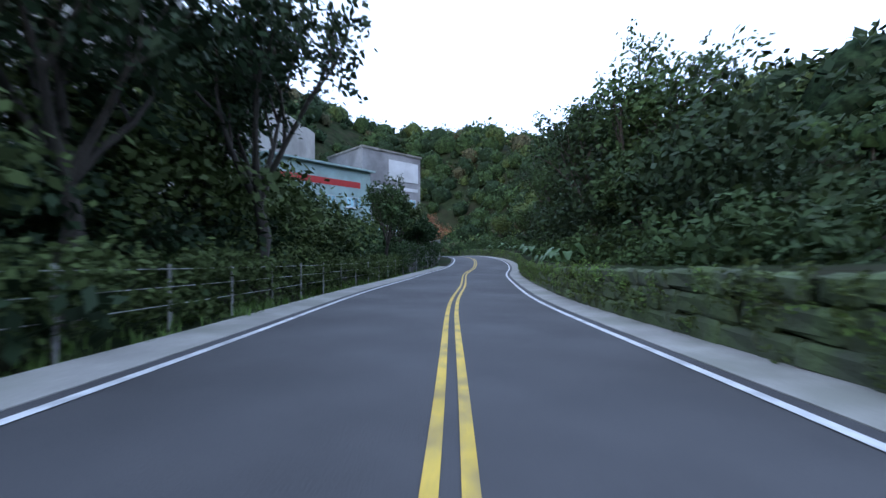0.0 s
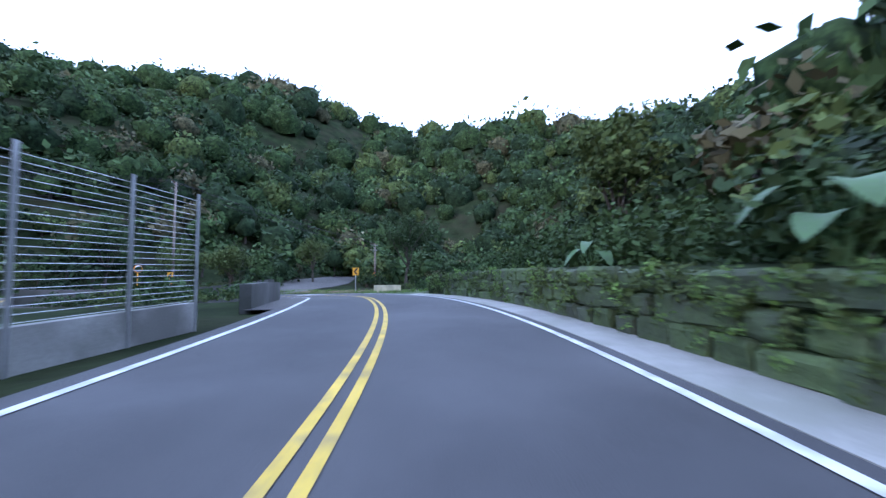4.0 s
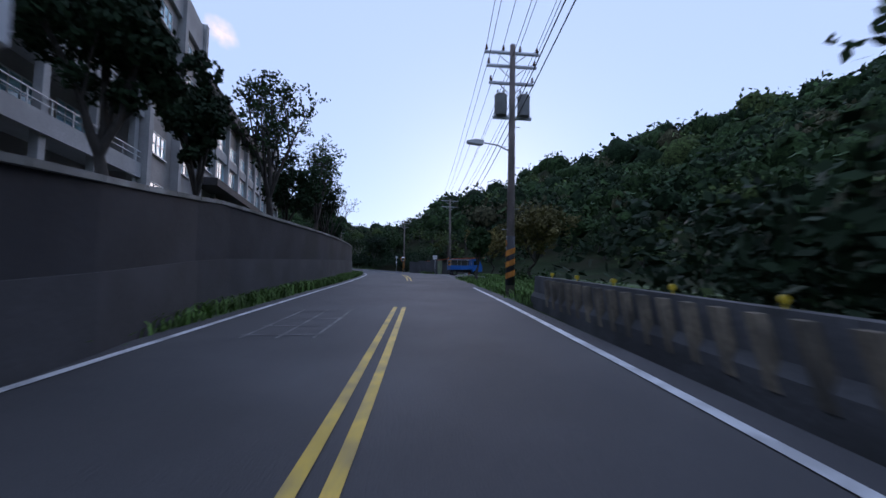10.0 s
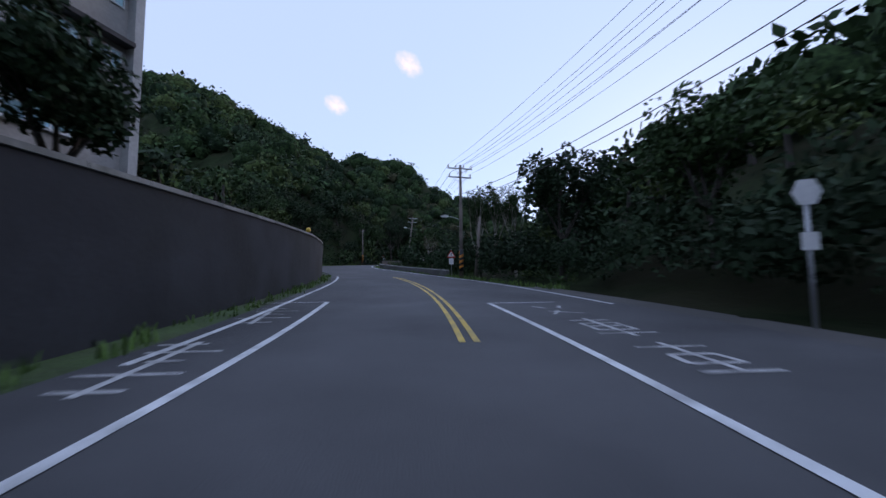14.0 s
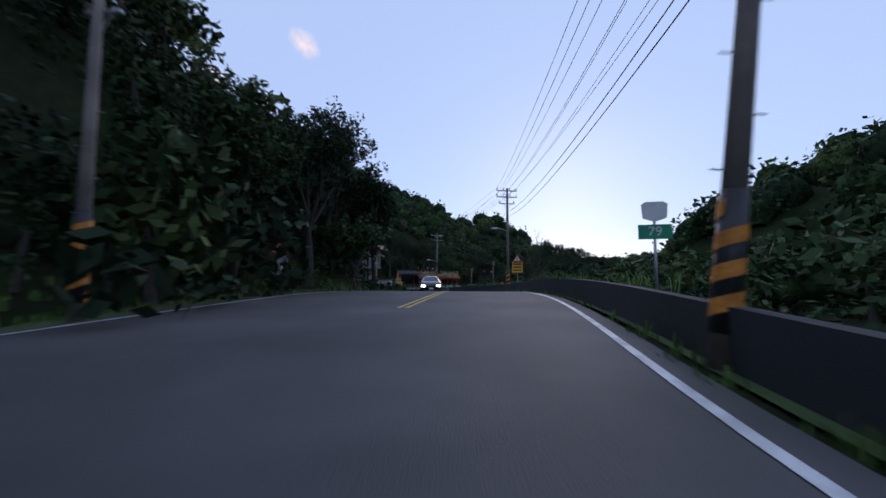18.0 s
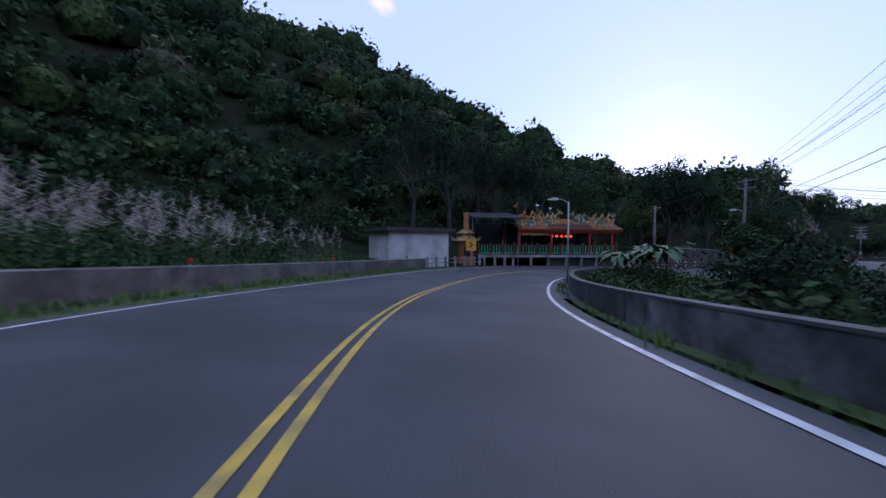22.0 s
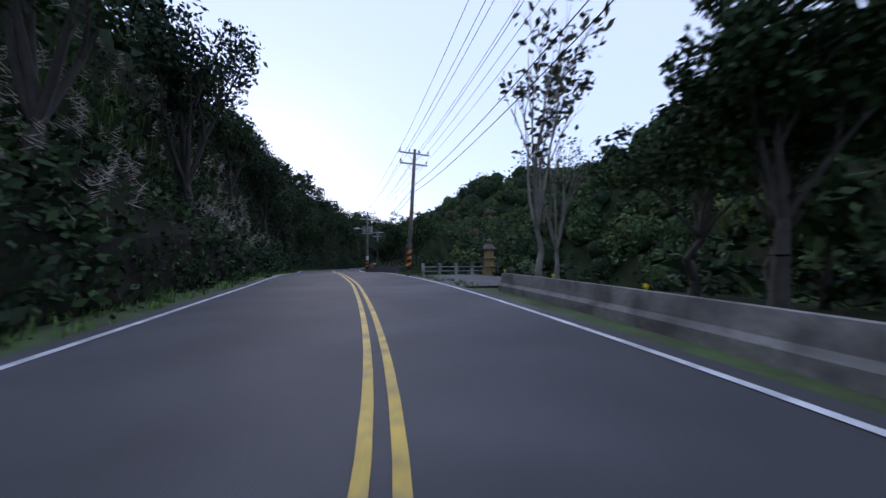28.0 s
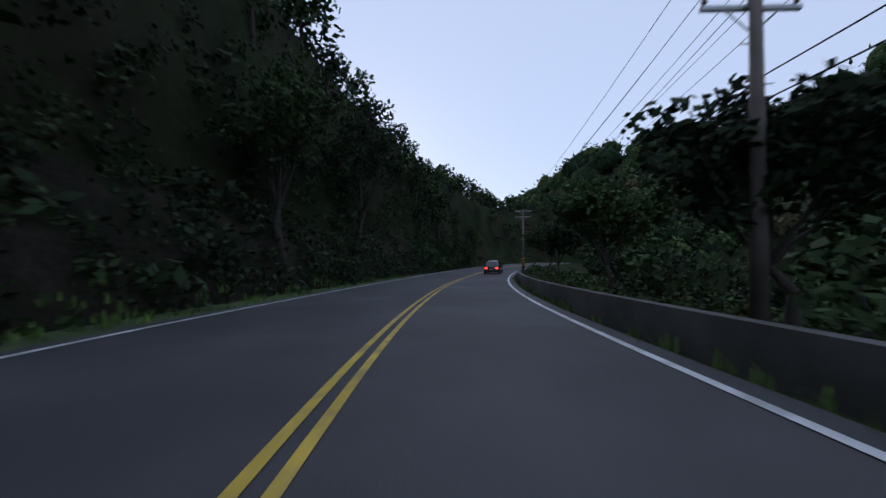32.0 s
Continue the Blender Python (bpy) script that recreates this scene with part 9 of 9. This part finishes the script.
# the trees on top of the school wall
for k, (u, d, h, rad, mat, lv, lb) in enumerate(((10.62, 7.8, 7.5, 2.2, M_LEAF_C, 90, "dense dark tree above the school wall"), (10.95, 8.4, 6.5, 1.6, M_LEAF_C, 70, "dark narrow tree above the school wall"), (11.25, 7.6, 9.3, 2.6, M_LEAF_A, 26, "slender open tree above the school wall"), (11.6, 8.2, 6.0, 2.4, M_LEAF_C, 60, "dark tree above the school wall"),
                                                 (11.95, 7.6, 9.5, 3.0, M_LEAF_A, 30, "open tree above the school wall"), (12.3, 8.0, 6.8, 2.6, M_LEAF_C, 50, "dark tree above the school wall"), (13.3, 8.6, 5.2, 2.4, M_LEAF_C, 110, "dense dark tree above the school wall"),
                                                 (14.55, 8.0, 5.6, 2.2, M_LEAF_C, 60, "dark tree above the school wall"), (14.4, 10.0, 5.5, 2.4, M_LEAF_A, 50, "green tree above the school wall"), (15.5, 7.5, 3.0, 1.4, M_LEAF_B, 40, "yellow-green tree above the school wall"))):
    tree(u, d, h, rad, mat, 160 + k, lb, leaves=int(lv * 1.6), base=1.6, leaf=0.08)
tree(12.62, 7.8, 8.5, 3.6, M_LEAF_D, 180, "nearly bare twisted tree above the school wall", leaves=14, leaf=0.08, bare=4, base=1.6, bark=M_BARK, dense=False)
for k, (u, d, h, rad) in enumerate(((15.8, -9.0, 8.4, 2.3), (15.77, -10.3, 9.0, 2.5), (15.66, -11.4, 8.4, 2.4), (16.3, -7.8, 5.0, 2.2), (20.4, -10.2, 9.5, 3.6), (28.85, -6.0, 10.4, 4.8), (28.9, -7.2, 7.5, 2.0), (9.9, -6.0, 5.0, 1.8))):
    tree(u, d, h, rad, M_LEAF_D if k > 2 else M_LEAF_A, 190 + k, "nearly bare tree with fine pale branches" if k > 2 else "feathery tree with sparse leaves", leaves=0 if k == 4 else 10 if k > 2 else 22, leaf=0.12, bare=3 if k > 2 else 1, bark=M_PALE_BARK if k != 4 else M_BARK, dense=False)


def norfolk_pine(u, d, h, base, seed):
    """Level tiers of boughs round a straight trunk."""
    nr = np.random.default_rng(seed)
    p = at(u, d)
    root = thing("pine_tree", pose(p.x, p.y, p.z + base), "dark pine with level tiers of boughs above the wall", "tree", "pines above the wall")
    segs = [(Vector((0, 0, -0.5)), Vector((0, 0, h)), 0.16, 0.03)]
    c, s = [], []
    n = 11
    for i in range(n):
        z = h * (0.15 + 0.8 * i / (n - 1))
        ln = 2.2 * (1 - 0.85 * i / (n - 1)) + 0.2
        for j in range(7):
            a = 2 * math.pi * (j + 0.5 * (i % 2)) / 7
            e = Vector((math.cos(a) * ln, math.sin(a) * ln, z + 0.18 * ln))
            segs.append((Vector((0, 0, z)), e, 0.03, 0.01))
            for f in (0.45, 0.7, 0.95):
                q = Vector((0, 0, z)).lerp(e, f)
                c.append(tuple(q))
                s.append(0.28 * ln * 0.6 + 0.1)
    v, q = tubes(segs, 5)
    t = new("trunk", quads_mesh("trunk", v, q, M_BARK))
    t.parent = root
    v, q = leaf_cards(np.array(c), np.array(s), 16, (0.14, 0.3), nr, squash=0.45, clumps=3, low=-1)
    cr = new("crown", quads_mesh("crown", v, q, M_LEAF_C))
    cr.parent = root


norfolk_pine(14.12, 7.2, 9.0, 1.6, 1)
norfolk_pine(14.3, 9.5, 7.5, 1.6, 2)


# ---- large-leaved plants ----
def leaf_blade(bm, base, way, length, width, bend, heart=False):
    """A broad blade with a folded midrib, from its base outwards."""
    n = 6
    up = Vector((0, 0, 1))
    side = way.cross(up).normalized()
    rows = []
    for i in range(n + 1):
        f = i / n
        p = base + way * (length * f) + up * (bend[0] * f - bend[1] * f * f)
        w = width * (math.sin(math.pi * min(1, f * 0.93 + 0.07)) ** 0.7 if not heart else (1 - f) ** 0.75 * (0.75 + 0.9 * f) * 1.05 if f > 0.04 else 0.55)
        rows.append([bm.verts.new(p - side * w + up * w * 0.22), bm.verts.new(p), bm.verts.new(p + side * w + up * w * 0.22)])
    for a, b in zip(rows[:-1], rows[1:]):
        for j in range(2):
            bm.faces.new((a[j], a[j + 1], b[j + 1], b[j]))


def big_leaf_plant(name, u, d, h, seed, n, length, width, label, category, stem_r=0.03, base=None, heart=False, top=0.6):
    r = random.Random(seed)
    p = at(u, d)
    zz = float(ground_z(p.x, p.y)) - 0.02 if base is None else p.z + base
    root = thing(name, pose(p.x, p.y, zz, 0, 0, r.uniform(0, 360)), label, category, category + " plants")
    if not heart:
        bm = bmesh.new()
        cyl(bm, (0, 0, -0.2), (0.1, 0, h), stem_r, stem_r * 0.7, seg=8)
        part("stem", bm, M_BIGLEAF, root, smooth=True)
    for k in range(n):
        a = 2 * math.pi * (k + r.uniform(-0.3, 0.3)) / n
        way = Vector((math.cos(a), math.sin(a), 0))
        b0 = Vector((0.1, 0, h)) if not heart else way * r.uniform(0.25, 0.5) + Vector((0, 0, h * r.uniform(0.55, 1.1)))
        if heart:
            bm = bmesh.new()
            cyl(bm, (0, 0, -0.1), b0, 0.022, 0.012, seg=5)
            part("stalk", bm, M_BIGLEAF, root)
        bm = bmesh.new()
        ln = length * r.uniform(0.7, 1.15)
        leaf_blade(bm, b0, way, ln, width * r.uniform(0.8, 1.15), (ln * r.uniform(0.3, 0.9) * (0.2 if heart else 1), ln * r.uniform(0.6, 1.1)), heart)
        part("leaf", bm, M_BIGLEAF, root, smooth=True)
    return root


for k, (u, d) in enumerate(((1.35, -5.0), (1.75, -5.2), (2.05, -5.0), (2.45, -4.5), (2.75, -4.9), (2.95, -5.4), (3.3, -5.0), (3.6, -5.4), (3.95, -5.3), (4.3, -5.4), (4.7, -5.6), (2.3, -5.8))):
    big_leaf_plant("elephant_ear_plant", u, d, 0.9 if k % 3 else 1.2, 300 + k, 8, 0.6 if k % 3 else 0.8, 0.24 if k % 3 else 0.32, "elephant-ear plant with broad light green leaves", "elephant ear", base=1.15, heart=True)
for k, (u, d, h) in enumerate(((23.72, -6.0, 1.3), (23.8, -7.2, 1.6), (23.95, -5.6, 1.4), (24.05, -7.0, 1.8), (24.25, -5.9, 1.5), (24.4, -7.4, 1.8), (23.6, -8.2, 1.6), (23.9, -8.6, 1.9), (2.95, 8.6, 1.8), (3.15, 7.4, 1.5), (2.7, 9.0, 2.0), (31.9, 9.5, 2.0))):
    big_leaf_plant("banana_plant", u, d, h, 320 + k, 15, 1.75, 0.2, "banana plant with long arching green leaves", "banana", stem_r=0.07, base=0.35 if d < 0 else None)

# ---- plumed reeds ----
M_PLUME = material("pale_tan_plumes", (0.52, 0.43, 0.37), rough=0.9, vary=0.2, scale=2, fine=10, bump=0, island=0.3)
REEDS = [(21.7, 23.5, 2.8, 5.5), (18.9, 21.0, -6, -2.0), (27.4, 30.2, 3.5, 6)]
grass("reeds", M_GRASS, REEDS, 900, 1.5, 401, "tall green reeds in clumps behind the verge", width=0.016, droop=0.9)


def plumes(spans, n, seed, height):
    nr = np.random.default_rng(seed)
    v_all, q_all, base = [], [], 0
    stalks = []
    for a, b, d0, d1 in spans:
        for _ in range(int(n / len(spans))):
            u, d = nr.uniform(a, b), nr.uniform(d0, d1)
            p = at(u, (L_at(u) if d0 > 0 else R_at(u)) + d)
            z = float(ground_z(p.x, p.y))
            h = height * nr.uniform(0.75, 1.25)
            lean = Vector((nr.uniform(-0.35, 0.35), nr.uniform(-0.35, 0.35), 0))
            foot = Vector((p.x, p.y, z - 0.1))
            tip = foot + Vector((0, 0, h)) + lean
            stalks.append((foot, tip, 0.007, 0.004))
            m = 9
            for j in range(m):
                f = j / m
                c = tip + lean.normalized() * 0.25 * f + Vector((0, 0, 0.95 * f - 0.3 * f * f))
                w = 0.26 * (1 - f) ** 0.7 + 0.04
                a_ = nr.uniform(0, 6.28)
                s_ = Vector((math.cos(a_) * w, math.sin(a_) * w, 0.02))
                e_ = Vector((0, 0, 0.18))
                v_all += [c - s_, c - s_ * 0.2 + e_ * 0.2, c + s_ + e_, c + s_ * 0.1 + e_ * 0.5]
                q_all.append((base, base + 1, base + 2, base + 3))
                base += 4
    ob = new("reed_plumes", quads_mesh("reed_plumes", np.array([tuple(x) for x in v_all]), np.array(q_all), M_PLUME))
    tagged(ob, "pale tan feathery plumes over the reeds", "reeds", kind="stuff")
    v, q = tubes(stalks, 3)
    tagged(new("reed_stalks", quads_mesh("reed_stalks", v, q, M_GRASS)), "thin green stalks of the reeds", "reeds", kind="stuff")


plumes([REEDS[0], REEDS[2]], 350, 402, 2.5)
plumes([(22.1, 23.05, 2.9, 6.5)], 190, 403, 3.0)
plumes([(21.9, 22.6, 3.2, 5.5)], 110, 408, 2.5)
plumes([(29.45, 30.35, 1.8, 4.5)], 120, 409, 2.2)
plumes([(28.3, 28.95, 2.6, 5.0)], 90, 413, 2.0)
grass("weeds", M_LEAF_C, [(20.05, 21.1, 1.6, 5.0), (20.05, 21.0, 1.2, 3.0)], 500, 0.9, 404, "tall dark weeds before the grey house", width=0.02, droop=0.8)

grass("weeds", M_GRASS, [(13.1, 14.1, -1.95, -1.45), (22.3, 23.9, 1.2, 1.9)], 260, 0.5, 405, "rough weeds along the foot of the wall", width=0.02, droop=0.7)
grass("weeds", M_GRASS, [(9.95, 13.6, 0.55, 1.4)], 1500, 0.5, 410, "long green grass along the foot of the school wall", width=0.022, droop=0.9)
grass("grass", M_GRASS, [(10.75, 11.9, -7.5, -0.5), (11.9, 12.6, -9, -4.6)], 2600, 0.38, 411, "lush green grass of the roadside field", width=0.02, droop=0.8)
undergrowth("undergrowth", M_LEAF_A, [(22.3, 24.8, 14, 46)], 420, 1.7, 90, (0.06, 0.13), 414, "green bushes on the open slope above the hut", rise=0.4, clear=True)
undergrowth("undergrowth", M_LEAF_D, [(22.3, 24.8, 9, 30)], 160, 1.0, 80, (0.06, 0.13), 415, "brownish weeds on the open slope above the hut", rise=0.3, clear=True)
undergrowth("undergrowth", M_LEAF_B, [(7.25, 8.1, -9.5, -5.9)], 130, 0.75, 80, (0.07, 0.14), 417, "bright green weeds along the edge of the wood")
undergrowth("thicket", M_LEAF_B, [(23.4, 24.6, -9.5, -2.6)], 90, 0.9, 120, (0.06, 0.12), 416, "bushes and creepers behind the low wall", rise=0.5)
undergrowth("thicket", M_LEAF_A, [(21.75, 23.1, 2.8, 6.5)], 70, 0.9, 170, (0.06, 0.12), 412, "dark green bushes among the reeds", rise=0.9, squash=1.2)
grass("weeds", M_LEAF_A, [(21.0, 22.3, 1.3, 6.0)], 900, 0.95, 406, "tall dark weeds behind the verge", width=0.03, droop=0.9)
